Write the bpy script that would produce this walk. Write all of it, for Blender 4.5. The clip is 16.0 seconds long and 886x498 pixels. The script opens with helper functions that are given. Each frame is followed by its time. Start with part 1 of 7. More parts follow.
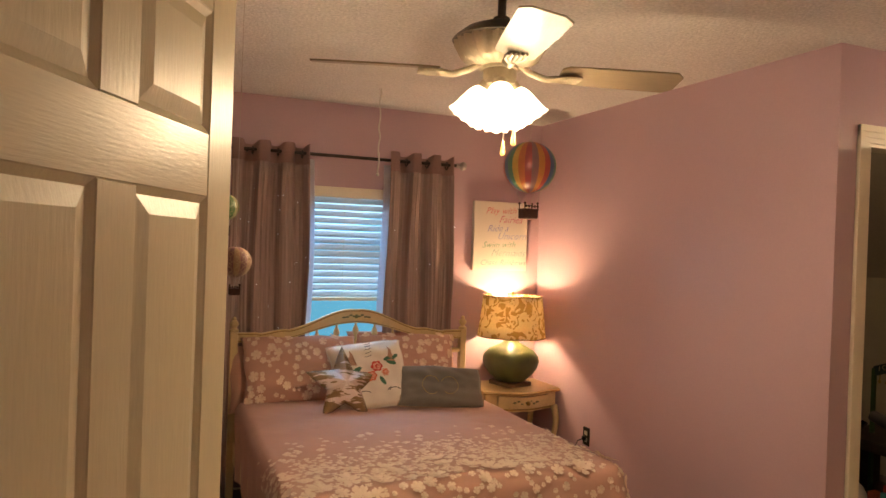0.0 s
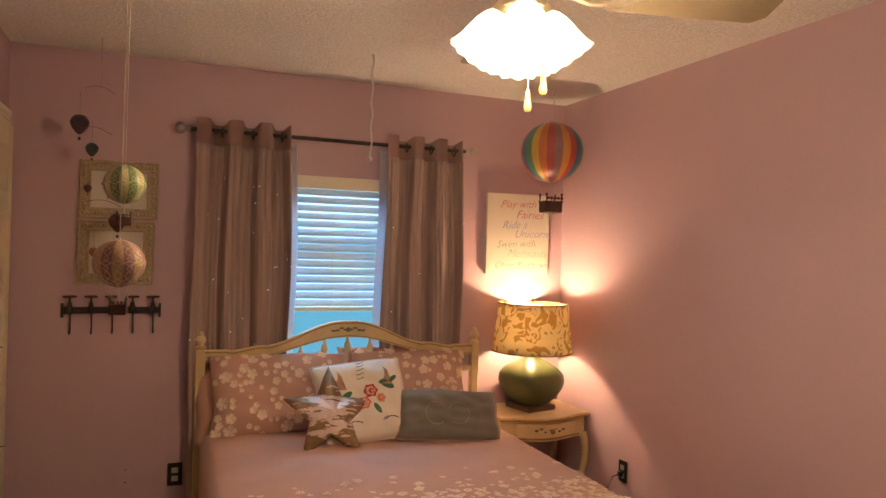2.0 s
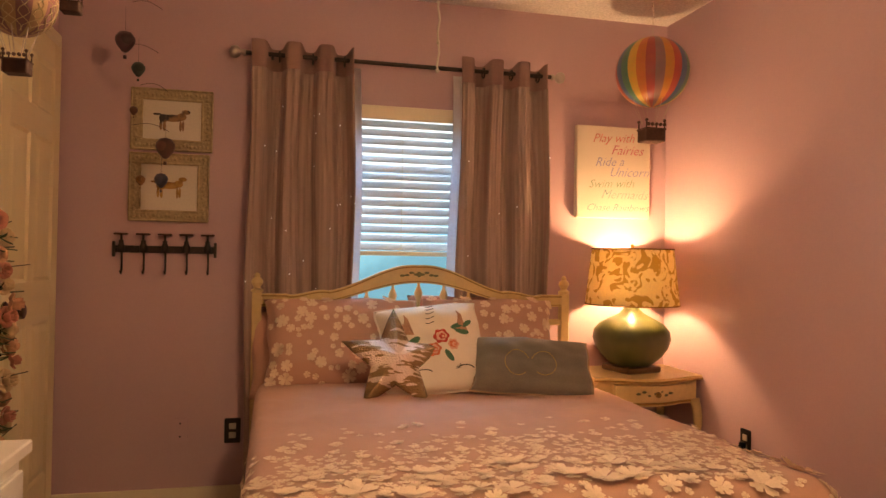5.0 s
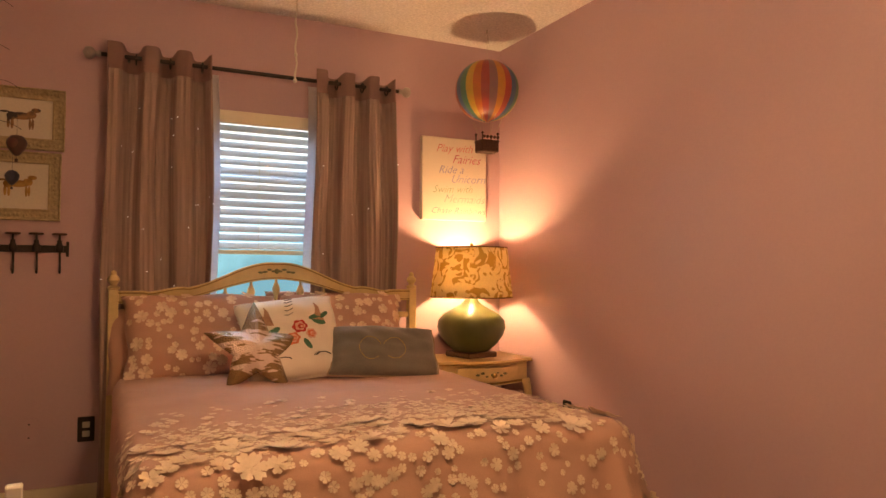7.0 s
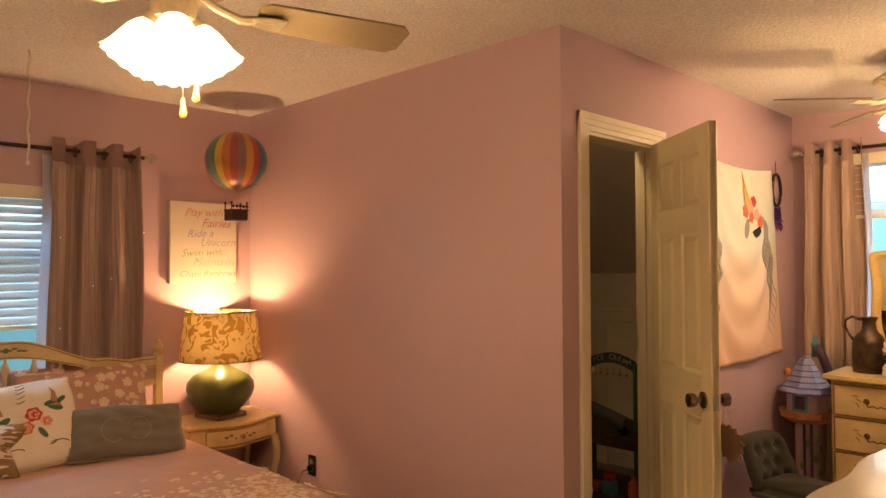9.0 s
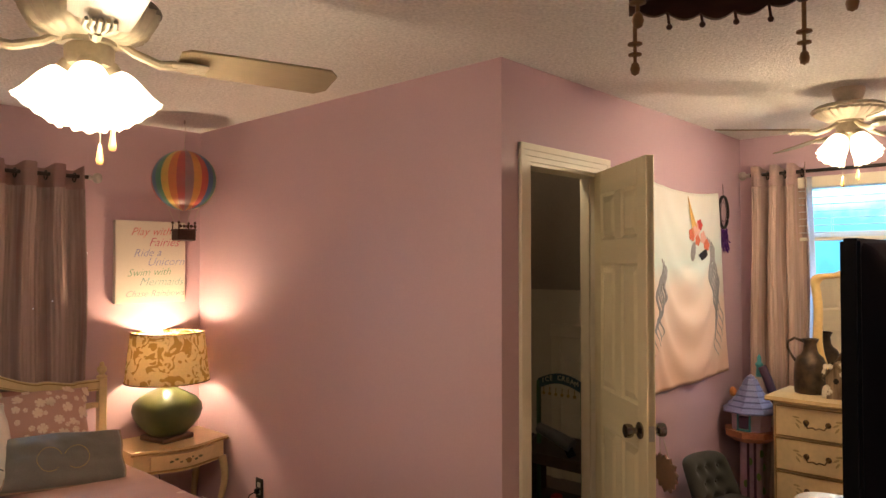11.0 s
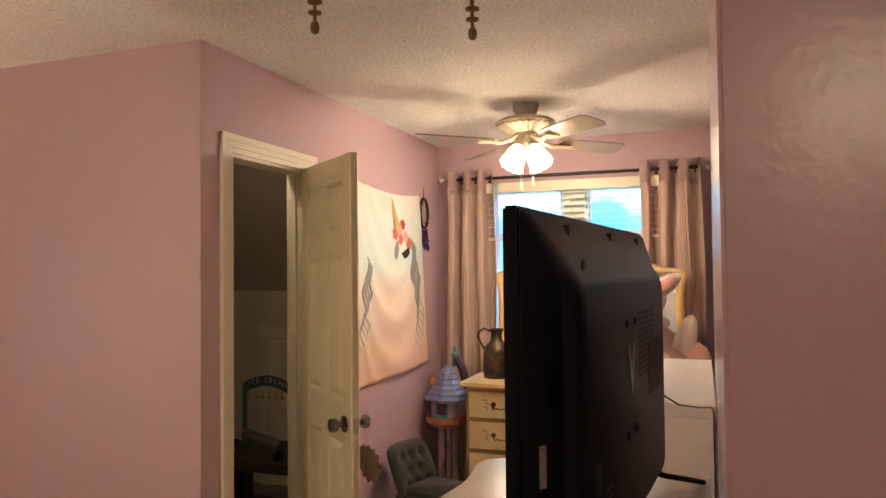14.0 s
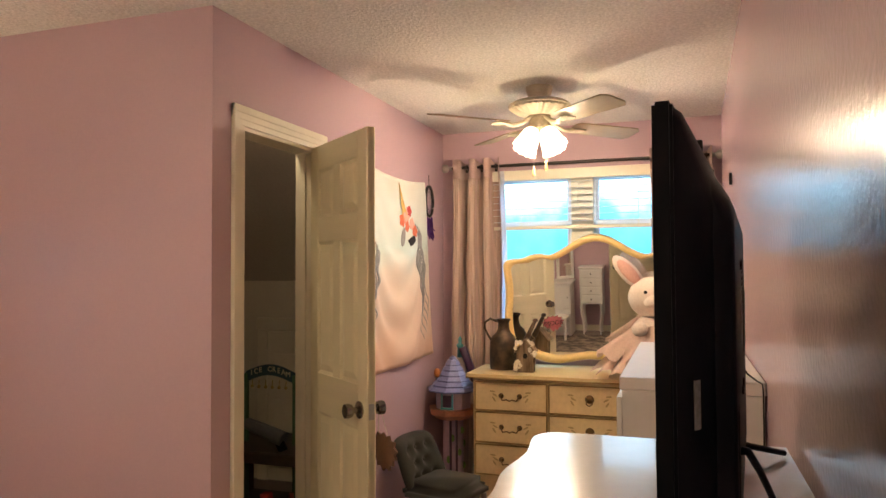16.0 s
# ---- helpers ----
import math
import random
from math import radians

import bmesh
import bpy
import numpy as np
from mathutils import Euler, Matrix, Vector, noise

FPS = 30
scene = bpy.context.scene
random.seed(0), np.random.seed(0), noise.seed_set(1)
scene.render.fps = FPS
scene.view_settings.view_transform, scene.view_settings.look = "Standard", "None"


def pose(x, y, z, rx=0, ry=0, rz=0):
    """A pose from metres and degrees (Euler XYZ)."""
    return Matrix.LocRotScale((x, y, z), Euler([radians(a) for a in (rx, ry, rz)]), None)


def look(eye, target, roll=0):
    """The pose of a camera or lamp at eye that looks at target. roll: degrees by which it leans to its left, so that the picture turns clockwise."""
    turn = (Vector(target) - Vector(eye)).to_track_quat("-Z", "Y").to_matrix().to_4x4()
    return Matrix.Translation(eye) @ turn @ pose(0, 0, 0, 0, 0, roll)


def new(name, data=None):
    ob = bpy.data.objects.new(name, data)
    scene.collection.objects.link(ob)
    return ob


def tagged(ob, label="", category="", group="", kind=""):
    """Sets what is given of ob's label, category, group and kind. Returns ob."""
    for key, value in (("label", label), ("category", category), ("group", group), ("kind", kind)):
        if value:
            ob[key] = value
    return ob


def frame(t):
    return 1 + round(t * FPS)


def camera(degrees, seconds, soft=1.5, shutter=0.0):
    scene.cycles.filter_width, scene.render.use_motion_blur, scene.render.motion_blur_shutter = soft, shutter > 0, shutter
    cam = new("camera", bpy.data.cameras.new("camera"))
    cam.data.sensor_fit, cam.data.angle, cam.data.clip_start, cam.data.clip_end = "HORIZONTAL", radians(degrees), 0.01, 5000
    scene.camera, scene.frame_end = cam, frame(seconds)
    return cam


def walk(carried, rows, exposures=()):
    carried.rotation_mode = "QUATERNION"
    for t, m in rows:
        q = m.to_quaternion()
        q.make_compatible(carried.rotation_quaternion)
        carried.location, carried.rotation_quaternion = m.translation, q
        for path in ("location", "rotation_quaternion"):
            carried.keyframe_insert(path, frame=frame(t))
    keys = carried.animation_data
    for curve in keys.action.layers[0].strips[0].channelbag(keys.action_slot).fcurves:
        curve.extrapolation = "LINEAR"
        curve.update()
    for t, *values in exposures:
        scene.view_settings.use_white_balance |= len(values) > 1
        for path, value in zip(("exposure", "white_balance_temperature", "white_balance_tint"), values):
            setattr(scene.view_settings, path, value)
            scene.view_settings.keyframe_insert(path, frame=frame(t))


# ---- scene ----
cam = camera(64.2, 16.0)
EXPOSURES = [(0.0, 0.0, 6700, 13.0), (2.0, 0.08, 6700, 15.0), (3.5, 0.12, 7500, 22.0), (6.0, 0.12, 9500, 28.0), (7.0, 0.08, 9500, 28.0), (8.0, 0.14, 9300, 25.0), (8.5, 0.06, 9200, 23.0), (11.0, -0.08, 5900, 11.0), (13.0, 0.04, 5800, 11.0), (14.0, 0.15, 5850, 10.0), (16.0, 0.14, 5850, 10.0)]
PATH = [
    (0, (0.261, 0.146, 1.541), (1.031, 1.992, 1.533), 2.0),
    (0.5, (0.331, 0.257, 1.561), (1.08, 2.111, 1.531), 2.2),
    (1, (0.381, 0.471, 1.545), (1.129, 2.326, 1.538), 2.0),
    (1.5, (0.434, 0.644, 1.539), (1.183, 2.499, 1.532), 1.7),
    (2, (0.56, 0.789, 1.518), (1.297, 2.648, 1.52), 1.6),
    (2.5, (0.675, 0.917, 1.496), (1.305, 2.815, 1.484), 1.5),
    (3, (0.729, 0.979, 1.44), (1.258, 2.908, 1.45), 1.5),
    (3.5, (0.763, 1.011, 1.389), (1.235, 2.955, 1.402), 1.5),
    (3.7, (0.737, 1.046, 1.387), (1.211, 2.99, 1.39), 1.3),
    (6, (0.862, 1.202, 1.009), (1.333, 3.145, 1.062), 0.8),
    (6.5, (0.791, 1.069, 1.017), (1.494, 2.94, 1.066), 0.7),
    (7, (0.681, 0.91, 1.072), (1.558, 2.706, 1.141), 0.3),
    (7.5, (0.655, 0.731, 1.158), (1.6, 2.493, 1.218), -0.1),
    (8, (0.637, 0.603, 1.283), (1.778, 2.244, 1.337), 0.1),
    (8.5, (0.569, 0.588, 1.393), (1.954, 2.03, 1.445), -0.3),
    (10.8, (0.659, 0.483, 1.606), (2.105, 1.863, 1.651), -0.1),
    (11, (0.665, 0.479, 1.606), (2.129, 1.84, 1.652), -0.0),
    (11.5, (0.688, 0.468, 1.609), (2.21, 1.765, 1.656), 0.0),
    (12, (0.685, 0.465, 1.605), (2.324, 1.61, 1.658), -0.2),
    (12.5, (0.691, 0.463, 1.6), (2.425, 1.46, 1.652), -0.4),
    (13, (0.712, 0.465, 1.587), (2.516, 1.326, 1.642), -0.4),
    (13.5, (0.717, 0.465, 1.574), (2.568, 1.219, 1.63), -0.5),
    (14, (0.720, 0.471, 1.567), (2.598, 1.156, 1.624), -0.6),
    (14.5, (0.713, 0.498, 1.56), (2.602, 1.152, 1.615), -0.3),
    (15, (0.695, 0.536, 1.529), (2.589, 1.176, 1.59), -0.4),
    (15.5, (0.690, 0.564, 1.500), (2.583, 1.208, 1.561), -0.4),
    (16, (0.773, 0.638, 1.482), (2.666, 1.281, 1.545), -0.3),
]
walk(cam, [(t, look(eye, target, roll)) for t, eye, target, roll in PATH], EXPOSURES)

# ---- world, daylight and lamps ----
world = bpy.data.worlds.new("evening_sky")
scene.world = world
world.use_nodes = True
wn = world.node_tree
sky = wn.nodes.new("ShaderNodeTexSky")
sky.sky_type = "NISHITA"
sky.sun_disc = False
sky.sun_elevation = radians(8)
sky.sun_rotation = radians(200)
wn.nodes["Background"].inputs["Strength"].default_value = 0.10
wn.links.new(sky.outputs["Color"], wn.nodes["Background"].inputs["Color"])

sun = new("sun", bpy.data.lights.new("sun", "SUN"))
sun.data.energy, sun.data.angle, sun.data.color = 0.6, radians(12), (1.0, 0.9, 0.8)
sun.matrix_world = look((0, 0, 20), (6, 12, 17))

WARM = (1.0, 0.75, 0.46)


def bulb_light(name, place, watts, radius=0.03, color=WARM):
    lamp = new(name, bpy.data.lights.new(name, "POINT"))
    lamp.data.energy, lamp.data.color, lamp.data.shadow_soft_size = watts, color, radius
    lamp.location = place
    return lamp


def window_light(name, place, target, width, height, watts, color):
    lamp = new(name, bpy.data.lights.new(name, "AREA"))
    lamp.data.shape, lamp.data.size, lamp.data.size_y = "RECTANGLE", width, height
    lamp.data.energy, lamp.data.color = watts, color
    lamp.matrix_world = look(place, target)
    return lamp


XW_HALL = -0.72
FAN_W, FAN_E = (1.325, 2.258), (4.40, 1.335)          # the two ceiling fans
SHADE_ANGLES = {FAN_W: (-22, 68, 158, 248), FAN_E: (58, 148, 238, 328)}
for cx, cy, watts in ((*FAN_W, 9.6), (*FAN_E, 9.3)):
    for a in SHADE_ANGLES[cx, cy]:
        bulb_light("fan_bulb_light", (cx + 0.117 * math.cos(radians(a)), cy + 0.117 * math.sin(radians(a)), 1.960 if cx < 2 else 2.102), watts, 0.02)
# added fill light; no lamp is known in the closet
bulb_light("closet_fill_light", (3.35, 2.40, 2.20), 3.2, 0.03)
bulb_light("hall_lamp_light", (XW_HALL, 0.02, 2.06), 19.0, 0.08)
bulb_light("table_lamp_light", (2.585, 4.44, 1.11), 27.0, 0.04, (1.0, 0.68, 0.38))
window_light("north_window_light", (1.42, 5.65, 2.75), (1.42, 4.63, 1.3), 1.2, 0.9, 64.0, (0.26, 0.62, 1.0))
window_light("east_window_light", (6.3, 1.3, 2.9), (4.2, 1.3, 1.2), 1.4, 0.9, 66.0, (0.60, 0.82, 1.0))

# ---- materials ----
def paint(name, color, rough=0.5, metal=0.0, grain=60.0, vary=0.06, bump=0.0, bump_scale=None, blotch=1.5, blotch_vary=0.05,
          stretch=(1, 1, 1), sheen=0.0, coat=0.0, transmission=0.0, rand=0.0, distance=0.002, spec=0.5):
    """A surface with variation at two scales: fine grain and broad blotches, and fine relief."""
    m = bpy.data.materials.new(name)
    m.use_nodes = True
    n, li = m.node_tree.nodes, m.node_tree.links
    b = n["Principled BSDF"]
    b.inputs["Roughness"].default_value, b.inputs["Metallic"].default_value = rough, metal
    b.inputs["Sheen Weight"].default_value, b.inputs["Coat Weight"].default_value = sheen, coat
    b.inputs["Transmission Weight"].default_value = transmission
    b.inputs["Specular IOR Level"].default_value = spec
    co = n.new("ShaderNodeTexCoord")
    mp = n.new("ShaderNodeMapping")
    mp.inputs["Scale"].default_value = stretch
    li.new(co.outputs["Object"], mp.inputs["Vector"])
    fine, broad = n.new("ShaderNodeTexNoise"), n.new("ShaderNodeTexNoise")
    fine.inputs["Scale"].default_value, fine.inputs["Detail"].default_value = grain, 4
    broad.inputs["Scale"].default_value, broad.inputs["Detail"].default_value = blotch, 3
    for t in (fine, broad):
        li.new(mp.outputs["Vector"], t.inputs["Vector"])

    def span(source, amount):
        r = n.new("ShaderNodeMapRange")
        r.inputs["From Min"].default_value, r.inputs["From Max"].default_value = 0.3, 0.7
        r.inputs["To Min"].default_value, r.inputs["To Max"].default_value = 1 - amount, 1 + amount
        li.new(source, r.inputs["Value"])
        return r.outputs["Result"]

    mul = n.new("ShaderNodeMath")
    mul.operation = "MULTIPLY"
    li.new(span(fine.outputs["Fac"], vary), mul.inputs[0])
    li.new(span(broad.outputs["Fac"], blotch_vary), mul.inputs[1])
    value = mul.outputs[0]
    if rand:
        info = n.new("ShaderNodeObjectInfo")
        more = n.new("ShaderNodeMath")
        more.operation = "MULTIPLY"
        li.new(value, more.inputs[0])
        li.new(span(info.outputs["Random"], rand), more.inputs[1])
        value = more.outputs[0]
    mix = n.new("ShaderNodeVectorMath")
    mix.operation = "SCALE"
    mix.inputs[0].default_value = color
    li.new(value, mix.inputs["Scale"])
    li.new(mix.outputs["Vector"], b.inputs["Base Color"])
    if bump:
        bn = n.new("ShaderNodeTexNoise")
        bn.inputs["Scale"].default_value, bn.inputs["Detail"].default_value = bump_scale or grain, 3
        li.new(mp.outputs["Vector"], bn.inputs["Vector"])
        bp = n.new("ShaderNodeBump")
        bp.inputs["Strength"].default_value, bp.inputs["Distance"].default_value = bump, distance
        li.new(bn.outputs["Fac"], bp.inputs["Height"])
        li.new(bp.outputs["Normal"], b.inputs["Normal"])
    return m


def two_tone(name, dark, light, scale, rough=0.5, metal=0.0, lo=0.45, hi=0.55, stretch=(1, 1, 1), bump=0.0, detail=4.0):
    """Two colours parted by a noise: prints, patina, sequins, worn gilding."""
    m = bpy.data.materials.new(name)
    m.use_nodes = True
    n, li = m.node_tree.nodes, m.node_tree.links
    b = n["Principled BSDF"]
    b.inputs["Roughness"].default_value, b.inputs["Metallic"].default_value = rough, metal
    co, mp, tx = n.new("ShaderNodeTexCoord"), n.new("ShaderNodeMapping"), n.new("ShaderNodeTexNoise")
    mp.inputs["Scale"].default_value = stretch
    tx.inputs["Scale"].default_value, tx.inputs["Detail"].default_value = scale, detail
    ramp = n.new("ShaderNodeValToRGB")
    ramp.color_ramp.elements[0].position, ramp.color_ramp.elements[1].position = lo, hi
    ramp.color_ramp.elements[0].color, ramp.color_ramp.elements[1].color = (*dark, 1), (*light, 1)
    li.new(co.outputs["Object"], mp.inputs["Vector"])
    li.new(mp.outputs["Vector"], tx.inputs["Vector"])
    li.new(tx.outputs["Fac"], ramp.inputs["Fac"])
    li.new(ramp.outputs["Color"], b.inputs["Base Color"])
    if bump:
        bp = n.new("ShaderNodeBump")
        bp.inputs["Strength"].default_value, bp.inputs["Distance"].default_value = bump, 0.003
        li.new(tx.outputs["Fac"], bp.inputs["Height"])
        li.new(bp.outputs["Normal"], b.inputs["Normal"])
    return m


def glowing(name, color, strength):
    m = bpy.data.materials.new(name)
    m.use_nodes = True
    b = m.node_tree.nodes["Principled BSDF"]
    b.inputs["Base Color"].default_value = (*color, 1)
    b.inputs["Emission Color"].default_value, b.inputs["Emission Strength"].default_value = (*color, 1), strength
    return m


def letting_through(name, color, share, rough=0.8, grain=80.0, print_color=None, print_scale=9.0, lo=0.50, hi=0.56):
    """Cloth, frosted glass or slats that light shines through."""
    m = paint(name, color, rough, grain=grain, vary=0.05)
    n, li = m.node_tree.nodes, m.node_tree.links
    b, out = n["Principled BSDF"], n["Material Output"]
    source = b.inputs["Base Color"].links[0].from_socket
    if print_color:
        co, tx, ramp, mx = n.new("ShaderNodeTexCoord"), n.new("ShaderNodeTexNoise"), n.new("ShaderNodeValToRGB"), n.new("ShaderNodeMix")
        mx.data_type = "RGBA"
        tx.inputs["Scale"].default_value, tx.inputs["Detail"].default_value, tx.inputs["Distortion"].default_value = print_scale, 1.5, 2.2
        ramp.color_ramp.elements[0].position, ramp.color_ramp.elements[1].position = lo, hi
        li.new(co.outputs["Object"], tx.inputs["Vector"])
        li.new(tx.outputs["Fac"], ramp.inputs["Fac"])
        li.new(ramp.outputs["Color"], mx.inputs["Factor"])
        li.new(source, mx.inputs["A"])
        mx.inputs["B"].default_value = (*print_color, 1)
        source = mx.outputs["Result"]
        li.new(source, b.inputs["Base Color"])
    tr, mix = n.new("ShaderNodeBsdfTranslucent"), n.new("ShaderNodeMixShader")
    li.new(source, tr.inputs["Color"])
    mix.inputs["Fac"].default_value = share
    li.new(b.outputs["BSDF"], mix.inputs[1])
    li.new(tr.outputs["BSDF"], mix.inputs[2])
    li.new(mix.outputs["Shader"], out.inputs["Surface"])
    return m


def clear_glass(name, tint=(0.9, 0.97, 1.0)):
    m = bpy.data.materials.new(name)
    m.use_nodes = True
    b = m.node_tree.nodes["Principled BSDF"]
    b.inputs["Base Color"].default_value = (*tint, 1)
    b.inputs["Roughness"].default_value, b.inputs["Transmission Weight"].default_value, b.inputs["IOR"].default_value = 0.02, 1.0, 1.1
    return m


WALL = paint("lilac_pink_wall_paint", (0.585, 0.410, 0.455), 0.27, grain=90, vary=0.015, bump=0.13, bump_scale=95, blotch=0.9, blotch_vary=0.03, distance=0.0030, spec=0.40)
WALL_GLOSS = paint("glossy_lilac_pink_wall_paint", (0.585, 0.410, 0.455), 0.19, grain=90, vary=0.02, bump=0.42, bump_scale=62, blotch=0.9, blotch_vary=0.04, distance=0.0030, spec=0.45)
CEILING = paint("white_stippled_ceiling", (0.85, 0.83, 0.79), 0.95, grain=80, vary=0.13, bump=1.0, bump_scale=85, blotch_vary=0.05, distance=0.008, spec=0.2)
CARPET = paint("grey_beige_carpet", (0.30, 0.25, 0.22), 1.0, grain=260, vary=0.25, bump=0.8, bump_scale=300, blotch_vary=0.08, spec=0.1)
TRIM = paint("white_gloss_trim", (0.80, 0.74, 0.58), 0.35, grain=30, vary=0.02, bump=0.1, bump_scale=40)
DOOR = paint("white_grained_door", (0.77, 0.68, 0.445), 0.38, grain=40, vary=0.03, bump=0.30, bump_scale=28, stretch=(5, 5, 0.6), distance=0.002)
DOOR_RAIL = paint("white_grained_door_rail", (0.77, 0.68, 0.445), 0.30, grain=40, vary=0.03, bump=0.30, bump_scale=30, stretch=(0.7, 0.7, 9), distance=0.002)
CREAM = paint("cream_lacquered_furniture", (0.68, 0.53, 0.28), 0.38, grain=45, vary=0.05, bump=0.12, bump_scale=60, blotch=6, blotch_vary=0.06)
GOLD_LINE = paint("worn_gilt_line", (0.34, 0.22, 0.07), 0.45, 0.35, grain=90, vary=0.2)
WHITE_LACQUER = paint("white_lacquer", (0.82, 0.80, 0.76), 0.35, grain=30, vary=0.02)
BRONZE = paint("dark_bronze_metal", (0.05, 0.042, 0.036), 0.42, 0.8, grain=120, vary=0.15)
NICKEL = paint("brushed_nickel", (0.48, 0.45, 0.41), 0.28, 1.0, grain=200, vary=0.08)
KNOB = paint("darkened_nickel", (0.24, 0.21, 0.18), 0.22, 1.0, grain=200, vary=0.08)
BLACK_PLASTIC = paint("black_matt_plastic", (0.0035, 0.0048, 0.0080), 0.44, grain=300, vary=0.1, bump=0.15, bump_scale=500, spec=0.14)
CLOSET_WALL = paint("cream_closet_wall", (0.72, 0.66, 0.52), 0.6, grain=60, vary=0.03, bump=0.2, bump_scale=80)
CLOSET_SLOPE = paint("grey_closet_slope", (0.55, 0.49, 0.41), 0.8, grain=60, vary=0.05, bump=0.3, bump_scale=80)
GLASS = clear_glass("window_glass")

# ---- mesh tools ----
class Shape:
    """Collects rounded boxes, lathed forms, tubes and sheets into one mesh."""

    def __init__(self):
        self.bm = bmesh.new()

    def _bevel(self, verts, amount, segments=1):
        edges = list({e for v in verts for e in v.link_edges})
        bmesh.ops.bevel(self.bm, geom=edges, offset=amount, segments=segments, affect="EDGES", clamp_overlap=True)

    def box(self, a, b, bevel=0.0, m=None, segments=1):
        lo, hi = Vector([min(p, q) for p, q in zip(a, b)]), Vector([max(p, q) for p, q in zip(a, b)])
        mid, size = (lo + hi) / 2, hi - lo
        t = Matrix.Translation(mid) @ Matrix.Diagonal((*size, 1))
        made = bmesh.ops.create_cube(self.bm, size=1.0, matrix=(m or Matrix()) @ t)["verts"]
        if bevel:
            self._bevel(made, bevel, segments)
        return self

    def lathe(self, profile, centre=(0, 0, 0), n=24, m=None, flute=0.0, flutes=0, squash=None):
        """A form turned about z from (radius, height) pairs."""
        base = Matrix.Translation(centre) if m is None else m
        rings = []
        for r, z in profile:
            ring = []
            for i in range(n):
                a = 2 * math.pi * i / n
                rr = r * (1 + flute * math.cos(flutes * a)) if flutes else r
                if squash:
                    rr = r * squash(a, z)
                ring.append(self.bm.verts.new(base @ Vector((rr * math.cos(a), rr * math.sin(a), z))))
            rings.append(ring)
        for p, q in zip(rings, rings[1:]):
            for i in range(n):
                self.bm.faces.new((p[i], p[(i + 1) % n], q[(i + 1) % n], q[i]))
        for ring, r in ((rings[0], profile[0][0]), (rings[-1], profile[-1][0])):
            if r > 1e-4:
                self.bm.faces.new(ring if ring is rings[-1] else ring[::-1])
        return self

    def tube(self, points, r, n=8, m=None, taper=None):
        """A round tube along points."""
        pts = [Vector(p) for p in points]
        if m is not None:
            pts = [m @ p for p in pts]
        rings = []
        up = Vector((0, 0, 1))
        for i, p in enumerate(pts):
            d = (pts[min(i + 1, len(pts) - 1)] - pts[max(i - 1, 0)]).normalized()
            side = d.cross(up if abs(d.z) < 0.95 else Vector((1, 0, 0))).normalized()
            other = side.cross(d)
            rr = r if taper is None else r + (taper - r) * i / (len(pts) - 1)
            rings.append([self.bm.verts.new(p + rr * (math.cos(a) * side + math.sin(a) * other)) for a in (2 * math.pi * k / n for k in range(n))])
        for p, q in zip(rings, rings[1:]):
            for i in range(n):
                self.bm.faces.new((p[i], p[(i + 1) % n], q[(i + 1) % n], q[i]))
        self.bm.faces.new(rings[0][::-1])
        self.bm.faces.new(rings[-1])
        return self

    def ball(self, centre, r, n=16, m=None, squash=(1, 1, 1)):
        t = Matrix.Translation(centre) @ Matrix.Diagonal((*[r * s for s in squash], 1))
        bmesh.ops.create_uvsphere(self.bm, u_segments=n, v_segments=max(6, n // 2), radius=1.0, matrix=(m or Matrix()) @ t)
        return self

    def plate(self, outline, depth, m=None, bevel=0.0):
        """A flat board cut to an outline in x and z, with thickness along y."""
        t = m or Matrix()
        face = self.bm.faces.new([self.bm.verts.new(t @ Vector((x, 0, z))) for x, z in outline])
        d = t.to_3x3() @ Vector((0, depth, 0))
        made = bmesh.ops.extrude_face_region(self.bm, geom=[face])["geom"]
        verts = [g for g in made if isinstance(g, bmesh.types.BMVert)]
        bmesh.ops.translate(self.bm, verts=verts, vec=d)
        return self

    def sheet(self, rows, close=False):
        """A grid of points joined into faces."""
        grid = [[self.bm.verts.new(p) for p in row] for row in rows]
        for p, q in zip(grid, grid[1:]):
            for i in range(len(p) - (0 if close else 1)):
                j = (i + 1) % len(p)
                self.bm.faces.new((p[i], p[j], q[j], q[i]))
        return self

    def done(self, name, material, parent=None, smooth=False, label="", m=None, thick=0.0, kind=""):
        bmesh.ops.recalc_face_normals(self.bm, faces=self.bm.faces)
        mesh = bpy.data.meshes.new(name)
        self.bm.to_mesh(mesh)
        self.bm.free()
        mesh.materials.append(material)
        if smooth:
            mesh.polygons.foreach_set("use_smooth", [True] * len(mesh.polygons))
            if smooth != "all":
                mesh.set_sharp_from_angle(angle=radians(40))
        ob = new(name, mesh)
        if m is not None:
            ob.matrix_basis = m
        if parent is not None:
            ob.parent = parent
        if thick:
            so = ob.modifiers.new("thickness", "SOLIDIFY")
            so.thickness, so.offset = thick, 0.0
        return tagged(ob, label=label, kind=kind)


def thing(name, m, label, category, group="", kind=""):
    """An empty at the base of a thing, to carry its parts."""
    ob = new(name)
    ob.empty_display_size = 0.1
    ob.matrix_basis = m if isinstance(m, Matrix) else pose(*m)
    return tagged(ob, label, category, group, kind)


def letters(name, body, size, m, material, parent, depth=0.0006, shear=0.0, align="LEFT", thin=0.0):
    cu = bpy.data.curves.new(name, "FONT")
    cu.body, cu.size, cu.extrude, cu.shear, cu.align_x = body, size, depth, shear, align
    cu.resolution_u, cu.offset = 2, thin
    cu.materials.append(material)
    ob = new(name, cu)
    ob.matrix_basis, ob.parent = m, parent
    return ob


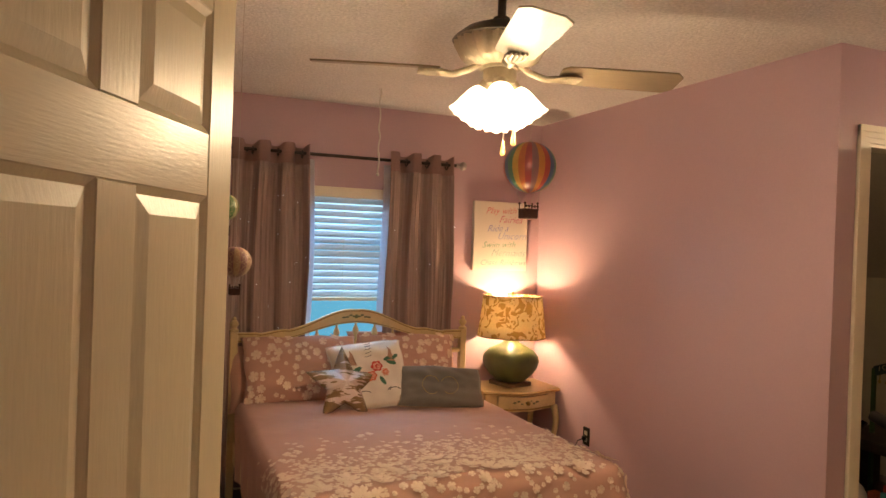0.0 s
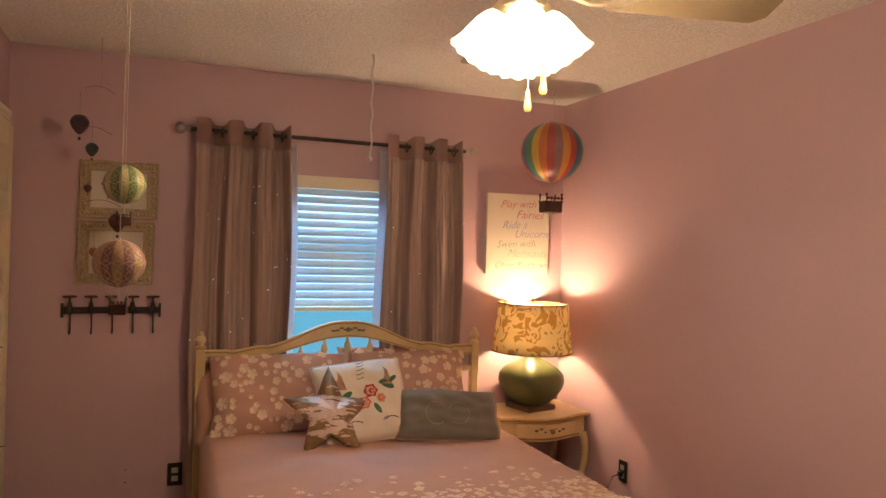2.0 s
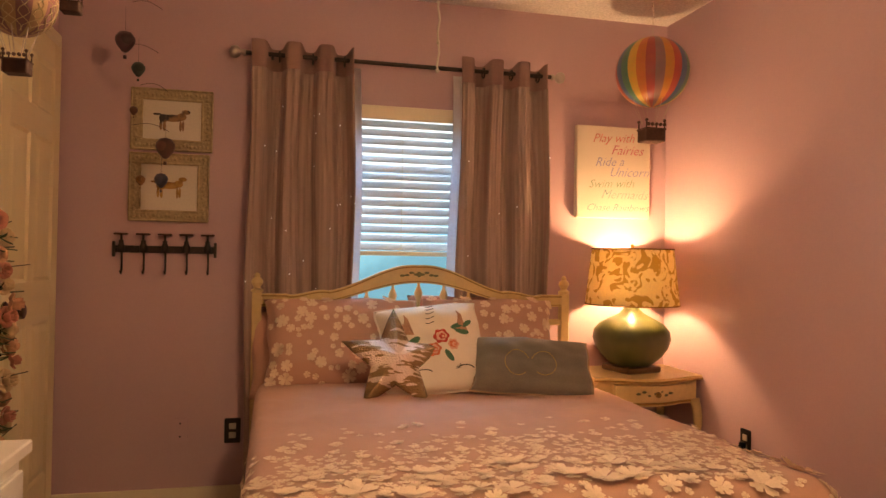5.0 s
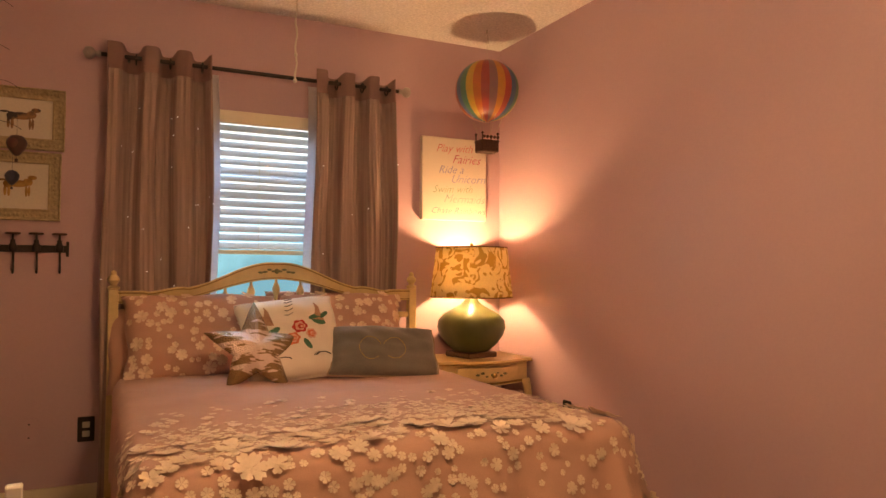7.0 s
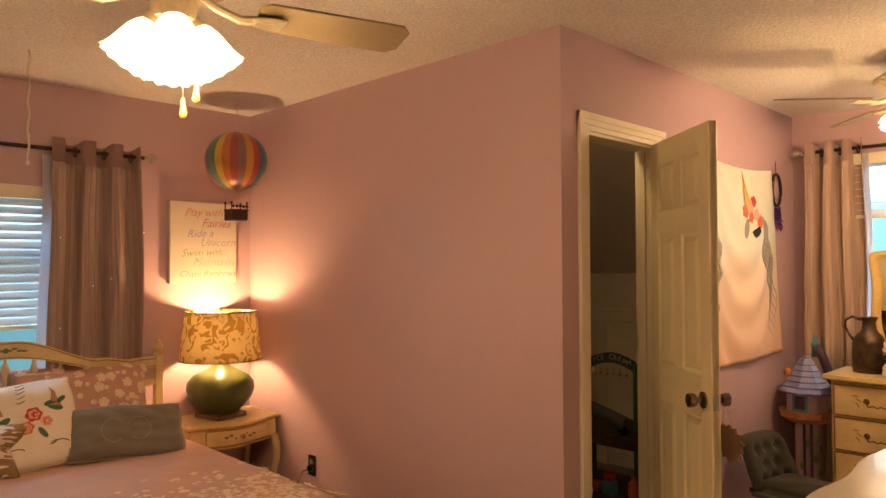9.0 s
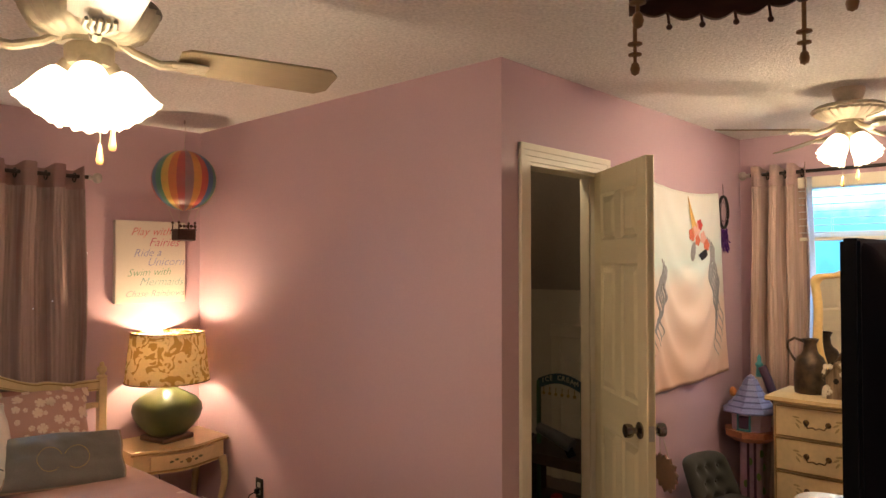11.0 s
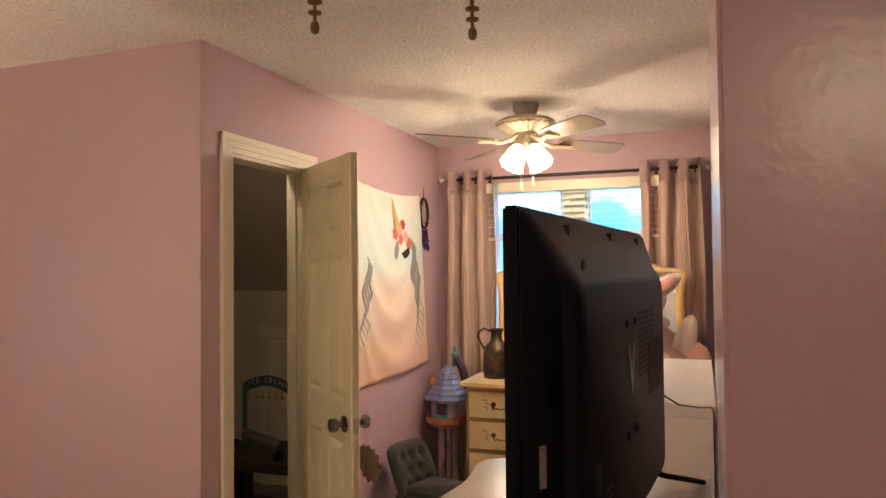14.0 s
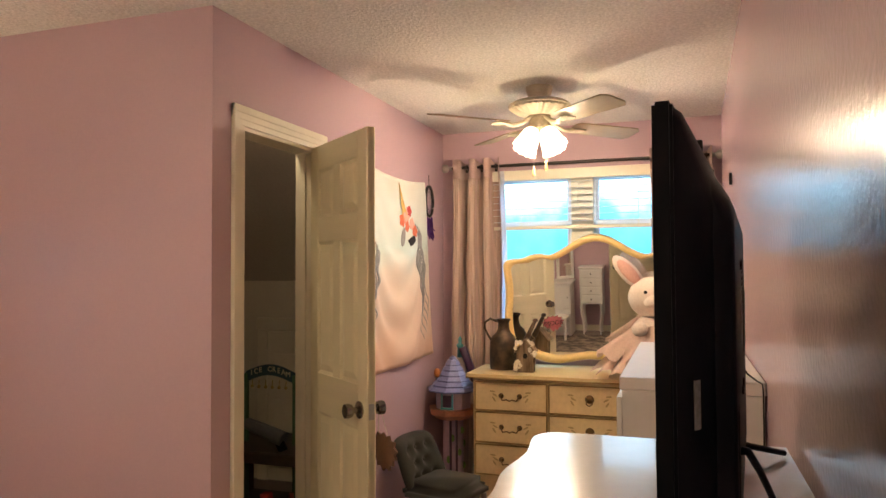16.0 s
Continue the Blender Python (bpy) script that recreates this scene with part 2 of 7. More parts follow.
# ---- the rooms ----
WY, XR, YC, XE, XW, HIGH = 4.63, 2.88, 2.22, 5.44, -0.13, 2.44
YS0, YS1, XEND = 0.459, 0.400, 1.188         # the wall behind the chests runs slightly askew
N_WIN = (0.98, 1.87, 0.72, 1.90)              # window in the north wall: x, x, z, z
E_WIN = ((0.70, 1.19, 0.95, 2.12), (1.326, 1.86, 0.95, 2.12))


def wall(name, a, b, thick, openings=(), top=HIGH, material=None, label=""):
    """A wall from a to b, its thickness to the left of the way; openings as (from, to, low, high) along the way."""
    s = Shape()
    a, b = Vector((*a, 0)), Vector((*b, 0))
    run = (b - a).length
    m = Matrix.Translation(a) @ Matrix.Rotation(math.atan2(b.y - a.y, b.x - a.x), 4, "Z")
    at = 0.0
    for f, t, lo, hi in sorted(openings):
        s.box((at, 0, 0), (f, thick, top), m=m)
        if lo > 0:
            s.box((f, 0, 0), (t, thick, lo), m=m)
        if hi < top:
            s.box((f, 0, hi), (t, thick, top), m=m)
        at = t
    s.box((at, 0, 0), (run, thick, top), m=m)
    return tagged(s.done(name, material or WALL), label or "lilac pink painted wall", "wall", kind="structure")


wall("wall_north", (XW - 0.12, WY), (XR + 0.1, WY), 0.14, [(N_WIN[0] - XW + 0.12, N_WIN[1] - XW + 0.12, N_WIN[2], N_WIN[3])])
wall("wall_by_lamp", (XR, WY + 0.14), (XR, YC + 0.1), 0.1)
wall("wall_closet", (XR, YC), (XE + 0.1, YC), 0.1, [(3.065 - XR, 3.635 - XR, 0, 2.038)])
wall("wall_east", (XE, YC + 0.1), (XE, 0.2), 0.14, [(YC + 0.1 - y1, YC + 0.1 - y0, z0, z1) for y0, y1, z0, z1 in E_WIN])
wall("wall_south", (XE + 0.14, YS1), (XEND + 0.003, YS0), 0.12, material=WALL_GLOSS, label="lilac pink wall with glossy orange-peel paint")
wall("wall_end", (XEND, YS0 - 0.003), (XEND, -0.9), 0.12)
wall("wall_back", (XEND + 0.12, -0.75), (XW - 0.12, -0.75), 0.12)
wall("wall_west", (XW, -0.87), (XW, WY + 0.14), 0.12, [(0.87 + 0.0, 0.87 + 0.81, 0, 2.04), (3.855 + 0.87, 4.535 + 0.87, 0, 2.035)])

s = Shape()
s.box((XW - 1.3, -0.9, -0.10), (XE + 0.2, WY + 0.2, 0.0))
tagged(s.done("floor", CARPET), "grey-beige cut pile carpet", "floor", kind="structure")
s = Shape()
s.box((XW - 1.3, -0.9, HIGH), (XE + 0.2, WY + 0.2, HIGH + 0.1))
tagged(s.done("ceiling", CEILING), "white stippled popcorn ceiling", "ceiling", kind="structure")

# hall beyond the way in, and the dark cupboard behind the door by the bed
wall("wall_hall", (XW - 1.15, -0.9), (XW - 1.15, WY + 0.14), 0.12)
wall("wall_hall_north", (XW - 1.27, 1.6), (XW - 0.12, 1.6), 0.1)
wall("wall_hall_south", (XW - 0.12, -0.8), (XW - 1.27, -0.8), 0.1)

hall_lamp = thing("hall_lamp", (XW_HALL, 0.02, HIGH), "round frosted pendant lamp in the hall, lit", "ceiling lamp")
s = Shape()
s.lathe([(0.0, 0.0), (0.07, 0.0), (0.072, -0.015), (0.03, -0.03), (0.010, -0.034), (0.010, -0.165), (0.0, -0.165)], n=24)
s.done("base", BRONZE, hall_lamp, smooth=True)
s = Shape()
s.lathe([(0.0, -0.160), (0.05, -0.162), (0.095, -0.190), (0.105, -0.225), (0.09, -0.26), (0.05, -0.282), (0.0, -0.288)], n=32)
s.done("globe", glowing("frosted_lit_globe", (1.0, 0.85, 0.65), 2.0), hall_lamp, smooth="all")

# closet under the roof
wall("closet_wall_north", (XR + 0.102, 4.3), (XE, 4.3), 0.1, material=CLOSET_WALL, label="cream closet wall")
wall("closet_knee_wall", (5.20, 4.3), (5.20, YC + 0.1), 0.1, top=1.42, material=CLOSET_WALL, label="cream low knee wall in the closet")
wall("closet_wall_west", (XR + 0.1, YC + 0.1), (XR + 0.1, 4.3), -0.004, material=CLOSET_WALL, label="cream closet wall")
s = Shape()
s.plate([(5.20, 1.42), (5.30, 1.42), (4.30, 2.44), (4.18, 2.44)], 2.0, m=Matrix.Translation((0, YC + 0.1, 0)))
tagged(s.done("closet_slope", CLOSET_SLOPE), "sloping roof side of the closet, grey-brown, darker than the walls", "ceiling", kind="structure")


def casing(name, x0, x1, top, width=0.075, proud=0.018, m=None, label="white moulded door casing"):
    """Stepped casing round a doorway, in x and z, standing proud to -y."""
    t = thing(name, m or Matrix(), label, "door casing", kind="structure")
    for k, (w0, w1, d) in enumerate(((0.0, width, proud * 0.55), (width * 0.30, width, proud * 0.8), (width * 0.62, width, proud))):
        s = Shape()
        s.box((x0 - w1, -d, 0), (x0 - w0, 0, top + w0), 0.002)
        s.box((x1 + w0, -d, 0), (x1 + w1, 0, top + w0), 0.002)
        s.box((x0 - w1, -d, top + w0), (x1 + w1, 0, top + w1), 0.002)
        s.done("moulding", TRIM, t)
    s = Shape()
    s.box((x0 - 0.002, 0, 0), (x0 + 0.014, 0.1, top + 0.0), 0.001)
    s.box((x1 - 0.014, 0, 0), (x1 + 0.002, 0.1, top), 0.001)
    s.box((x0, 0, top - 0.014), (x1, 0.1, top + 0.002), 0.001)
    s.box((x0 + 0.014, 0.045, 0), (x0 + 0.026, 0.075, top - 0.014), 0.001)
    s.box((x1 - 0.026, 0.045, 0), (x1 - 0.014, 0.075, top - 0.014), 0.001)
    s.done("jamb", TRIM, t)
    return t


def panel_door(name, width, height, m, label, knob=True, knob_side=1, group=""):
    """A six-panel door: x from the hinge, y its thickness (face at 0), z up."""
    t = thing(name, m, label, "door", group, kind="structure")
    th, st = 0.036, 0.105 if width > 0.7 else 0.088
    mid = 0.10 if width > 0.7 else 0.075
    rails = [(0, 0.22), (0.86, 1.03), (1.60, 1.71), (height - 0.11, height)]
    s = Shape()
    s.box((0, 0.009, 0.001), (width, th - 0.009, height - 0.001))
    s.done("leaf", DOOR, t)
    s = Shape()
    s.box((0, 0, 0), (st, th, height), 0.003)
    s.box((width - st, 0, 0), (width, th, height), 0.003)
    for (_, a), (b, _) in zip(rails, rails[1:]):
        s.box(((width - mid) / 2, 0.0003, a), ((width + mid) / 2, th - 0.0003, b), 0.002)
    s.done("stile", DOOR, t)
    s = Shape()
    for a, b in rails:
        s.box((st, 0.0005, a), (width - st, th - 0.0005, b), 0.002)
    s.done("rail", DOOR_RAIL, t)
    for (_, a), (b, _) in zip(rails, rails[1:]):
        for x0, x1 in ((st, (width - mid) / 2), ((width + mid) / 2, width - st)):
            s = Shape()
            for y, d in ((0.009, -1), (th - 0.009, 1)):
                g, h = 0.012, 0.040
                outer = [(x0 + g, a + g), (x1 - g, a + g), (x1 - g, b - g), (x0 + g, b - g)]
                inner = [(x0 + h, a + h), (x1 - h, a + h), (x1 - h, b - h), (x0 + h, b - h)]
                vo = [s.bm.verts.new((x, y + d * 0.0005, z)) for x, z in outer]
                vi = [s.bm.verts.new((x, y + d * 0.0075, z)) for x, z in inner]
                for i in range(4):
                    s.bm.faces.new((vo[i], vo[(i + 1) % 4], vi[(i + 1) % 4], vi[i]))
                s.bm.faces.new(vi)
                e, f = 0.0, 0.012
                ring = [(x0 + e, a + e), (x1 - e, a + e), (x1 - e, b - e), (x0 + e, b - e)]
                vr = [s.bm.verts.new((x, y + d * 0.0068, z)) for x, z in ring]
                vq = [s.bm.verts.new((x, y + d * 0.0004, z)) for x, z in outer]
                for i in range(4):
                    s.bm.faces.new((vr[i], vr[(i + 1) % 4], vq[(i + 1) % 4], vq[i]))
            s.done("panel", DOOR, t)
    if knob:
        kx = width - 0.065
        for d, y in ((-1, 0.0), (1, th)):
            s = Shape()
            r = pose(kx, y, 0.935, 90 if d < 0 else -90)
            s.lathe([(0.0, 0.0), (0.033, 0.0), (0.034, 0.006), (0.028, 0.010), (0.012, 0.013), (0.012, 0.030), (0.024, 0.036), (0.0285, 0.050), (0.027, 0.064), (0.018, 0.068), (0.0, 0.068)], m=r, n=20)
            s.done("knob", KNOB, t, smooth=True, label="round dark nickel knob")
        s = Shape()
        s.box((width - 0.0005, 0.006, 0.905), (width + 0.0012, th - 0.006, 0.965), 0.0004)
        s.done("latch_plate", NICKEL, t)
    return t


# closet doorway and its open door
casing("closet_casing", 3.065, 3.635, 2.038, m=Matrix.Translation((0, YC, 0)))
turn = math.degrees(math.atan2(1.752 - 2.205, 3.262 - 3.635))
panel_door("closet_door", 0.587, 2.03, pose(3.637, 2.212, 0.012, 0, 0, turn) @ pose(0, -0.036, 0),
           "white six-panel door standing open into the room")
# door by the bed, shut
casing("cupboard_casing", 3.855, 4.535, 2.035, m=pose(XW, 0, 0, 0, 0, 90))
cupboard = panel_door("cupboard_door", 0.675, 2.02, pose(XW + 0.003, 4.533, 0.012, 0, 0, -90), "white six-panel door, shut, beside the bed")
for z in (0.27, 1.06, 1.80):
    s = Shape()
    s.tube([(-0.004, -0.008, z - 0.045), (-0.004, -0.008, z + 0.045)], 0.007, 8)
    s.ball((-0.004, -0.008, z + 0.05), 0.007, 8)
    s.box((-0.012, -0.003, z - 0.044), (0.022, -0.0005, z + 0.044), 0.0005)
    s.done("hinge", BRONZE, cupboard, smooth=True, label="dark bronze hinge")
# the way in: the door stands open into the room
casing("entry_casing", 0.0, 0.81, 2.04, m=pose(XW, 0, 0, 0, 0, 90))
panel_door("entry_door", 0.79, 2.03, pose(0.042, 0.826, 0.012, 0, 0, 63.0), "white six-panel entry door standing open")

# baseboards
s = Shape()
s.box((XW, WY - 0.013, 0), (XR, WY, 0.085), 0.003)
s.box((XR - 0.013, YC - 0.013, 0), (XR, WY - 0.013, 0.085), 0.003)
s.box((XR - 0.013, YC - 0.013, 0), (2.985, YC, 0.085), 0.003)
s.box((3.715, YC - 0.013, 0), (XE, YC, 0.085), 0.003)
s.box((XW, 0.9, 0), (XW + 0.013, 3.775, 0.085), 0.003)
s.box((XE - 0.013, YS1, 0), (XE, YC - 0.013, 0.085), 0.003)
tagged(s.done("baseboard", TRIM), "white painted baseboard along the walls", "baseboard", kind="structure")


# ---- windows ----
SLAT = letting_through("white_blind_slat", (0.80, 0.82, 0.84), 0.35, 0.5)
FRAME = paint("white_window_vinyl", (0.75, 0.76, 0.78), 0.4, grain=30, vary=0.02)


def sash_window(name, width, low, high, m, label):
    """A double-hung window set in its opening: x along the wall, -y into the room."""
    t = thing(name, m, label, "window", kind="structure")
    s = Shape()
    s.box((0, 0.02, low), (0.022, 0.10, high), 0.003)
    s.box((width - 0.022, 0.02, low), (width, 0.10, high), 0.003)
    s.box((0.022, 0.02, high - 0.035), (width - 0.022, 0.10, high), 0.003)
    s.box((0.022, 0.02, low), (width - 0.022, 0.10, low + 0.04), 0.003)
    mid = low + 0.72 * (high - low)
    s.box((0.022, 0.045, mid - 0.022), (width - 0.022, 0.085, mid + 0.022), 0.003)
    for x in (0.022, width - 0.036):
        s.box((x, 0.05, low + 0.04), (x + 0.014, 0.08, high - 0.035), 0.002)
    s.done("frame", FRAME, t)
    s = Shape()
    s.box((0.036, 0.064, low + 0.04), (width - 0.036, 0.067, mid - 0.022))
    s.box((0.036, 0.064, mid + 0.022), (width - 0.036, 0.067, high - 0.035))
    g = s.done("pane", GLASS, t)
    g.visible_shadow = False
    s = Shape()
    s.box((-0.03, -0.05, low - 0.022), (width + 0.03, 0.02, low), 0.004)
    s.done("sill", TRIM, t)
    return t


def blinds(name, width, low, high, m, tilt, label, pitch=0.043):
    """Horizontal blinds with a valance, cords and a bottom rail."""
    t = thing(name, m, label, "blinds")
    s = Shape()
    s.box((0.004, -0.035, high - 0.068), (width - 0.004, -0.024, high), 0.003)
    s.box((0.01, -0.024, high - 0.05), (width - 0.01, 0.015, high - 0.005), 0.003)
    s.done("valance", TRIM, t, label="white valance")
    z, k = high - 0.085, 0
    mesh = None
    while z > low + 0.03:
        if mesh is None:
            s = Shape()
            rows = []
            for i in range(5):
                u = -0.024 + 0.048 * i / 4
                rows.append([(x, u, 0.0018 * (1 - (u / 0.024) ** 2)) for x in (0.012, width / 2, width - 0.012)])
            s.sheet(rows)
            ob = s.done("slat", SLAT, t, smooth="all", thick=0.0025)
            mesh = ob.data
        else:
            ob = new("slat", mesh)
            ob.parent = t
            so = ob.modifiers.new("thickness", "SOLIDIFY")
            so.thickness, so.offset = 0.0025, 0.0
        ob.matrix_basis = pose(0, -0.004, z, tilt + random.uniform(-0.7, 0.7), random.uniform(-0.05, 0.05), 0)
        z -= pitch
    s = Shape()
    s.box((0.012, -0.026, low), (width - 0.012, 0.020, low + 0.022), 0.004)
    s.done("bottom_rail", TRIM, t)
    for x in (0.18 * width, 0.5 * width, 0.82 * width):
        for y in (-0.027, 0.019):
            s = Shape()
            s.tube([(x, y, low + 0.02), (x, y, high - 0.05)], 0.0012, 5)
            s.done("cord", TRIM, t)
    return t


sash_window("window_north", N_WIN[1] - N_WIN[0], N_WIN[2], N_WIN[3], pose(N_WIN[0], WY, 0), "white double-hung window behind half-drawn curtains")
blinds("north_window_blinds", N_WIN[1] - N_WIN[0] - 0.01, 1.165, N_WIN[3] - 0.002, pose(N_WIN[0] + 0.005, WY + 0.005, 0), 50,
       "white slatted blinds, half closed, raised above the sill")
for k, (y0, y1, z0, z1) in enumerate(E_WIN):
    sash_window("window_east_%d" % (k + 1), y1 - y0, z0, z1, pose(XE, y1, 0, 0, 0, -90), "white double-hung window with open blinds")
blinds("east_window_blinds", 1.19, 1.755, 2.15, pose(XE - 0.036, 1.875, 0, 0, 0, -90), 6, "white slatted blinds, open to the sky, raised half way")

s = Shape()
s.box((XE - 0.006, 1.186, 0.93), (XE + 0.03, 1.330, 2.12), 0.003)
tagged(s.done("window_trim", TRIM), "white painted post and head trim between the windows", "window trim", kind="structure")

# distance outside the windows
def outdoors(name, strength, low):
    m = bpy.data.materials.new(name)
    m.use_nodes = True
    n, li = m.node_tree.nodes, m.node_tree.links
    n.remove(n["Principled BSDF"])
    em, co, sep = n.new("ShaderNodeEmission"), n.new("ShaderNodeTexCoord"), n.new("ShaderNodeSeparateXYZ")
    tx, add, ramp = n.new("ShaderNodeTexNoise"), n.new("ShaderNodeMath"), n.new("ShaderNodeValToRGB")
    tx.inputs["Scale"].default_value, tx.inputs["Detail"].default_value = 0.6, 8
    add.operation = "MULTIPLY_ADD"
    add.inputs[1].default_value = 4.0
    li.new(co.outputs["Object"], tx.inputs["Vector"])
    li.new(co.outputs["Object"], sep.inputs["Vector"])
    li.new(tx.outputs["Fac"], add.inputs[0])
    li.new(sep.outputs["Z"], add.inputs[2])
    rng = n.new("ShaderNodeMapRange")
    rng.inputs["From Min"].default_value, rng.inputs["From Max"].default_value = low, low + 12.0
    li.new(add.outputs[0], rng.inputs["Value"])
    li.new(rng.outputs["Result"], ramp.inputs["Fac"])
    e = ramp.color_ramp.elements
    e[0].position, e[0].color = 0.0, (0.05, 0.16, 0.23, 1)
    e[1].position, e[1].color = 1.0, (0.80, 0.93, 1.0, 1)
    for p, c in ((0.40, (0.07, 0.24, 0.34, 1)), (0.47, (0.11, 0.36, 0.48, 1)), (0.52, (0.34, 0.68, 0.88, 1)), (0.60, (0.62, 0.86, 0.98, 1))):
        x = e.new(p)
        x.color = c
    li.new(ramp.outputs["Color"], em.inputs["Color"])
    em.inputs["Strength"].default_value = strength
    li.new(em.outputs["Emission"], n["Material Output"].inputs["Surface"])
    return m


OUT_EAST, OUT_NORTH = outdoors("bright_evening_sky_over_trees", 4.2, -0.9), outdoors("evening_trees_and_sky", 2.1, -2.0)
for name, a, b, mat in (("backdrop_east", (18, -14), (18, 18), OUT_EAST), ("backdrop_north", (-12, 18), (18, 18), OUT_NORTH)):
    s = Shape()
    s.sheet([[(a[0], a[1], -3), (b[0], b[1], -3)], [(a[0], a[1], 12), (b[0], b[1], 12)]])
    tagged(s.done(name, mat), "pale evening sky above dark trees", "backdrop", kind="structure")
s = Shape()
s.box((-60, -60, -3.3), (60, 60, -3.0))
tagged(s.done("ground", paint("dark_grass", (0.05, 0.08, 0.03), 1.0, grain=3, vary=0.3)), "dark grass outside, far below the windows", "ground", kind="structure")

# ---- ceiling fans ----
FAN_BODY = paint("antique_cream_metal", (0.47, 0.41, 0.30), 0.4, 0.15, grain=80, vary=0.08, bump=0.1)
FAN_DARK = paint("aged_bronze_metal", (0.10, 0.085, 0.065), 0.45, 0.6, grain=80, vary=0.15)
BLADE = paint("bleached_oak_blade", (0.30, 0.23, 0.14), 0.42, grain=18, vary=0.10, bump=0.1, stretch=(1, 14, 14))
SHADE_GLASS = letting_through("frosted_fluted_glass", (0.97, 0.96, 0.93), 0.85, 0.25)
gl = SHADE_GLASS.node_tree
em, ad = gl.nodes.new("ShaderNodeEmission"), gl.nodes.new("ShaderNodeAddShader")
em.inputs["Color"].default_value, em.inputs["Strength"].default_value = (*WARM, 1), 2.6
gl.links.new(gl.nodes["Material Output"].inputs["Surface"].links[0].from_socket, ad.inputs[0])
gl.links.new(em.outputs["Emission"], ad.inputs[1])
gl.links.new(ad.outputs["Shader"], gl.nodes["Material Output"].inputs["Surface"])
BULB = glowing("lit_bulb", (1.0, 0.80, 0.52), 40.0)
WOOD_PULL = paint("honey_wood", (0.55, 0.33, 0.10), 0.4, grain=60, vary=0.1)


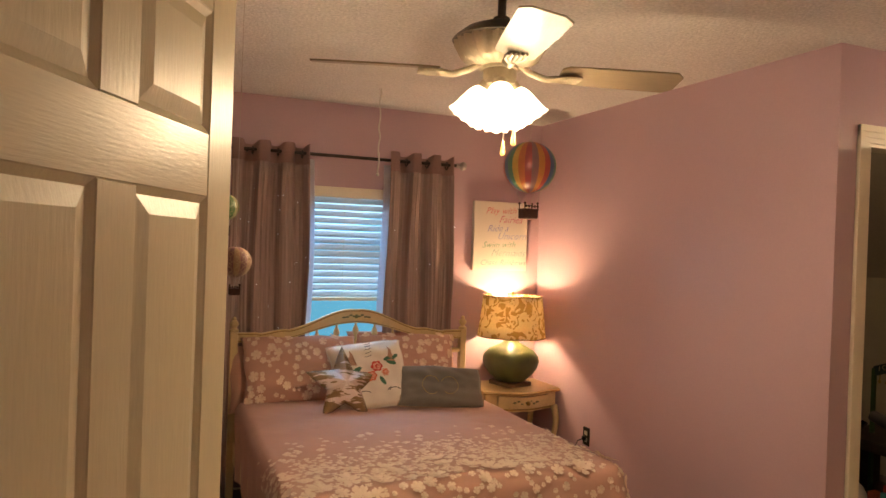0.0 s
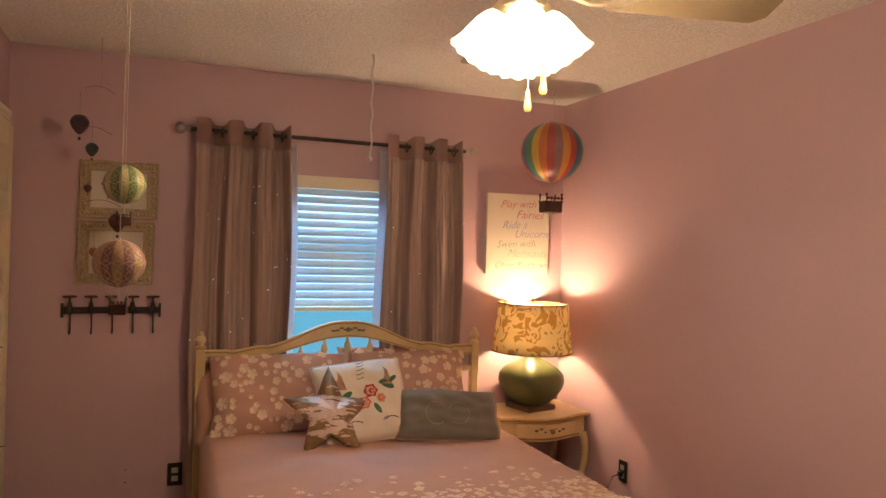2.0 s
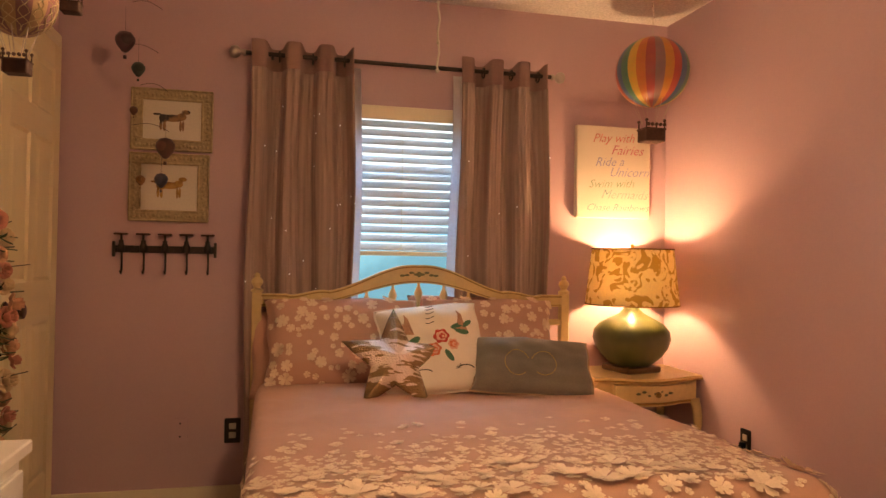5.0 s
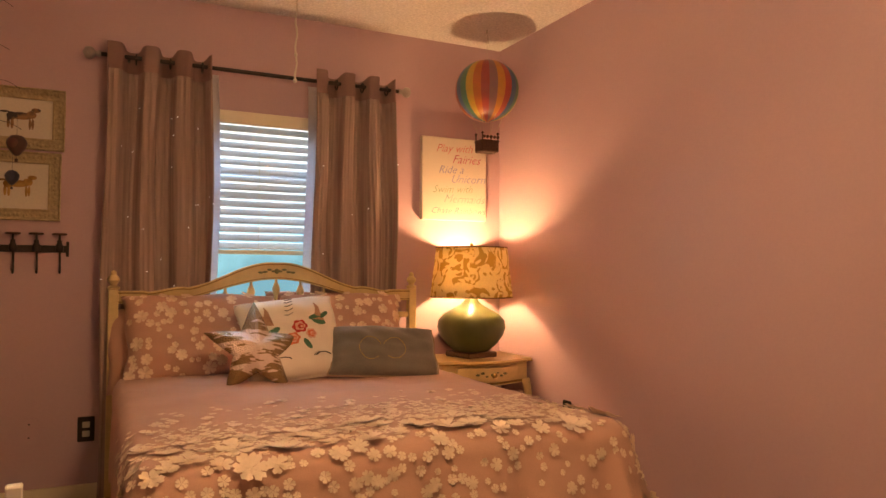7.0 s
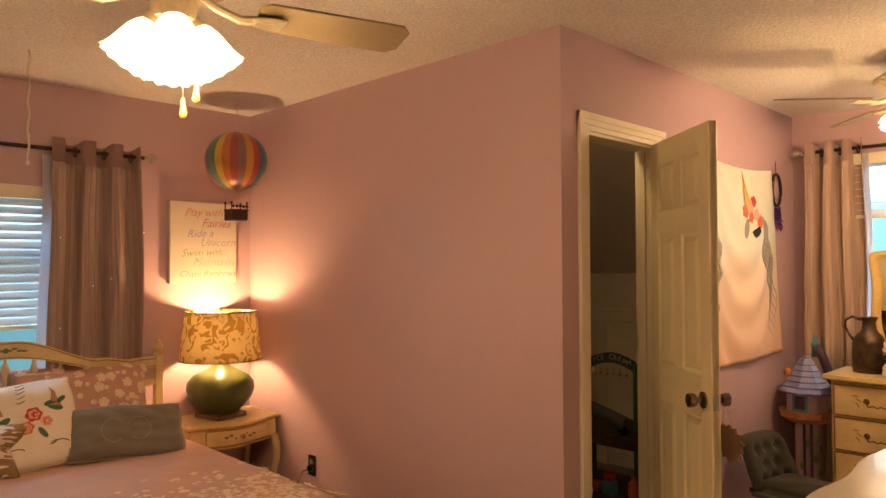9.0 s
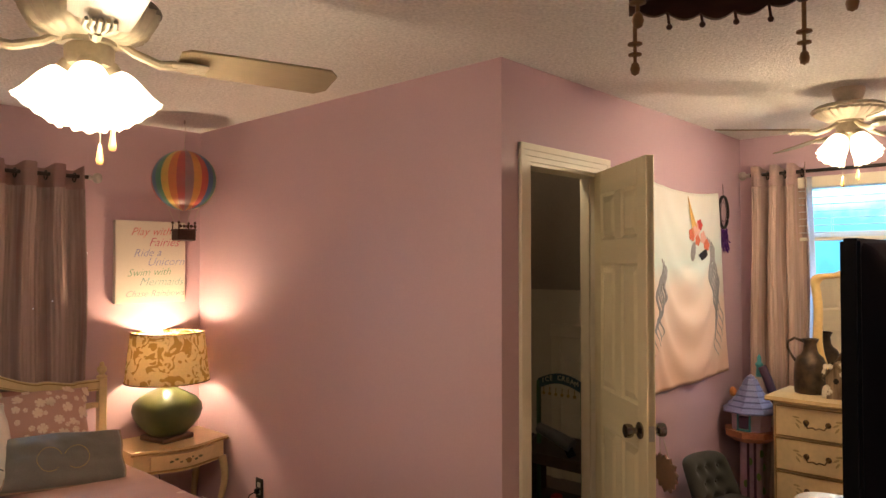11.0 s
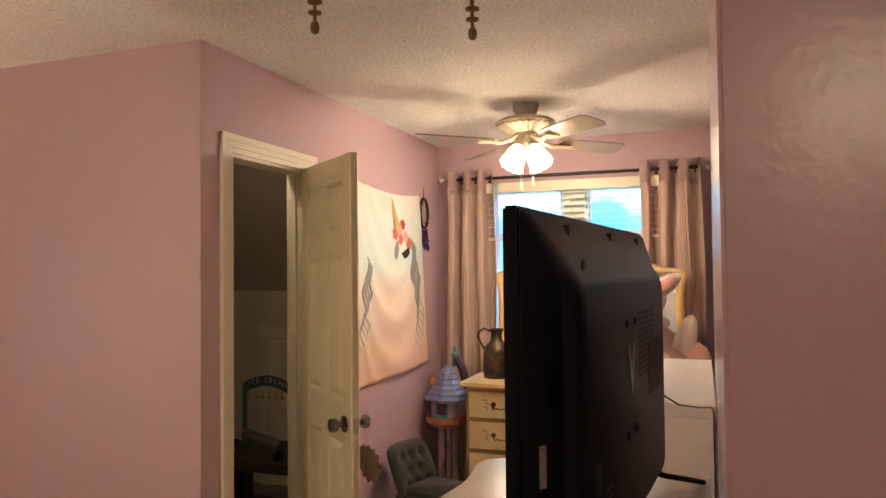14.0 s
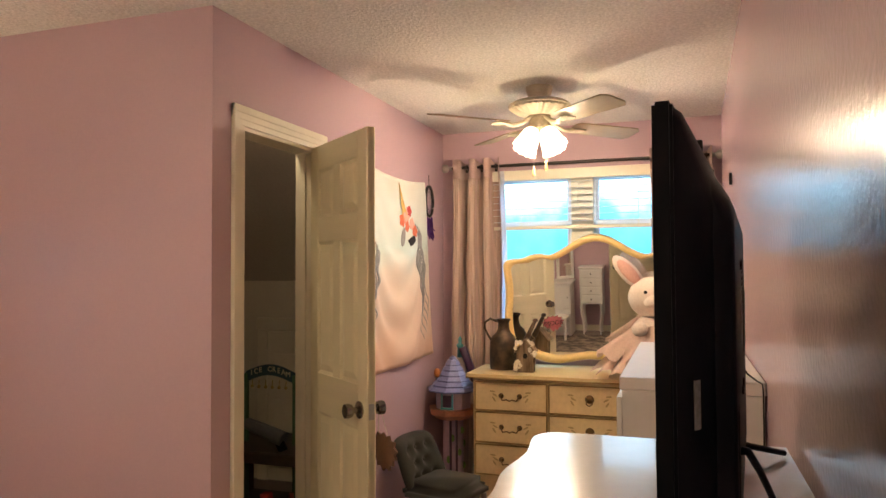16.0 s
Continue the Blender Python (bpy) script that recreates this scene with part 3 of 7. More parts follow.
def ceiling_fan(cx, cy, motor_top, turn, label):
    """A four-blade fan with three ruffled glass shades; its motor top at motor_top."""
    t = thing("ceiling_fan", (cx, cy, HIGH), label, "ceiling fan", "ceiling fans")
    mt = motor_top - HIGH
    s = Shape()
    s.lathe([(0.0, 0.0), (0.068, 0.0), (0.066, -0.02), (0.052, -0.05), (0.03, -0.06), (0.0, -0.06)] if mt < -0.08 else
            [(0.0, 0.002), (0.070, 0.002), (0.069, -0.018), (0.060, -0.045), (0.047, mt - 0.062), (0.0, mt - 0.062)], n=28)
    s.done("canopy", FAN_DARK if mt < -0.08 else FAN_BODY, t, smooth=True)
    if mt < -0.08:
        s = Shape()
        s.tube([(0, 0, -0.05), (0, 0, mt - 0.01)], 0.014, 12)
        s.lathe([(0.0, mt + 0.025), (0.028, mt + 0.02), (0.03, mt - 0.005), (0.0, mt - 0.005)], n=16)
        s.done("downrod", FAN_DARK, t, smooth=True)
    s = Shape()
    flush = mt > -0.08
    s.lathe([(0.0, mt - 0.058), (0.075, mt - 0.058), (0.135, mt - 0.070), (0.160, mt - 0.086), (0.164, mt - 0.093), (0.150, mt - 0.097), (0.0, mt - 0.097)] if flush else
            [(0.0, mt), (0.06, mt), (0.12, mt - 0.022), (0.158, mt - 0.052), (0.163, mt - 0.060), (0.150, mt - 0.064), (0.0, mt - 0.064)], n=40)
    s.done("motor_cap", FAN_BODY if mt > -0.08 else FAN_DARK, t, smooth=True)
    s = Shape()
    rim = mt - (0.096 if flush else 0.063)
    s.lathe([(0.0, rim), (0.152, rim), (0.150, rim - 0.010), (0.124, mt - 0.122), (0.085, mt - 0.142), (0.0, mt - 0.142)], n=144, flute=0.045, flutes=24)
    s.done("motor_housing", FAN_BODY, t, smooth=True, label="fluted cream housing")
    s = Shape()
    s.lathe([(0.0, mt - 0.137), (0.06, mt - 0.137), (0.06, mt - 0.152), (0.052, mt - 0.154), (0.056, mt - 0.160), (0.056, mt - 0.205), (0.04, mt - 0.218), (0.0, mt - 0.22)], n=24)
    s.done("switch_housing", FAN_BODY, t, smooth=True)
    zb = mt - (0.188 if flush else 0.160)
    for k in range(4):
        arm = pose(0, 0, zb, 0, 0, turn + 90 * k)
        s = Shape()
        s.tube([(0.05, 0, 0.035), (0.10, 0, 0.004), (0.16, 0, -0.016), (0.20, 0, -0.012)], 0.010, 8, taper=0.013)
        for y in (-0.030, -0.015, 0.0, 0.015, 0.030):
            s.tube([(0.19, y * 0.3, -0.013), (0.235, y, -0.014), (0.275, y * 0.92, -0.012)], 0.008, 6, taper=0.005)
        s.done("blade_arm", FAN_BODY, t, smooth=True, m=arm)
        s = Shape()
        out = [(0.205, -0.045), (0.225, -0.062), (0.30, -0.066), (0.55, -0.073), (0.595, -0.073), (0.622, -0.045), (0.622, 0.045), (0.595, 0.073), (0.55, 0.073), (0.30, 0.066), (0.225, 0.062), (0.205, 0.045)]
        s.plate(out, 0.006, m=pose(0, 0, 0, 90))
        s.done("blade", BLADE, t, m=arm @ pose(0, 0, 0.002, -12, 0.5, 0))
    for a in SHADE_ANGLES[cx, cy]:
        tilt = pose(0, 0, mt - 0.205, 0, 0, a) @ pose(0.035, 0, 0, 0, 180 - 34, 0)
        s = Shape()
        s.lathe([(0.0, 0.0), (0.03, 0.0), (0.031, 0.03), (0.026, 0.032)], n=16, m=tilt)
        s.tube([(0, 0, -0.03), (0, 0, 0.005)], 0.014, 8, m=tilt)
        s.done("shade_holder", FAN_BODY, t, smooth=True)
        s = Shape()
        n = 72
        rows = []
        for r, z, f in ((0.028, 0.022, 0.0), (0.038, 0.034, 0.0), (0.046, 0.056, 0.01), (0.050, 0.082, 0.02), (0.053, 0.108, 0.04), (0.058, 0.128, 0.06), (0.062, 0.136, 0.07)):
            rows.append([tilt @ Vector((r * (1 + f * math.cos(11 * q)) * math.cos(q), r * (1 + f * math.cos(11 * q)) * math.sin(q), z + 0.35 * r * f * math.cos(11 * q))) for q in (2 * math.pi * i / n for i in range(n))])
        s.sheet(rows, close=True)
        s.done("glass_shade", SHADE_GLASS, t, smooth="all", thick=0.0012, label="ruffled frosted glass shade, lit")
        s = Shape()
        s.lathe([(0.0, 0.025), (0.010, 0.028), (0.016, 0.045), (0.017, 0.055), (0.010, 0.066), (0.0, 0.069)], n=16, m=tilt)
        s.done("bulb", BULB, t, smooth="all")
    for x, y, low in ((0.042, 0.040, -0.585), (0.046, -0.025, -0.557)):
        drop = low + (0.125 if mt > -0.08 else 0.0)
        s = Shape()
        z = mt - 0.20
        s.tube([(x, y, z), (x, y, drop + 0.05)], 0.0011, 5)
        while z > drop + 0.05:
            s.ball((x, y, z), 0.0022, 6)
            z -= 0.012
        s.done("pull_chain", NICKEL, t)
        s = Shape()
        s.lathe([(0.0, drop + 0.052), (0.004, drop + 0.05), (0.006, drop + 0.03), (0.0095, drop + 0.012), (0.007, drop + 0.002), (0.0, drop)], centre=(x, y, 0), n=12)
        s.done("chain_pull", WOOD_PULL, t, smooth="all", label="honey wood pull")
    return t


ceiling_fan(*FAN_W, 2.288, -16, "antique cream ceiling fan with lit frosted shades on a downrod")
ceiling_fan(*FAN_E, 2.430, 44, "antique cream ceiling fan with lit frosted shades, flush to the ceiling")

# ---- curtains ----
DRAPE = letting_through("mauve_grey_curtain", (0.34, 0.215, 0.20), 0.10, 0.85, grain=300)
GAUZE = paint("mauve_grey_gauze", (0.37, 0.275, 0.25), 0.9, grain=55, vary=0.16, bump=0.5, bump_scale=70, stretch=(1, 1, 0.03), blotch=14, blotch_vary=0.08, spec=0.15, distance=0.004)
GAUZE_PALE = paint("blush_gauze", (0.50, 0.37, 0.31), 0.9, grain=55, vary=0.16, bump=0.5, bump_scale=70, stretch=(1, 1, 0.03), blotch=14, blotch_vary=0.08, spec=0.15, distance=0.004)
DRAPE_PALE = letting_through("blush_curtain", (0.52, 0.37, 0.33), 0.15, 0.85, grain=300)
SHEER = letting_through("white_sheer", (0.75, 0.76, 0.82), 0.55, 0.8)
# glowing beads set on the cloth in place of daylight through pin holes
GLINT = glowing("painted_pin_hole_daylight", (0.8, 0.9, 1.0), 1.2)


def curtain(name, width, top, bottom, m, folds, material, label, flare=1.08, inner=1, sheer=True, glints=0, seed=1):
    """A grommet curtain hung in deep folds from x 0 to width; -y into the room."""
    rnd = random.Random(seed)
    t = thing(name, m, label, "curtain")

    def at(u, v):
        w = width * (1 + (flare - 1) * v)
        x = (w - width) * (-0.5) + u * w + 0.008 * math.sin(5 * u + 9 * v)
        drift = 0.35 * noise.noise(Vector((u * 4, v * 1.6, seed))) * min(1.0, v * 4)
        sharp = math.tanh(2.4 * (math.sin(folds * math.pi * 2 * u + 0.5 + drift * 3) + 0.15)) / 0.98
        crease = noise.noise(Vector((u * 26, v * 2.2, seed + 5))) * min(1.0, v * 6)
        y = -0.040 * sharp * (1 - 0.15 * v) + 0.010 * crease + 0.004 * math.sin(31 * u + 3 * v) * min(1.0, v * 5)
        return Vector((x, y - 0.006 * min(1.0, v * 2.5), top + (bottom - top) * v + (0.012 * sharp if v == 0 else 0)))

    s = Shape()
    s.sheet([[at(i / 140, j / 40) for i in range(141)] for j in range(41)])
    s.done("panel", material, t, smooth="all", thick=0.003)
    s = Shape()
    s.sheet([[at(i / 140, 0.055 + 0.945 * j / 40) + Vector((0, -0.005 - 0.002 * math.sin(i * 1.1 + 0.6 * math.sin(j * 0.4)), 0)) for i in range(141)] for j in range(41)])
    s.done("gauze_layer", GAUZE if material is DRAPE else GAUZE_PALE, t, smooth="all", thick=0.001, label="gathered gauze layer below the header")
    if sheer:
        s = Shape()
        e0, e1 = (0.82, 1.06) if inner > 0 else (-0.06, 0.18)
        s.sheet([[at(min(max(e0 + (e1 - e0) * i / 24, 0), 1), j / 20) + Vector(((max(e0 + (e1 - e0) * i / 24 - 1, 0) + min(e0 + (e1 - e0) * i / 24, 0)) * width * 1.3, 0.036, -0.09 * (j == 0))) for i in range(25)] for j in range(21)])
        s.done("sheer_lining", SHEER, t, smooth="all", label="white sheer lining", thick=0.001)
    s = Shape()
    for k in range(folds * 2):
        u = (k + 0.5) / (folds * 2)
        p = at(u, 0.0)
        ring = [(p.x, 0.024 * math.cos(a), top - 0.052 + 0.024 * math.sin(a)) for a in (2 * math.pi * i / 16 for i in range(17))]
        s.tube(ring, 0.004, 6)
    s.done("grommet", BRONZE, t, smooth="all", label="dark metal eyelets", kind="stuff")
    if glints:
        s = Shape()
        for _ in range(glints):
            p = at(rnd.random(), rnd.uniform(0.12, 0.6))
            s.ball((p.x, p.y - 0.0075, p.z), 0.0026, 6)
        s.done("pin_hole_glow_bead", GLINT, t, kind="stuff")
    return t


def curtain_rod(name, length, m, label, r=0.0105):
    t = thing(name, m, label, "curtain rod")
    s = Shape()
    s.tube([(0, 0, 0), (length, 0, 0)], r, 12)
    s.done("rod", BRONZE, t, smooth=True)
    for x, d in ((0, -1), (length, 1)):
        s = Shape()
        s.lathe([(0.0, 0.0), (0.014, 0.0), (0.016, 0.012), (0.010, 0.018), (0.012, 0.024), (0.026, 0.036), (0.030, 0.050), (0.025, 0.066), (0.0, 0.078)], m=pose(x, 0, 0, 0, 90 * d, 0), n=18)
        s.done("finial", NICKEL, t, smooth="all", label="ball finial")
    for x in (0.12, length - 0.12):
        s = Shape()
        s.tube([(x, 0, -0.012), (x, 0.05, -0.012), (x, 0.078, -0.012)], 0.006, 8)
        s.lathe([(0.0, 0.0), (0.02, 0.0), (0.02, 0.004), (0.0, 0.004)], m=pose(x, 0.074, -0.012, -90), n=14)
        s.done("bracket", BRONZE, t)
    return t


curtain_rod("curtain_rod", 1.50, pose(0.675, 4.552, 2.09), "dark bronze curtain rod with ball finials above the bed window")
curtain("window_curtain", 0.475, 2.135, 0.03, pose(0.70, 4.552, 0), 3, DRAPE, "mauve-grey eyelet curtain drawn aside, white sheer edge", flare=1.03, inner=1, glints=22, seed=3)
curtain("window_curtain", 0.455, 2.135, 0.03, pose(1.695, 4.552, 0), 3, DRAPE, "mauve-grey eyelet curtain drawn aside, white sheer edge", flare=1.09, inner=-1, glints=7, seed=8)
east = pose(XE - 0.082, 2.11, 0, 0, 0, -90)
curtain_rod("curtain_rod", 1.66, pose(XE - 0.082, 2.125, 2.185, 0, 0, -90), "dark bronze curtain rod with ball finials above the dresser")
curtain("window_curtain", 0.33, 2.228, 0.03, east, 3, DRAPE_PALE, "blush eyelet curtain drawn to the side of the window", flare=1.04, inner=1, seed=5)
curtain("window_curtain", 0.37, 2.228, 0.03, pose(XE - 0.082, 0.825, 0, 0, 0, -90), 3, DRAPE_PALE, "blush eyelet curtain drawn to the side of the window", flare=1.04, inner=-1, sheer=False, seed=6)

# white cord hanging from the ceiling hatch
s = Shape()
s.tube([(1.468 + 0.004 * math.sin(k * 1.3), 4.05 + 0.003 * math.cos(k * 2.1), 2.44 - 0.0265 * k) for k in range(20)], 0.0045, 6)
s.ball((1.468, 4.052, 2.06), 0.009, 8)
s.ball((1.466, 4.052, 1.94), 0.010, 8)
tagged(s.done("pull_cord", paint("white_cotton_cord", (0.7, 0.66, 0.6), 0.9, grain=300, vary=0.1), smooth="all"), "knotted white cotton pull cord hanging from the ceiling", "cord")

# ---- the bed ----
BLUSH = paint("blush_cotton", (0.58, 0.345, 0.272), 0.85, grain=350, vary=0.06, bump=0.25, bump_scale=500, blotch=4, blotch_vary=0.06, sheen=0.2, spec=0.2)
PETAL = paint("pale_blush_felt", (0.84, 0.69, 0.56), 0.9, grain=300, vary=0.05, spec=0.15)
BX, BA, BF, BR, BTOP = 1.492, 0.690, 2.775, 0.08, 0.600


def quilt_at(sx, y):
    """The bedcover: sx across from the bed's middle, y along it, measured on the cloth laid flat."""
    ex, ey = max(0.0, abs(sx) - BA), max(0.0, BF - y)
    d = math.hypot(ex, ey)
    x, yy = BX + max(-BA, min(BA, sx)), max(y, BF)
    top = BTOP + 0.012 * math.sin(3.1 * sx + 1.0) * math.sin(2.7 * y) + 0.007 * noise.noise(Vector((sx * 5, y * 5, 0))) + 0.005 * abs(noise.noise(Vector((sx * 9 + y * 4, y * 7 - sx * 4, 3))))
    top -= 0.02 * max(0.0, abs(sx) / BA - 0.7)
    if d <= 0:
        return Vector((x, yy, top))
    nx, ny = math.copysign(ex / d, sx), -ey / d
    if d < BR * 1.57:
        a = d / BR
        out, drop, rest = BR * math.sin(a), BR * (1 - math.cos(a)), 0.0
    else:
        rest = d - BR * 1.57
        out, drop = BR + (0.34 if sx > -BA else 0.34 - 0.36 * min(1.0, ex / (ey + 0.05))) * rest, BR + 0.92 * rest
    if sx < -BA:
        out *= 1 - 0.38 * min(1.0, ex / (ey + 0.05))
    along = (y if ex > ey else sx) * 1.0 + 2.2 * math.atan2(ey, ex + 1e-6)
    out += (0.35 if sx < -BA and ex > ey else 1.0) * min(1.0, rest / 0.25) * (0.026 * math.sin(23 * along) + 0.014 * math.sin(41 * along + 1.3))
    return Vector((x + nx * out, yy + ny * out, max(0.02, top - drop)))


bed = thing("bed", (BX, 4.492, 0), "cream painted wooden bed with an arched spindle headboard", "bed")


def upper(u):
    if u < 0.60:
        return 0.996 + 0.126 * (0.5 + 0.5 * math.cos(math.pi * u / 0.60)) + 0.012 * math.sin(math.pi * u / 0.60)
    return 0.996 + 0.012 * math.cos(math.pi * (u - 0.60) / 0.22) * (1 if u < 0.82 else 0) - (0.012 if u >= 0.82 else 0) - 0.012 * (u < 0.82) * 0.5


def lower(u):
    return 0.925 + 0.112 * (0.5 + 0.5 * math.cos(math.pi * min(u / 0.78, 1)))


s = Shape()
hw = 0.742
xs = [-hw + 2 * hw * i / 60 for i in range(61)]
s.plate([(x, upper(abs(x) / hw)) for x in xs] + [(x, lower(abs(x) / hw)) for x in xs[::-1]], 0.030, m=Matrix.Translation((0, -0.015, 0)))
s.done("head_rail", CREAM, bed)
s = Shape()
s.tube([(x, -0.018, upper(abs(x) / hw) - 0.010) for x in xs], 0.0032, 6)
s.tube([(x, -0.018, lower(abs(x) / hw) + 0.008) for x in xs], 0.0022, 6)
s.done("gilt_line", GOLD_LINE, bed, label="worn gilt line")
LEAFGREEN = paint("painted_sage", (0.16, 0.17, 0.08), 0.6, grain=50, vary=0.2)
s = Shape()
for d in (-1, 1):
    for k in range(4):
        s.ball((d * (0.015 + 0.022 * k), -0.0165, 1.078 + 0.008 * math.sin(k * 1.8)), 0.013, 8, squash=(1, 0.12, 0.45))
s.ball((0, -0.0165, 1.078), 0.013, 8, squash=(1, 0.15, 1))
s.done("painted_sprig", LEAFGREEN, bed, label="painted green leaf sprig", kind="stuff")
s = Shape()
s.box((-hw, -0.012, 0.832), (hw, 0.012, 0.862), 0.004)
s.box((-hw, -0.014, 0.40), (hw, 0.014, 0.50), 0.004)
s.done("cross_rail", CREAM, bed)
spindle = None
for k in range(11):
    x = -0.62 + 0.124 * k
    if spindle is None:
        s = Shape()
        s.lathe([(0.010, 0.50), (0.010, 0.66), (0.017, 0.70), (0.010, 0.74), (0.010, 0.862), (0.008, 0.90), (0.010, 0.935), (0.018, 0.955), (0.021, 0.970), (0.014, 0.990), (0.007, 1.003), (0.007, 1.03)], n=12)
        o = s.done("spindle", CREAM, bed, smooth=True)
        spindle = o.data
    else:
        o = new("spindle", spindle)
        o.parent = bed
    o.location = (x, 0, lower(abs(x) / hw) - 1.018)
for x in (-hw - 0.003, hw + 0.003):
    s = Shape()
    s.box((x - 0.022, -0.022, 0), (x + 0.022, 0.022, 0.99), 0.004)
    s.lathe([(0.018, 0.985), (0.028, 0.992), (0.028, 1.000), (0.014, 1.010), (0.018, 1.018), (0.027, 1.032), (0.024, 1.046), (0.012, 1.058), (0.014, 1.064), (0.010, 1.074), (0.0, 1.080)], centre=(x, 0, 0), n=20)
    s.done("post", CREAM, bed, smooth=True)
s = Shape()
for x in (-0.735, 0.71):
    s.box((x, -1.70, 0.22), (x + 0.025, -0.02, 0.34), 0.004)
s.box((-0.700, -1.725, 0.22), (0.700, -1.70, 0.34), 0.004)
for x in (-0.71, 0.69):
    s.box((x - 0.02, -1.70, 0), (x + 0.03, -1.65, 0.24), 0.005)
s.done("side_rail", CREAM, bed)
s = Shape()
s.box((-0.68, -1.70, 0.26), (0.69, -0.03, 0.575), 0.05, segments=3)
s.done("mattress", paint("white_ticking", (0.7, 0.68, 0.64), 0.9), bed, smooth=True)

quilt = thing("bedcover", (BX, 3.6, BTOP), "blush pink bedcover strewn with felt flowers, hanging in folds", "bedcover")
off = Vector((-BX, -3.6, -BTOP))
s = Shape()
ncol, nrow = 130, 120
s.sheet([[quilt_at(-1.14 + 2.28 * i / ncol, 4.33 + (2.27 - 4.33) * j / nrow) + off for i in range(ncol + 1)] for j in range(nrow + 1)])
s.done("cloth", BLUSH, quilt, smooth="all", thick=0.012)


def felt_flower(s, place, ax, ay, up, r, rnd, petals=6):
    """A loose felt flower: petals lifted at their tips, two layers when large."""
    for layer, rr in enumerate((r, r * 0.62) if r > 0.018 else (r,)):
        z0 = 0.002 + 0.0045 * layer
        c = s.bm.verts.new(place + up * z0)
        a0 = rnd.uniform(0, 6.28)
        for k in range(petals):
            a = a0 + 6.283 * k / petals
            w = 2.85 / petals
            lift = rr * rnd.uniform(0.03, 0.32)
            pts = []
            notch = rnd.uniform(0.80, 0.95)
            for da, f, h in ((-w * 0.8, 0.42, 0.35), (-w * 0.95, 0.86, 0.9), (-w * 0.35, 1.06, 1.0), (0.0, notch, 0.8), (w * 0.35, 1.05, 1.0), (w * 0.95, 0.85, 0.9), (w * 0.8, 0.42, 0.35)):
                pts.append(s.bm.verts.new(place + (ax * math.cos(a + da) + ay * math.sin(a + da)) * rr * f + up * (z0 + lift * h)))
            for p, q in zip(pts, pts[1:]):
                s.bm.faces.new((c, p, q))


rnd = random.Random(11)
s = Shape()
placed = []
tries = 0
while len(placed) < 850 and tries < 26000:
    tries += 1
    sx, y = rnd.uniform(-1.05, 1.05), rnd.uniform(2.36, 4.0)
    chance = 0.9 * math.exp(-((y - 2.84) / 0.25) ** 2) + (0.012 if y < 3.45 else 0.0) if y > 2.84 else 0.9 * math.exp(-((2.84 - y) / 0.085)) + 0.018
    if abs(sx) > 0.66:
        chance *= 0.75
    if abs(sx) > 0.85:
        chance *= 0.25
    if rnd.random() > chance:
        continue
    r = rnd.choice((0.009, 0.011, 0.014, 0.018, 0.022) if y > 3.0 else (0.010, 0.014, 0.018, 0.022, 0.026, 0.034, 0.042) if y > 2.86 else (0.012, 0.016, 0.020, 0.030, 0.046, 0.052) if y > 2.70 else (0.010, 0.013, 0.016, 0.020))
    if any((sx - a) ** 2 + (y - b) ** 2 < ((r + c) * 0.75) ** 2 for a, b, c in placed):
        continue
    placed.append((sx, y, r))
    p = quilt_at(sx, y)
    ax = (quilt_at(sx + 0.01, y) - p).normalized()
    ay = (quilt_at(sx, y + 0.01) - p).normalized()
    up = ax.cross(ay).normalized()
    ay = up.cross(ax)
    felt_flower(s, p + off + up * 0.0065, ax, ay, up, r, rnd, rnd.choice((5, 5, 6)))
s.done("felt_flower", PETAL, quilt, label="pale felt flowers sewn on", kind="stuff")


def pillow_at(u, v, w, h, t, side):
    edge = max(0.0, (1 - abs(u) ** 3.2)) ** 0.55 * max(0.0, (1 - abs(v) ** 3.2)) ** 0.55
    x = w / 2 * u * (1 - 0.05 * (1 - v * v) * abs(u) ** 6)
    z = h / 2 * v * (1 - 0.06 * (1 - u * u) * abs(v) ** 6)
    x += 0.014 * noise.noise(Vector((v * 1.7, w * 13, h * 5))) * abs(u) ** 3
    z += 0.016 * noise.noise(Vector((u * 1.9, w * 7, h * 9))) * max(0.0, v) ** 3 - 0.012 * (u * v) ** 4 * v
    wr = 0.016 * noise.noise(Vector((u * 3.0 + side * 7 + w * 9, v * 3.0, h * 11))) * edge
    return Vector((x, side * (t / 2 * edge + wr), z + h / 2))


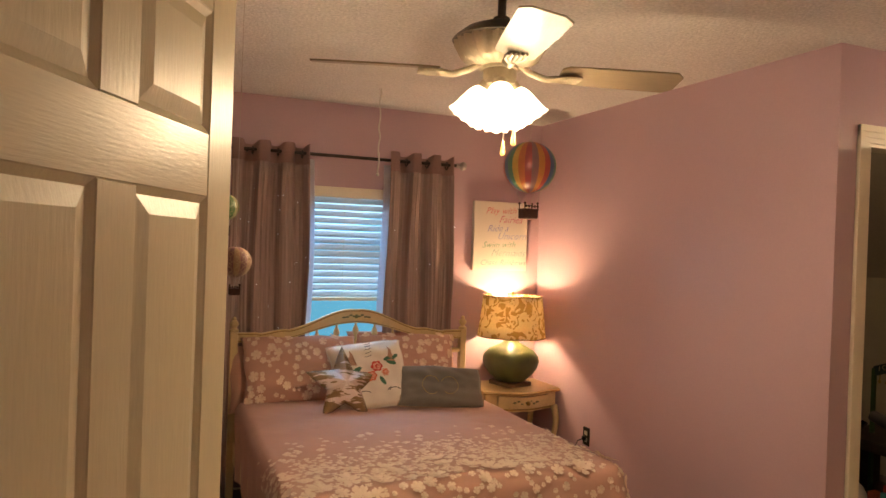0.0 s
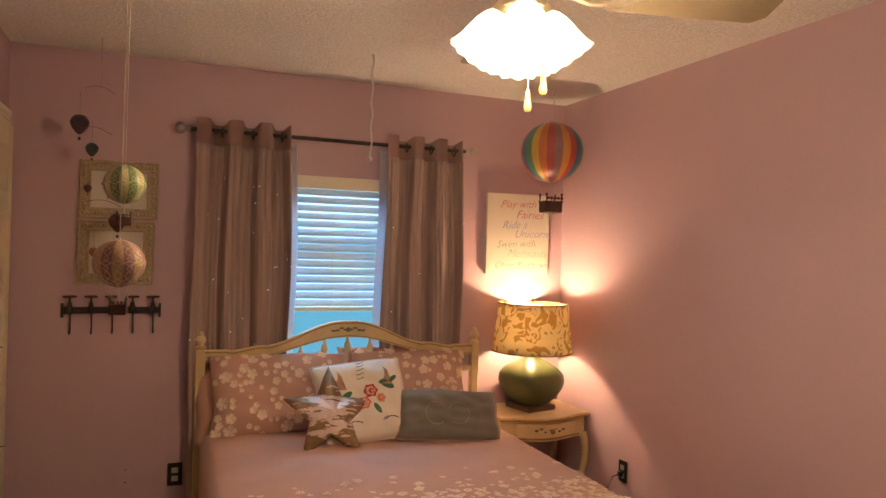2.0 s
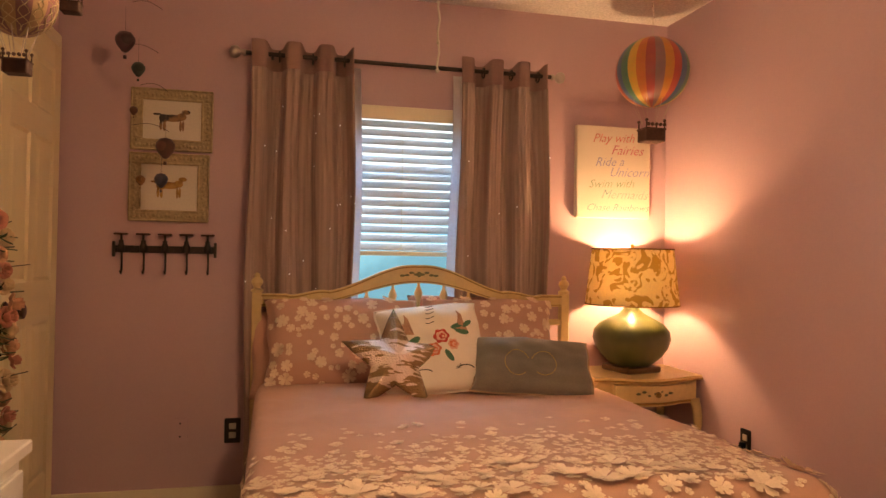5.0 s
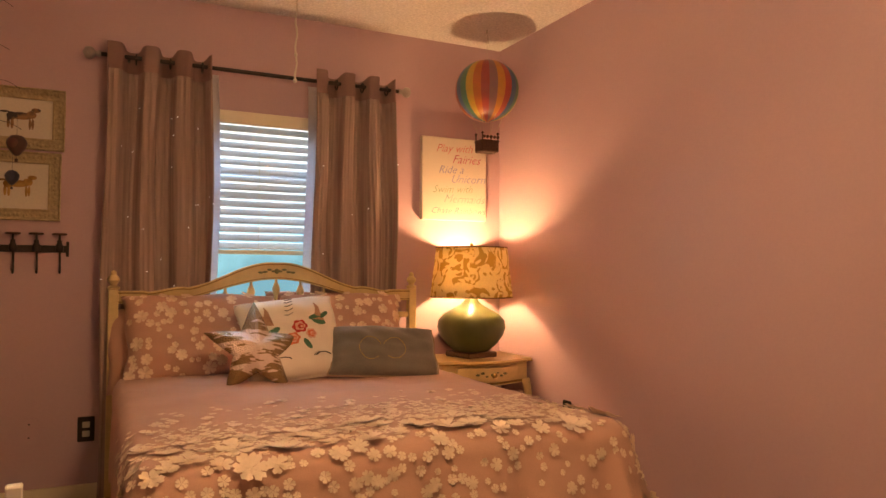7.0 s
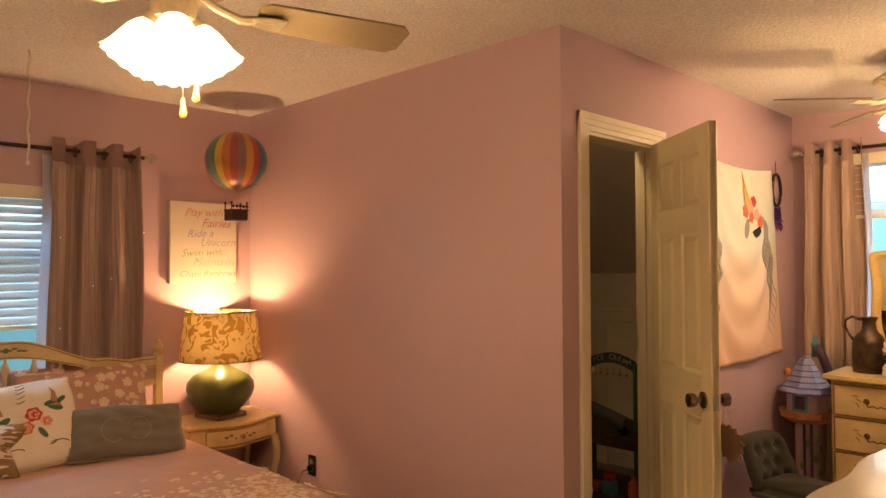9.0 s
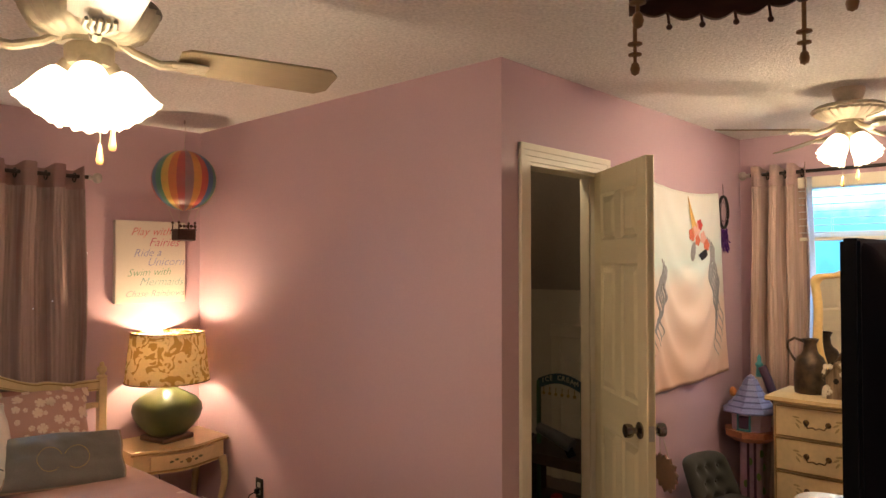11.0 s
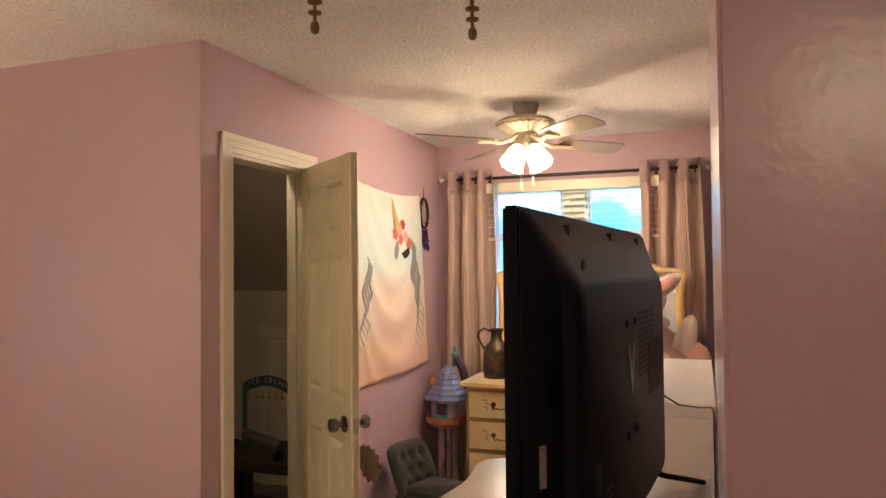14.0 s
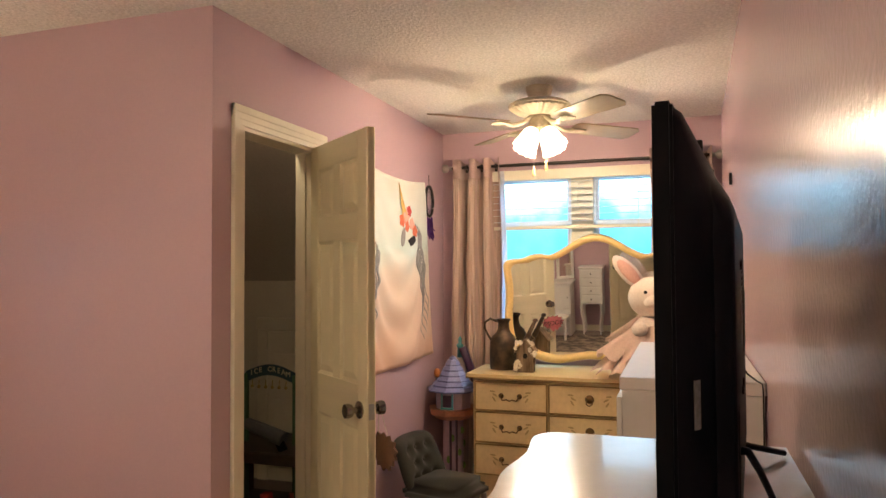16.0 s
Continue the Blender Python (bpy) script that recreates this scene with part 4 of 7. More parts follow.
def pillow(name, w, h, t, m, material, label, flowers=0, piping=None, seed=0, toward=0.0):
    """A stuffed pillow: x its width, z its height from the lower seam, front to -y."""
    th = thing(name, m, label, "pillow", "pillows on the bed")
    s = Shape()
    n = 28
    for side in (-1, 1):
        s.sheet([[pillow_at(-1 + 2 * i / n, -1 + 2 * j / n, w, h, t, side) for i in range(n + 1)] for j in range(n + 1)])
    bmesh.ops.remove_doubles(s.bm, verts=s.bm.verts, dist=0.0004)
    s.done("cushion", material, th, smooth="all")
    if piping:
        s = Shape()
        ring = [pillow_at(-1 + 2 * i / 30, -1, w, h, t, 0) for i in range(31)] + [pillow_at(1, -1 + 2 * i / 20, w, h, t, 0) for i in range(1, 21)]
        ring += [pillow_at(1 - 2 * i / 30, 1, w, h, t, 0) for i in range(1, 31)] + [pillow_at(-1, 1 - 2 * i / 20, w, h, t, 0) for i in range(1, 21)]
        s.tube(ring, 0.0045, 6)
        s.done("piping", piping, th, smooth="all")
    if flowers:
        r2 = random.Random(seed)
        s = Shape()
        got = []
        for _ in range(900):
            if len(got) >= flowers:
                break
            u, v = r2.uniform(-0.93, 0.93), r2.uniform(-0.93, 0.93)
            if r2.random() > 0.10 + 0.45 * (1 + toward * u):
                continue
            r = r2.choice((0.012, 0.015, 0.020, 0.026, 0.032))
            if any((u - a) ** 2 * (w / 2) ** 2 + (v - b) ** 2 * (h / 2) ** 2 < ((r + c) * 0.85) ** 2 for a, b, c in got):
                continue
            got.append((u, v, r))
            p = pillow_at(u, v, w, h, t, -1)
            ax = (pillow_at(u + 0.02, v, w, h, t, -1) - p).normalized()
            ay = (pillow_at(u, v + 0.02, w, h, t, -1) - p).normalized()
            up = ax.cross(ay).normalized()
            felt_flower(s, p + up * 0.001, ax, up.cross(ax), up, r, r2, 5)
        s.done("felt_flower", PETAL, th, label="pale felt flowers sewn on", kind="stuff")
    return th


CORAL = paint("coral_cotton", (0.50, 0.25, 0.20), 0.88, grain=350, vary=0.06, bump=0.2, bump_scale=400, spec=0.2)
GREYVEL = paint("grey_velvet", (0.165, 0.155, 0.13), 0.8, grain=200, vary=0.10, bump=0.2, bump_scale=250, sheen=0.25, blotch=9, blotch_vary=0.12)
WHITECOT = paint("white_cotton", (0.76, 0.70, 0.62), 0.85, grain=350, vary=0.05, bump=0.2, bump_scale=400)
pillow("plain_pillow", 0.78, 0.42, 0.17, pose(1.112, 4.405, 0.530, -18, -3, 0), BLUSH, "blush pink plain pillow against the headboard")
pillow("plain_pillow", 0.72, 0.45, 0.17, pose(1.80, 4.435, 0.545, -14, 1, 0), CORAL, "coral pink plain pillow against the headboard")
pillow("flowered_sham", 0.70, 0.43, 0.19, pose(1.135, 4.285, 0.575, -24, 0, 2), BLUSH, "blush sham pillow with raised felt flowers", 80, seed=4, toward=-0.8)
pillow("flowered_sham", 0.64, 0.43, 0.18, pose(1.815, 4.285, 0.575, -24, 0, -2), BLUSH, "blush sham pillow with raised felt flowers", 75, seed=9, toward=0.5)
uni = pillow("picture_cushion", 0.445, 0.42, 0.14, pose(1.495, 4.015, 0.590, -31, -6, -3), WHITECOT, "white cotton cushion with a sleeping face and red roses", piping=WHITECOT)
RED = paint("red_print", (0.50, 0.045, 0.035), 0.8, grain=80, vary=0.2)
ORANGE = paint("orange_print", (0.62, 0.16, 0.08), 0.8, grain=80, vary=0.2)
TEAL = paint("green_print", (0.05, 0.15, 0.09), 0.8, grain=80, vary=0.2)
INK = paint("black_thread", (0.015, 0.012, 0.012), 0.8)
TAN = paint("tan_print", (0.42, 0.24, 0.16), 0.8, grain=80, vary=0.15)
PINKISH = paint("blush_print", (0.70, 0.40, 0.32), 0.85, grain=80, vary=0.08)


def on_pillow(x, z, w=0.445, h=0.42, t=0.14, lift=0.0015):
    p = pillow_at(2 * x / w, 2 * z / h - 1, w, h, t, -1)
    return Vector((p.x, p.y - lift, p.z))


def applique(name, pts, material, parent, spot):
    """A small flat cloth shape laid on a cushion, as a fan of faces round its middle."""
    s = Shape()
    mx, mz = sum(p[0] for p in pts) / len(pts), sum(p[1] for p in pts) / len(pts)
    c = s.bm.verts.new(spot(mx, mz))
    ring = [s.bm.verts.new(spot(x, z)) for x, z in pts]
    half = [s.bm.verts.new(spot((x + mx) / 2, (z + mz) / 2)) for x, z in pts]
    for i in range(len(pts)):
        j = (i + 1) % len(pts)
        s.bm.faces.new((ring[i], ring[j], half[j], half[i]))
        s.bm.faces.new((half[i], half[j], c))
    return s.done(name, material, parent, thick=0.001)


def oval(x, z, a, b, n=14, turn=0.0, wave=0.0, lobes=5):
    pts = []
    for i in range(n):
        q = 2 * math.pi * i / n
        f = 1 + wave * math.cos(lobes * q)
        u, v = a * f * math.cos(q), b * f * math.sin(q)
        pts.append((x + u * math.cos(turn) - v * math.sin(turn), z + u * math.sin(turn) + v * math.cos(turn)))
    return pts


for x, z, r, mat in ((0.035, 0.235, 0.033, RED), (-0.005, 0.180, 0.030, ORANGE), (0.080, 0.195, 0.024, PINKISH)):
    applique("rose", oval(x, z, r, r, 30, 0, 0.10, 6), mat, uni, on_pillow)
    for k, f in enumerate((0.68, 0.40, 0.18)):
        applique("rose_petal", oval(x + 0.003 * k, z - 0.002 * k, r * f, r * f, 24, 0.4 * k, 0.12, 5), PINKISH if (k + (mat is PINKISH)) % 2 == 0 else ORANGE if mat is not RED else RED, uni,
                 lambda u, v, h=0.0028 + 0.0013 * k: on_pillow(u, v, lift=h))
for x, z, a, tu in ((-0.085, 0.225, 0.035, 0.5), (0.125, 0.255, 0.035, -0.4), (0.055, 0.145, 0.030, -1.1), (-0.065, 0.135, 0.030, 0.9), (0.155, 0.285, 0.026, 0.6), (0.11, 0.275, 0.03, 0.2)):
    applique("leaf", oval(x, z, a, a * 0.42, 12, tu), TEAL, uni, on_pillow)
for x in (-0.105, 0.125):
    applique("ear", [(x - 0.028, 0.265), (x + 0.028, 0.255), (x + 0.012, 0.33), (x - 0.004, 0.355)], TAN, uni, on_pillow)
s = Shape()
for k in range(5):
    s.tube([on_pillow(0.01 - 0.030 + 0.012 * i + 0.003 * k, 0.305 + 0.022 * k - 0.004 * math.sin(i * 1.5)) for i in range(4)], 0.0016, 5)
for cx in (-0.06, 0.12):
    s.tube([on_pillow(cx + 0.034 * math.cos(a), 0.075 + 0.016 * math.sin(a) + 0.008) for a in (0.2 + 2.7 * i / 10 for i in range(11))], 0.0022, 5)
    for k in range(4):
        a = 2.2 + 0.25 * k
        s.tube([on_pillow(cx + 0.034 * math.cos(a), 0.083 + 0.016 * math.sin(a)), on_pillow(cx + 0.05 * math.cos(a), 0.083 + 0.024 * math.sin(a))], 0.0015, 5)
s.done("stitching", INK, uni, label="black stitched lashes and lines", kind="stuff")

grey = pillow("lumbar_cushion", 0.515, 0.275, 0.13, pose(1.862, 3.915, 0.598, -38, 2.5, -10), GREYVEL, "grey velvet lumbar cushion with gold scrolled stitching", piping=paint("tan_cord", (0.34, 0.25, 0.17), 0.8))
s = Shape()
for cx, d in ((-0.09, 1), (0.06, -1)):
    s.tube([on_pillow(cx + d * (0.02 + 0.052 * math.cos(a)) * 1.0, 0.12 + 0.055 * math.sin(a), 0.515, 0.275, 0.13) for a in (0.4 + 5.0 * i / 26 for i in range(27))], 0.0014, 5)
s.done("stitching", paint("gold_thread", (0.42, 0.30, 0.10), 0.45, 0.5), grey, label="gold scroll stitching", kind="stuff")

# sequinned star cushion
def sequins(name):
    """Sequins brushed both ways: pale in the middle of the star, rose gold towards its points, parted in ragged bands."""
    m = bpy.data.materials.new(name)
    m.use_nodes = True
    n, li = m.node_tree.nodes, m.node_tree.links
    co, sub, ln, nz, add, ramp = (n.new(k) for k in ("ShaderNodeTexCoord", "ShaderNodeVectorMath", "ShaderNodeVectorMath", "ShaderNodeTexNoise", "ShaderNodeMath", "ShaderNodeValToRGB"))
    mp = n.new("ShaderNodeMapping")
    mp.inputs["Scale"].default_value = (1.2, 1.0, 6.0)
    mp.inputs["Rotation"].default_value = (0.0, radians(20), 0.0)
    sub.operation, ln.operation, add.operation = "SUBTRACT", "LENGTH", "MULTIPLY_ADD"
    sub.inputs[1].default_value = (-0.02, 0.0, 0.195)
    nz.inputs["Scale"].default_value, nz.inputs["Detail"].default_value = 8.0, 2.0
    add.inputs[1].default_value = 0.50
    li.new(co.outputs["Object"], sub.inputs[0])
    li.new(sub.outputs["Vector"], ln.inputs[0])
    li.new(co.outputs["Object"], mp.inputs["Vector"])
    li.new(mp.outputs["Vector"], nz.inputs["Vector"])
    li.new(nz.outputs["Fac"], add.inputs[0])
    li.new(ln.outputs["Value"], add.inputs[2])
    li.new(add.outputs[0], ramp.inputs["Fac"])
    e = ramp.color_ramp.elements
    e[0].position, e[0].color = 0.362, (0.88, 0.74, 0.68, 1)
    e[1].position, e[1].color = 0.372, (0.34, 0.235, 0.12, 1)
    b = n["Principled BSDF"]
    li.new(ramp.outputs["Color"], b.inputs["Base Color"])
    b.inputs["Roughness"].default_value, b.inputs["Metallic"].default_value = 0.24, 0.55
    return m


SEQUIN = sequins("rose_gold_and_white_sequins")
nodes, links = SEQUIN.node_tree.nodes, SEQUIN.node_tree.links
vor, bp, co = nodes.new("ShaderNodeTexVoronoi"), nodes.new("ShaderNodeBump"), nodes.new("ShaderNodeTexCoord")
vor.inputs["Scale"].default_value = 150
bp.inputs["Strength"].default_value, bp.inputs["Distance"].default_value = 0.9, 0.004
links.new(co.outputs["Object"], vor.inputs["Vector"])
links.new(vor.outputs["Distance"], bp.inputs["Height"])
links.new(bp.outputs["Normal"], nodes["Principled BSDF"].inputs["Normal"])
star = thing("star_cushion", pose(1.300, 3.945, 0.575, -29, 4, 3), "star-shaped cushion of rose gold and white sequins", "pillow", "pillows on the bed")


def star_r(a):
    k = (a - math.pi / 2) / (2 * math.pi / 5)
    f = abs(k - round(k)) * 2
    a0, a1, tip, dip = min(f, 1.0) * math.pi / 5, math.pi / 5, 0.248, 0.106
    return tip * dip * math.sin(a1) / (dip * math.sin(a1 - a0) + tip * math.sin(a0)) - 0.014 * max(0.0, 1 - f * 5)


s = Shape()
n = 120
for side in (-1, 1):
    rows = []
    for j in range(11):
        q = j / 10
        rows.append([(q * star_r(a) * math.cos(a), side * 0.062 * (1 - q ** 2.4) ** 0.6 * (0.55 + 0.45 * (1 - q)), 0.185 + q * star_r(a) * math.sin(a)) for a in (2 * math.pi * i / n for i in range(n))])
    s.sheet(rows, close=True)
bmesh.ops.remove_doubles(s.bm, verts=s.bm.verts, dist=0.0005)
s.done("cushion", SEQUIN, star, smooth="all")

# ---- nightstand and lamp ----
DARKDRAWER = paint("shadowed_gap_brown", (0.10, 0.075, 0.045), 0.7)


def serpentine(x0, x1, y0, y1, bulge, n=24):
    """A table top outline: straight back at y1, bowed front at y0."""
    pts = [(x1, y1), (x0, y1)]
    for i in range(n + 1):
        u = i / n
        pts.append((x0 + (x1 - x0) * u, y0 - bulge * (0.5 - 0.5 * math.cos(2 * math.pi * u))))
    return pts


def slab(s, outline, z0, z1):
    s.plate([(x, -y) for x, y in outline], z1 - z0, m=pose(0, 0, z0, 90))


def cabriole(s, x, y, top, dx, dy, r0=0.024):
    pts = []
    for i in range(13):
        u = i / 12
        b = 0.028 * math.sin(math.pi * 1.7 * u + 0.35) * (1 - 0.25 * u)
        pts.append((x + dx * b, y + dy * b, top * (1 - u)))
    s.tube(pts, r0, 10, taper=0.012)


ns = thing("nightstand", (2.585, 4.40, 0), "cream painted nightstand with gilt lines and cabriole legs", "nightstand")
s = Shape()
slab(s, serpentine(-0.285, 0.285, -0.145, 0.215, 0.075), 0.585, 0.605)
s.done("top", CREAM, ns)
s = Shape()
o = serpentine(-0.287, 0.287, -0.147, 0.213, 0.076)
s.tube([(x, y, 0.590) for x, y in o[2:]], 0.0045, 6)
s.tube([(x, y, 0.482) for x, y in serpentine(-0.262, 0.262, -0.125, 0.19, 0.066)[2:]], 0.006, 6)
s.done("gilt_line", GOLD_LINE, ns, label="worn gilt line")
s = Shape()
slab(s, serpentine(-0.265, 0.265, -0.125, 0.205, 0.066), 0.470, 0.585)
s.done("body", CREAM, ns)
s = Shape()
slab(s, serpentine(-0.185, 0.185, -0.158, -0.10, 0.050), 0.497, 0.568)
s.done("drawer", CREAM, ns)
s = Shape()
for k in range(7):
    s.ball((-0.085 + 0.028 * k, -0.2065 + 0.004 * abs(k - 3), 0.533 + 0.010 * math.sin(k * 2.1)), 0.013, 8, squash=(1, 0.25, 0.5))
s.done("painted_sprig", LEAFGREEN, ns, label="painted floral sprig", kind="stuff")
s = Shape()
s.lathe([(0.0, 0.0), (0.007, 0.0), (0.006, 0.012), (0.015, 0.018), (0.013, 0.026), (0.0, 0.030)], m=pose(0.0, -0.205, 0.532, 90), n=14)
s.done("knob", GOLD_LINE, ns, smooth="all")
for x, y, dx, dy in ((-0.245, -0.125, -0.7, -0.7), (0.245, -0.125, 0.7, -0.7), (-0.245, 0.185, -0.7, 0.5), (0.245, 0.185, 0.7, 0.5)):
    s = Shape()
    cabriole(s, x, y, 0.49, dx, dy)
    s.done("leg", CREAM, ns, smooth="all")

lamp = thing("table_lamp", (2.585, 4.44, 0.605), "green glazed table lamp with a floral drum shade, lit", "table lamp")
GLAZE = paint("olive_green_glaze", (0.060, 0.082, 0.026), 0.40, grain=12, vary=0.10, blotch=7, blotch_vary=0.15, coat=0.1)
s = Shape()
sq = lambda a, z: 1.0 / (abs(math.cos(a)) ** 3 + abs(math.sin(a)) ** 3) ** 0.333 * 0.93
s.lathe([(0.0, 0.030), (0.088, 0.030), (0.098, 0.036), (0.140, 0.075), (0.172, 0.120), (0.186, 0.165), (0.180, 0.205), (0.150, 0.240), (0.100, 0.268), (0.062, 0.290), (0.042, 0.312), (0.036, 0.325), (0.0, 0.325)], n=64, squash=lambda a, z: sq(a, z) if z < 0.27 else 1.0)
s.done("body", GLAZE, lamp, smooth="all", label="rounded square green ceramic body", m=pose(0, 0, 0, 0, 0, 12))
s = Shape()
s.box((-0.105, -0.105, 0), (0.105, 0.105, 0.030), 0.006)
s.done("base", paint("dark_walnut", (0.09, 0.045, 0.02), 0.4, grain=20, vary=0.2, stretch=(1, 8, 8)), lamp, m=pose(0, 0, 0, 0, 0, 12))
s = Shape()
s.lathe([(0.0, 0.322), (0.020, 0.322), (0.018, 0.345), (0.012, 0.350), (0.012, 0.375), (0.020, 0.378), (0.020, 0.395), (0.0, 0.395)], n=14)
for d in (-1, 1):
    s.tube([(d * 0.02, 0, 0.40), (d * 0.055, 0, 0.45), (d * 0.055, 0, 0.56), (d * 0.02, 0, 0.615), (0, 0, 0.618)], 0.0022, 6)
for k in range(3):
    a = 2.1 * k
    s.tube([(0, 0, 0.612), (0.199 * math.cos(a), 0.199 * math.sin(a), 0.608)], 0.0018, 6)
s.lathe([(0.0, 0.612), (0.009, 0.614), (0.006, 0.622), (0.011, 0.632), (0.0, 0.642)], n=12)
s.done("harp", paint("lamp_brass", (0.50, 0.33, 0.10), 0.3, 1.0), lamp, smooth="all")
s = Shape()
s.lathe([(0.0, 0.39), (0.014, 0.395), (0.026, 0.425), (0.027, 0.44), (0.016, 0.458), (0.0, 0.463)], n=16)
s.done("bulb", BULB, lamp, smooth="all")
SHADE_CLOTH = letting_through("ochre_floral_shade", (0.86, 0.75, 0.47), 0.30, 0.8, print_color=(0.50, 0.35, 0.11), print_scale=12.0, lo=0.50, hi=0.54)
s = Shape()
s.sheet([[((0.232 - 0.032 * v) * math.cos(a), (0.232 - 0.032 * v) * math.sin(a), 0.333 + 0.282 * v) for a in (2 * math.pi * i / 64 for i in range(64))] for v in (0, 0.25, 0.5, 0.75, 1.0)], close=True)
s.done("shade", SHADE_CLOTH, lamp, smooth="all", thick=0.003, label="ochre and cream floral drum shade")
TAPE = paint("brown_tape", (0.20, 0.11, 0.035), 0.8)
for z, r in ((0.335, 0.2325), (0.613, 0.2015)):
    s = Shape()
    s.tube([(r * math.cos(a), r * math.sin(a), z) for a in (2 * math.pi * i / 48 for i in range(49))], 0.0035, 6)
    s.done("shade_trim", TAPE, lamp)


# ---- on the north wall ----
sign = thing("canvas_sign", (2.555, WY, 1.625), "white canvas with coloured hand lettering, above the nightstand", "wall sign")
s = Shape()
s.box((-0.212, -0.036, -0.242), (0.212, -0.001, 0.242), 0.004, segments=2)
s.done("canvas", paint("cream_canvas", (0.72, 0.66, 0.56), 0.9, grain=400, vary=0.05, bump=0.3, bump_scale=500), sign)
for body, size, x, z, col in (("Play with", 0.066, -0.125, 0.155, (0.70, 0.20, 0.18)), ("Fairies", 0.072, -0.02, 0.095, (0.62, 0.16, 0.22)),
                              ("Ride a", 0.066, -0.11, 0.030, (0.34, 0.34, 0.55)), ("Unicorn", 0.070, -0.03, -0.022, (0.42, 0.42, 0.60)),
                              ("Swim with", 0.062, -0.145, -0.085, (0.26, 0.45, 0.28)), ("Mermaids", 0.068, -0.075, -0.138, (0.32, 0.50, 0.45)),
                              ("Chase Rainbows", 0.054, -0.158, -0.205, (0.55, 0.36, 0.40))):
    letters("lettering", body, size, pose(x, -0.0365, z, 90, random.uniform(-3, 0), 0), paint("lettering_paint", tuple(0.9 * c + 0.03 for c in col), 0.8, grain=40, vary=0.25), sign, shear=0.42, thin=-0.0006)

FRAME_WOOD = paint("weathered_cream_frame", (0.42, 0.34, 0.21), 0.7, grain=70, vary=0.22, bump=0.5, bump_scale=90)
MAT_PAPER = paint("white_mat_paper", (0.66, 0.62, 0.55), 0.9, grain=100, vary=0.04)
BROWNINK = two_tone("brown_watercolour", (0.06, 0.05, 0.05), (0.34, 0.20, 0.11), 16, 0.9)
GOLDINK = two_tone("gold_watercolour", (0.22, 0.11, 0.03), (0.46, 0.28, 0.10), 14, 0.9)


def ornate_frame(cx, cz, w, h, ink, seed):
    t = thing("framed_picture", (cx, WY, cz), "carved cream picture frame with a small watercolour", "picture", "framed pictures above the hooks")
    rnd = random.Random(seed)
    b = 0.052
    s = Shape()
    for x0, z0, x1, z1 in ((-w / 2, h / 2 - b, w / 2, h / 2), (-w / 2, -h / 2, w / 2, -h / 2 + b), (-w / 2, -h / 2 + b, -w / 2 + b, h / 2 - b), (w / 2 - b, -h / 2 + b, w / 2, h / 2 - b)):
        s.box((x0, -0.016, z0), (x1, -0.001, z1), 0.003)
    for x0, z0, x1, z1 in ((-w / 2, h / 2 - 0.008, w / 2, h / 2), (-w / 2, -h / 2, w / 2, -h / 2 + 0.008), (-w / 2, -h / 2, -w / 2 + 0.008, h / 2), (w / 2 - 0.008, -h / 2, w / 2, h / 2)):
        s.box((x0, -0.026, z0), (x1, -0.012, z1), 0.003)
    i = b - 0.010
    for x0, z0, x1, z1 in ((-w / 2 + i, h / 2 - b, w / 2 - i, h / 2 - i), (-w / 2 + i, -h / 2 + i, w / 2 - i, -h / 2 + b), (-w / 2 + i, -h / 2 + b, -w / 2 + b, h / 2 - b), (w / 2 - b, -h / 2 + b, w / 2 - i, h / 2 - b)):
        s.box((x0, -0.022, z0), (x1, -0.012, z1), 0.002)
    m = b / 2 - 0.002
    for x0, z0, x1, z1 in ((-w / 2 + m, h / 2 - m, w / 2 - m, h / 2 - m), (-w / 2 + m, -h / 2 + m, w / 2 - m, -h / 2 + m), (-w / 2 + m, -h / 2 + m, -w / 2 + m, h / 2 - m), (w / 2 - m, -h / 2 + m, w / 2 - m, h / 2 - m)):
        n = int(max(abs(x1 - x0), abs(z1 - z0)) / 0.017)
        for j in range(n + 1):
            x, z = x0 + (x1 - x0) * j / n, z0 + (z1 - z0) * j / n
            s.ball((x + rnd.uniform(-0.004, 0.004), -0.016, z + rnd.uniform(-0.004, 0.004)), rnd.uniform(0.006, 0.010), 6, squash=(1.1, 0.7, 1))
    s.done("frame", FRAME_WOOD, t)
    s = Shape()
    s.box((-w / 2 + b - 0.003, -0.010, -h / 2 + b - 0.003), (w / 2 - b + 0.003, -0.004, h / 2 - b + 0.003))
    s.done("picture", MAT_PAPER, t)
    s = Shape()
    f = w / 0.355
    for x, z, a, c in ((0.0, 0.010, 0.050, 0.017), (0.040, 0.018, 0.022, 0.018), (0.058, 0.040, 0.020, 0.011), (-0.038, 0.008, 0.022, 0.019), (-0.035, -0.025, 0.007, 0.026), (-0.050, -0.024, 0.007, 0.024), (0.035, -0.025, 0.006, 0.026), (0.046, -0.024, 0.006, 0.025), (-0.066, 0.026, 0.020, 0.005)):
        s.ball((x * f, -0.0102, z * f), 1.0, 10, squash=(a * f, 0.0012, c * f))
    s.done("painted_shape", ink, t, label="plain brushed shape")
    return t


ornate_frame(0.354, 1.768, 0.355, 0.282, BROWNINK, 1)
ornate_frame(0.347, 1.459, 0.346, 0.312, GOLDINK, 2)

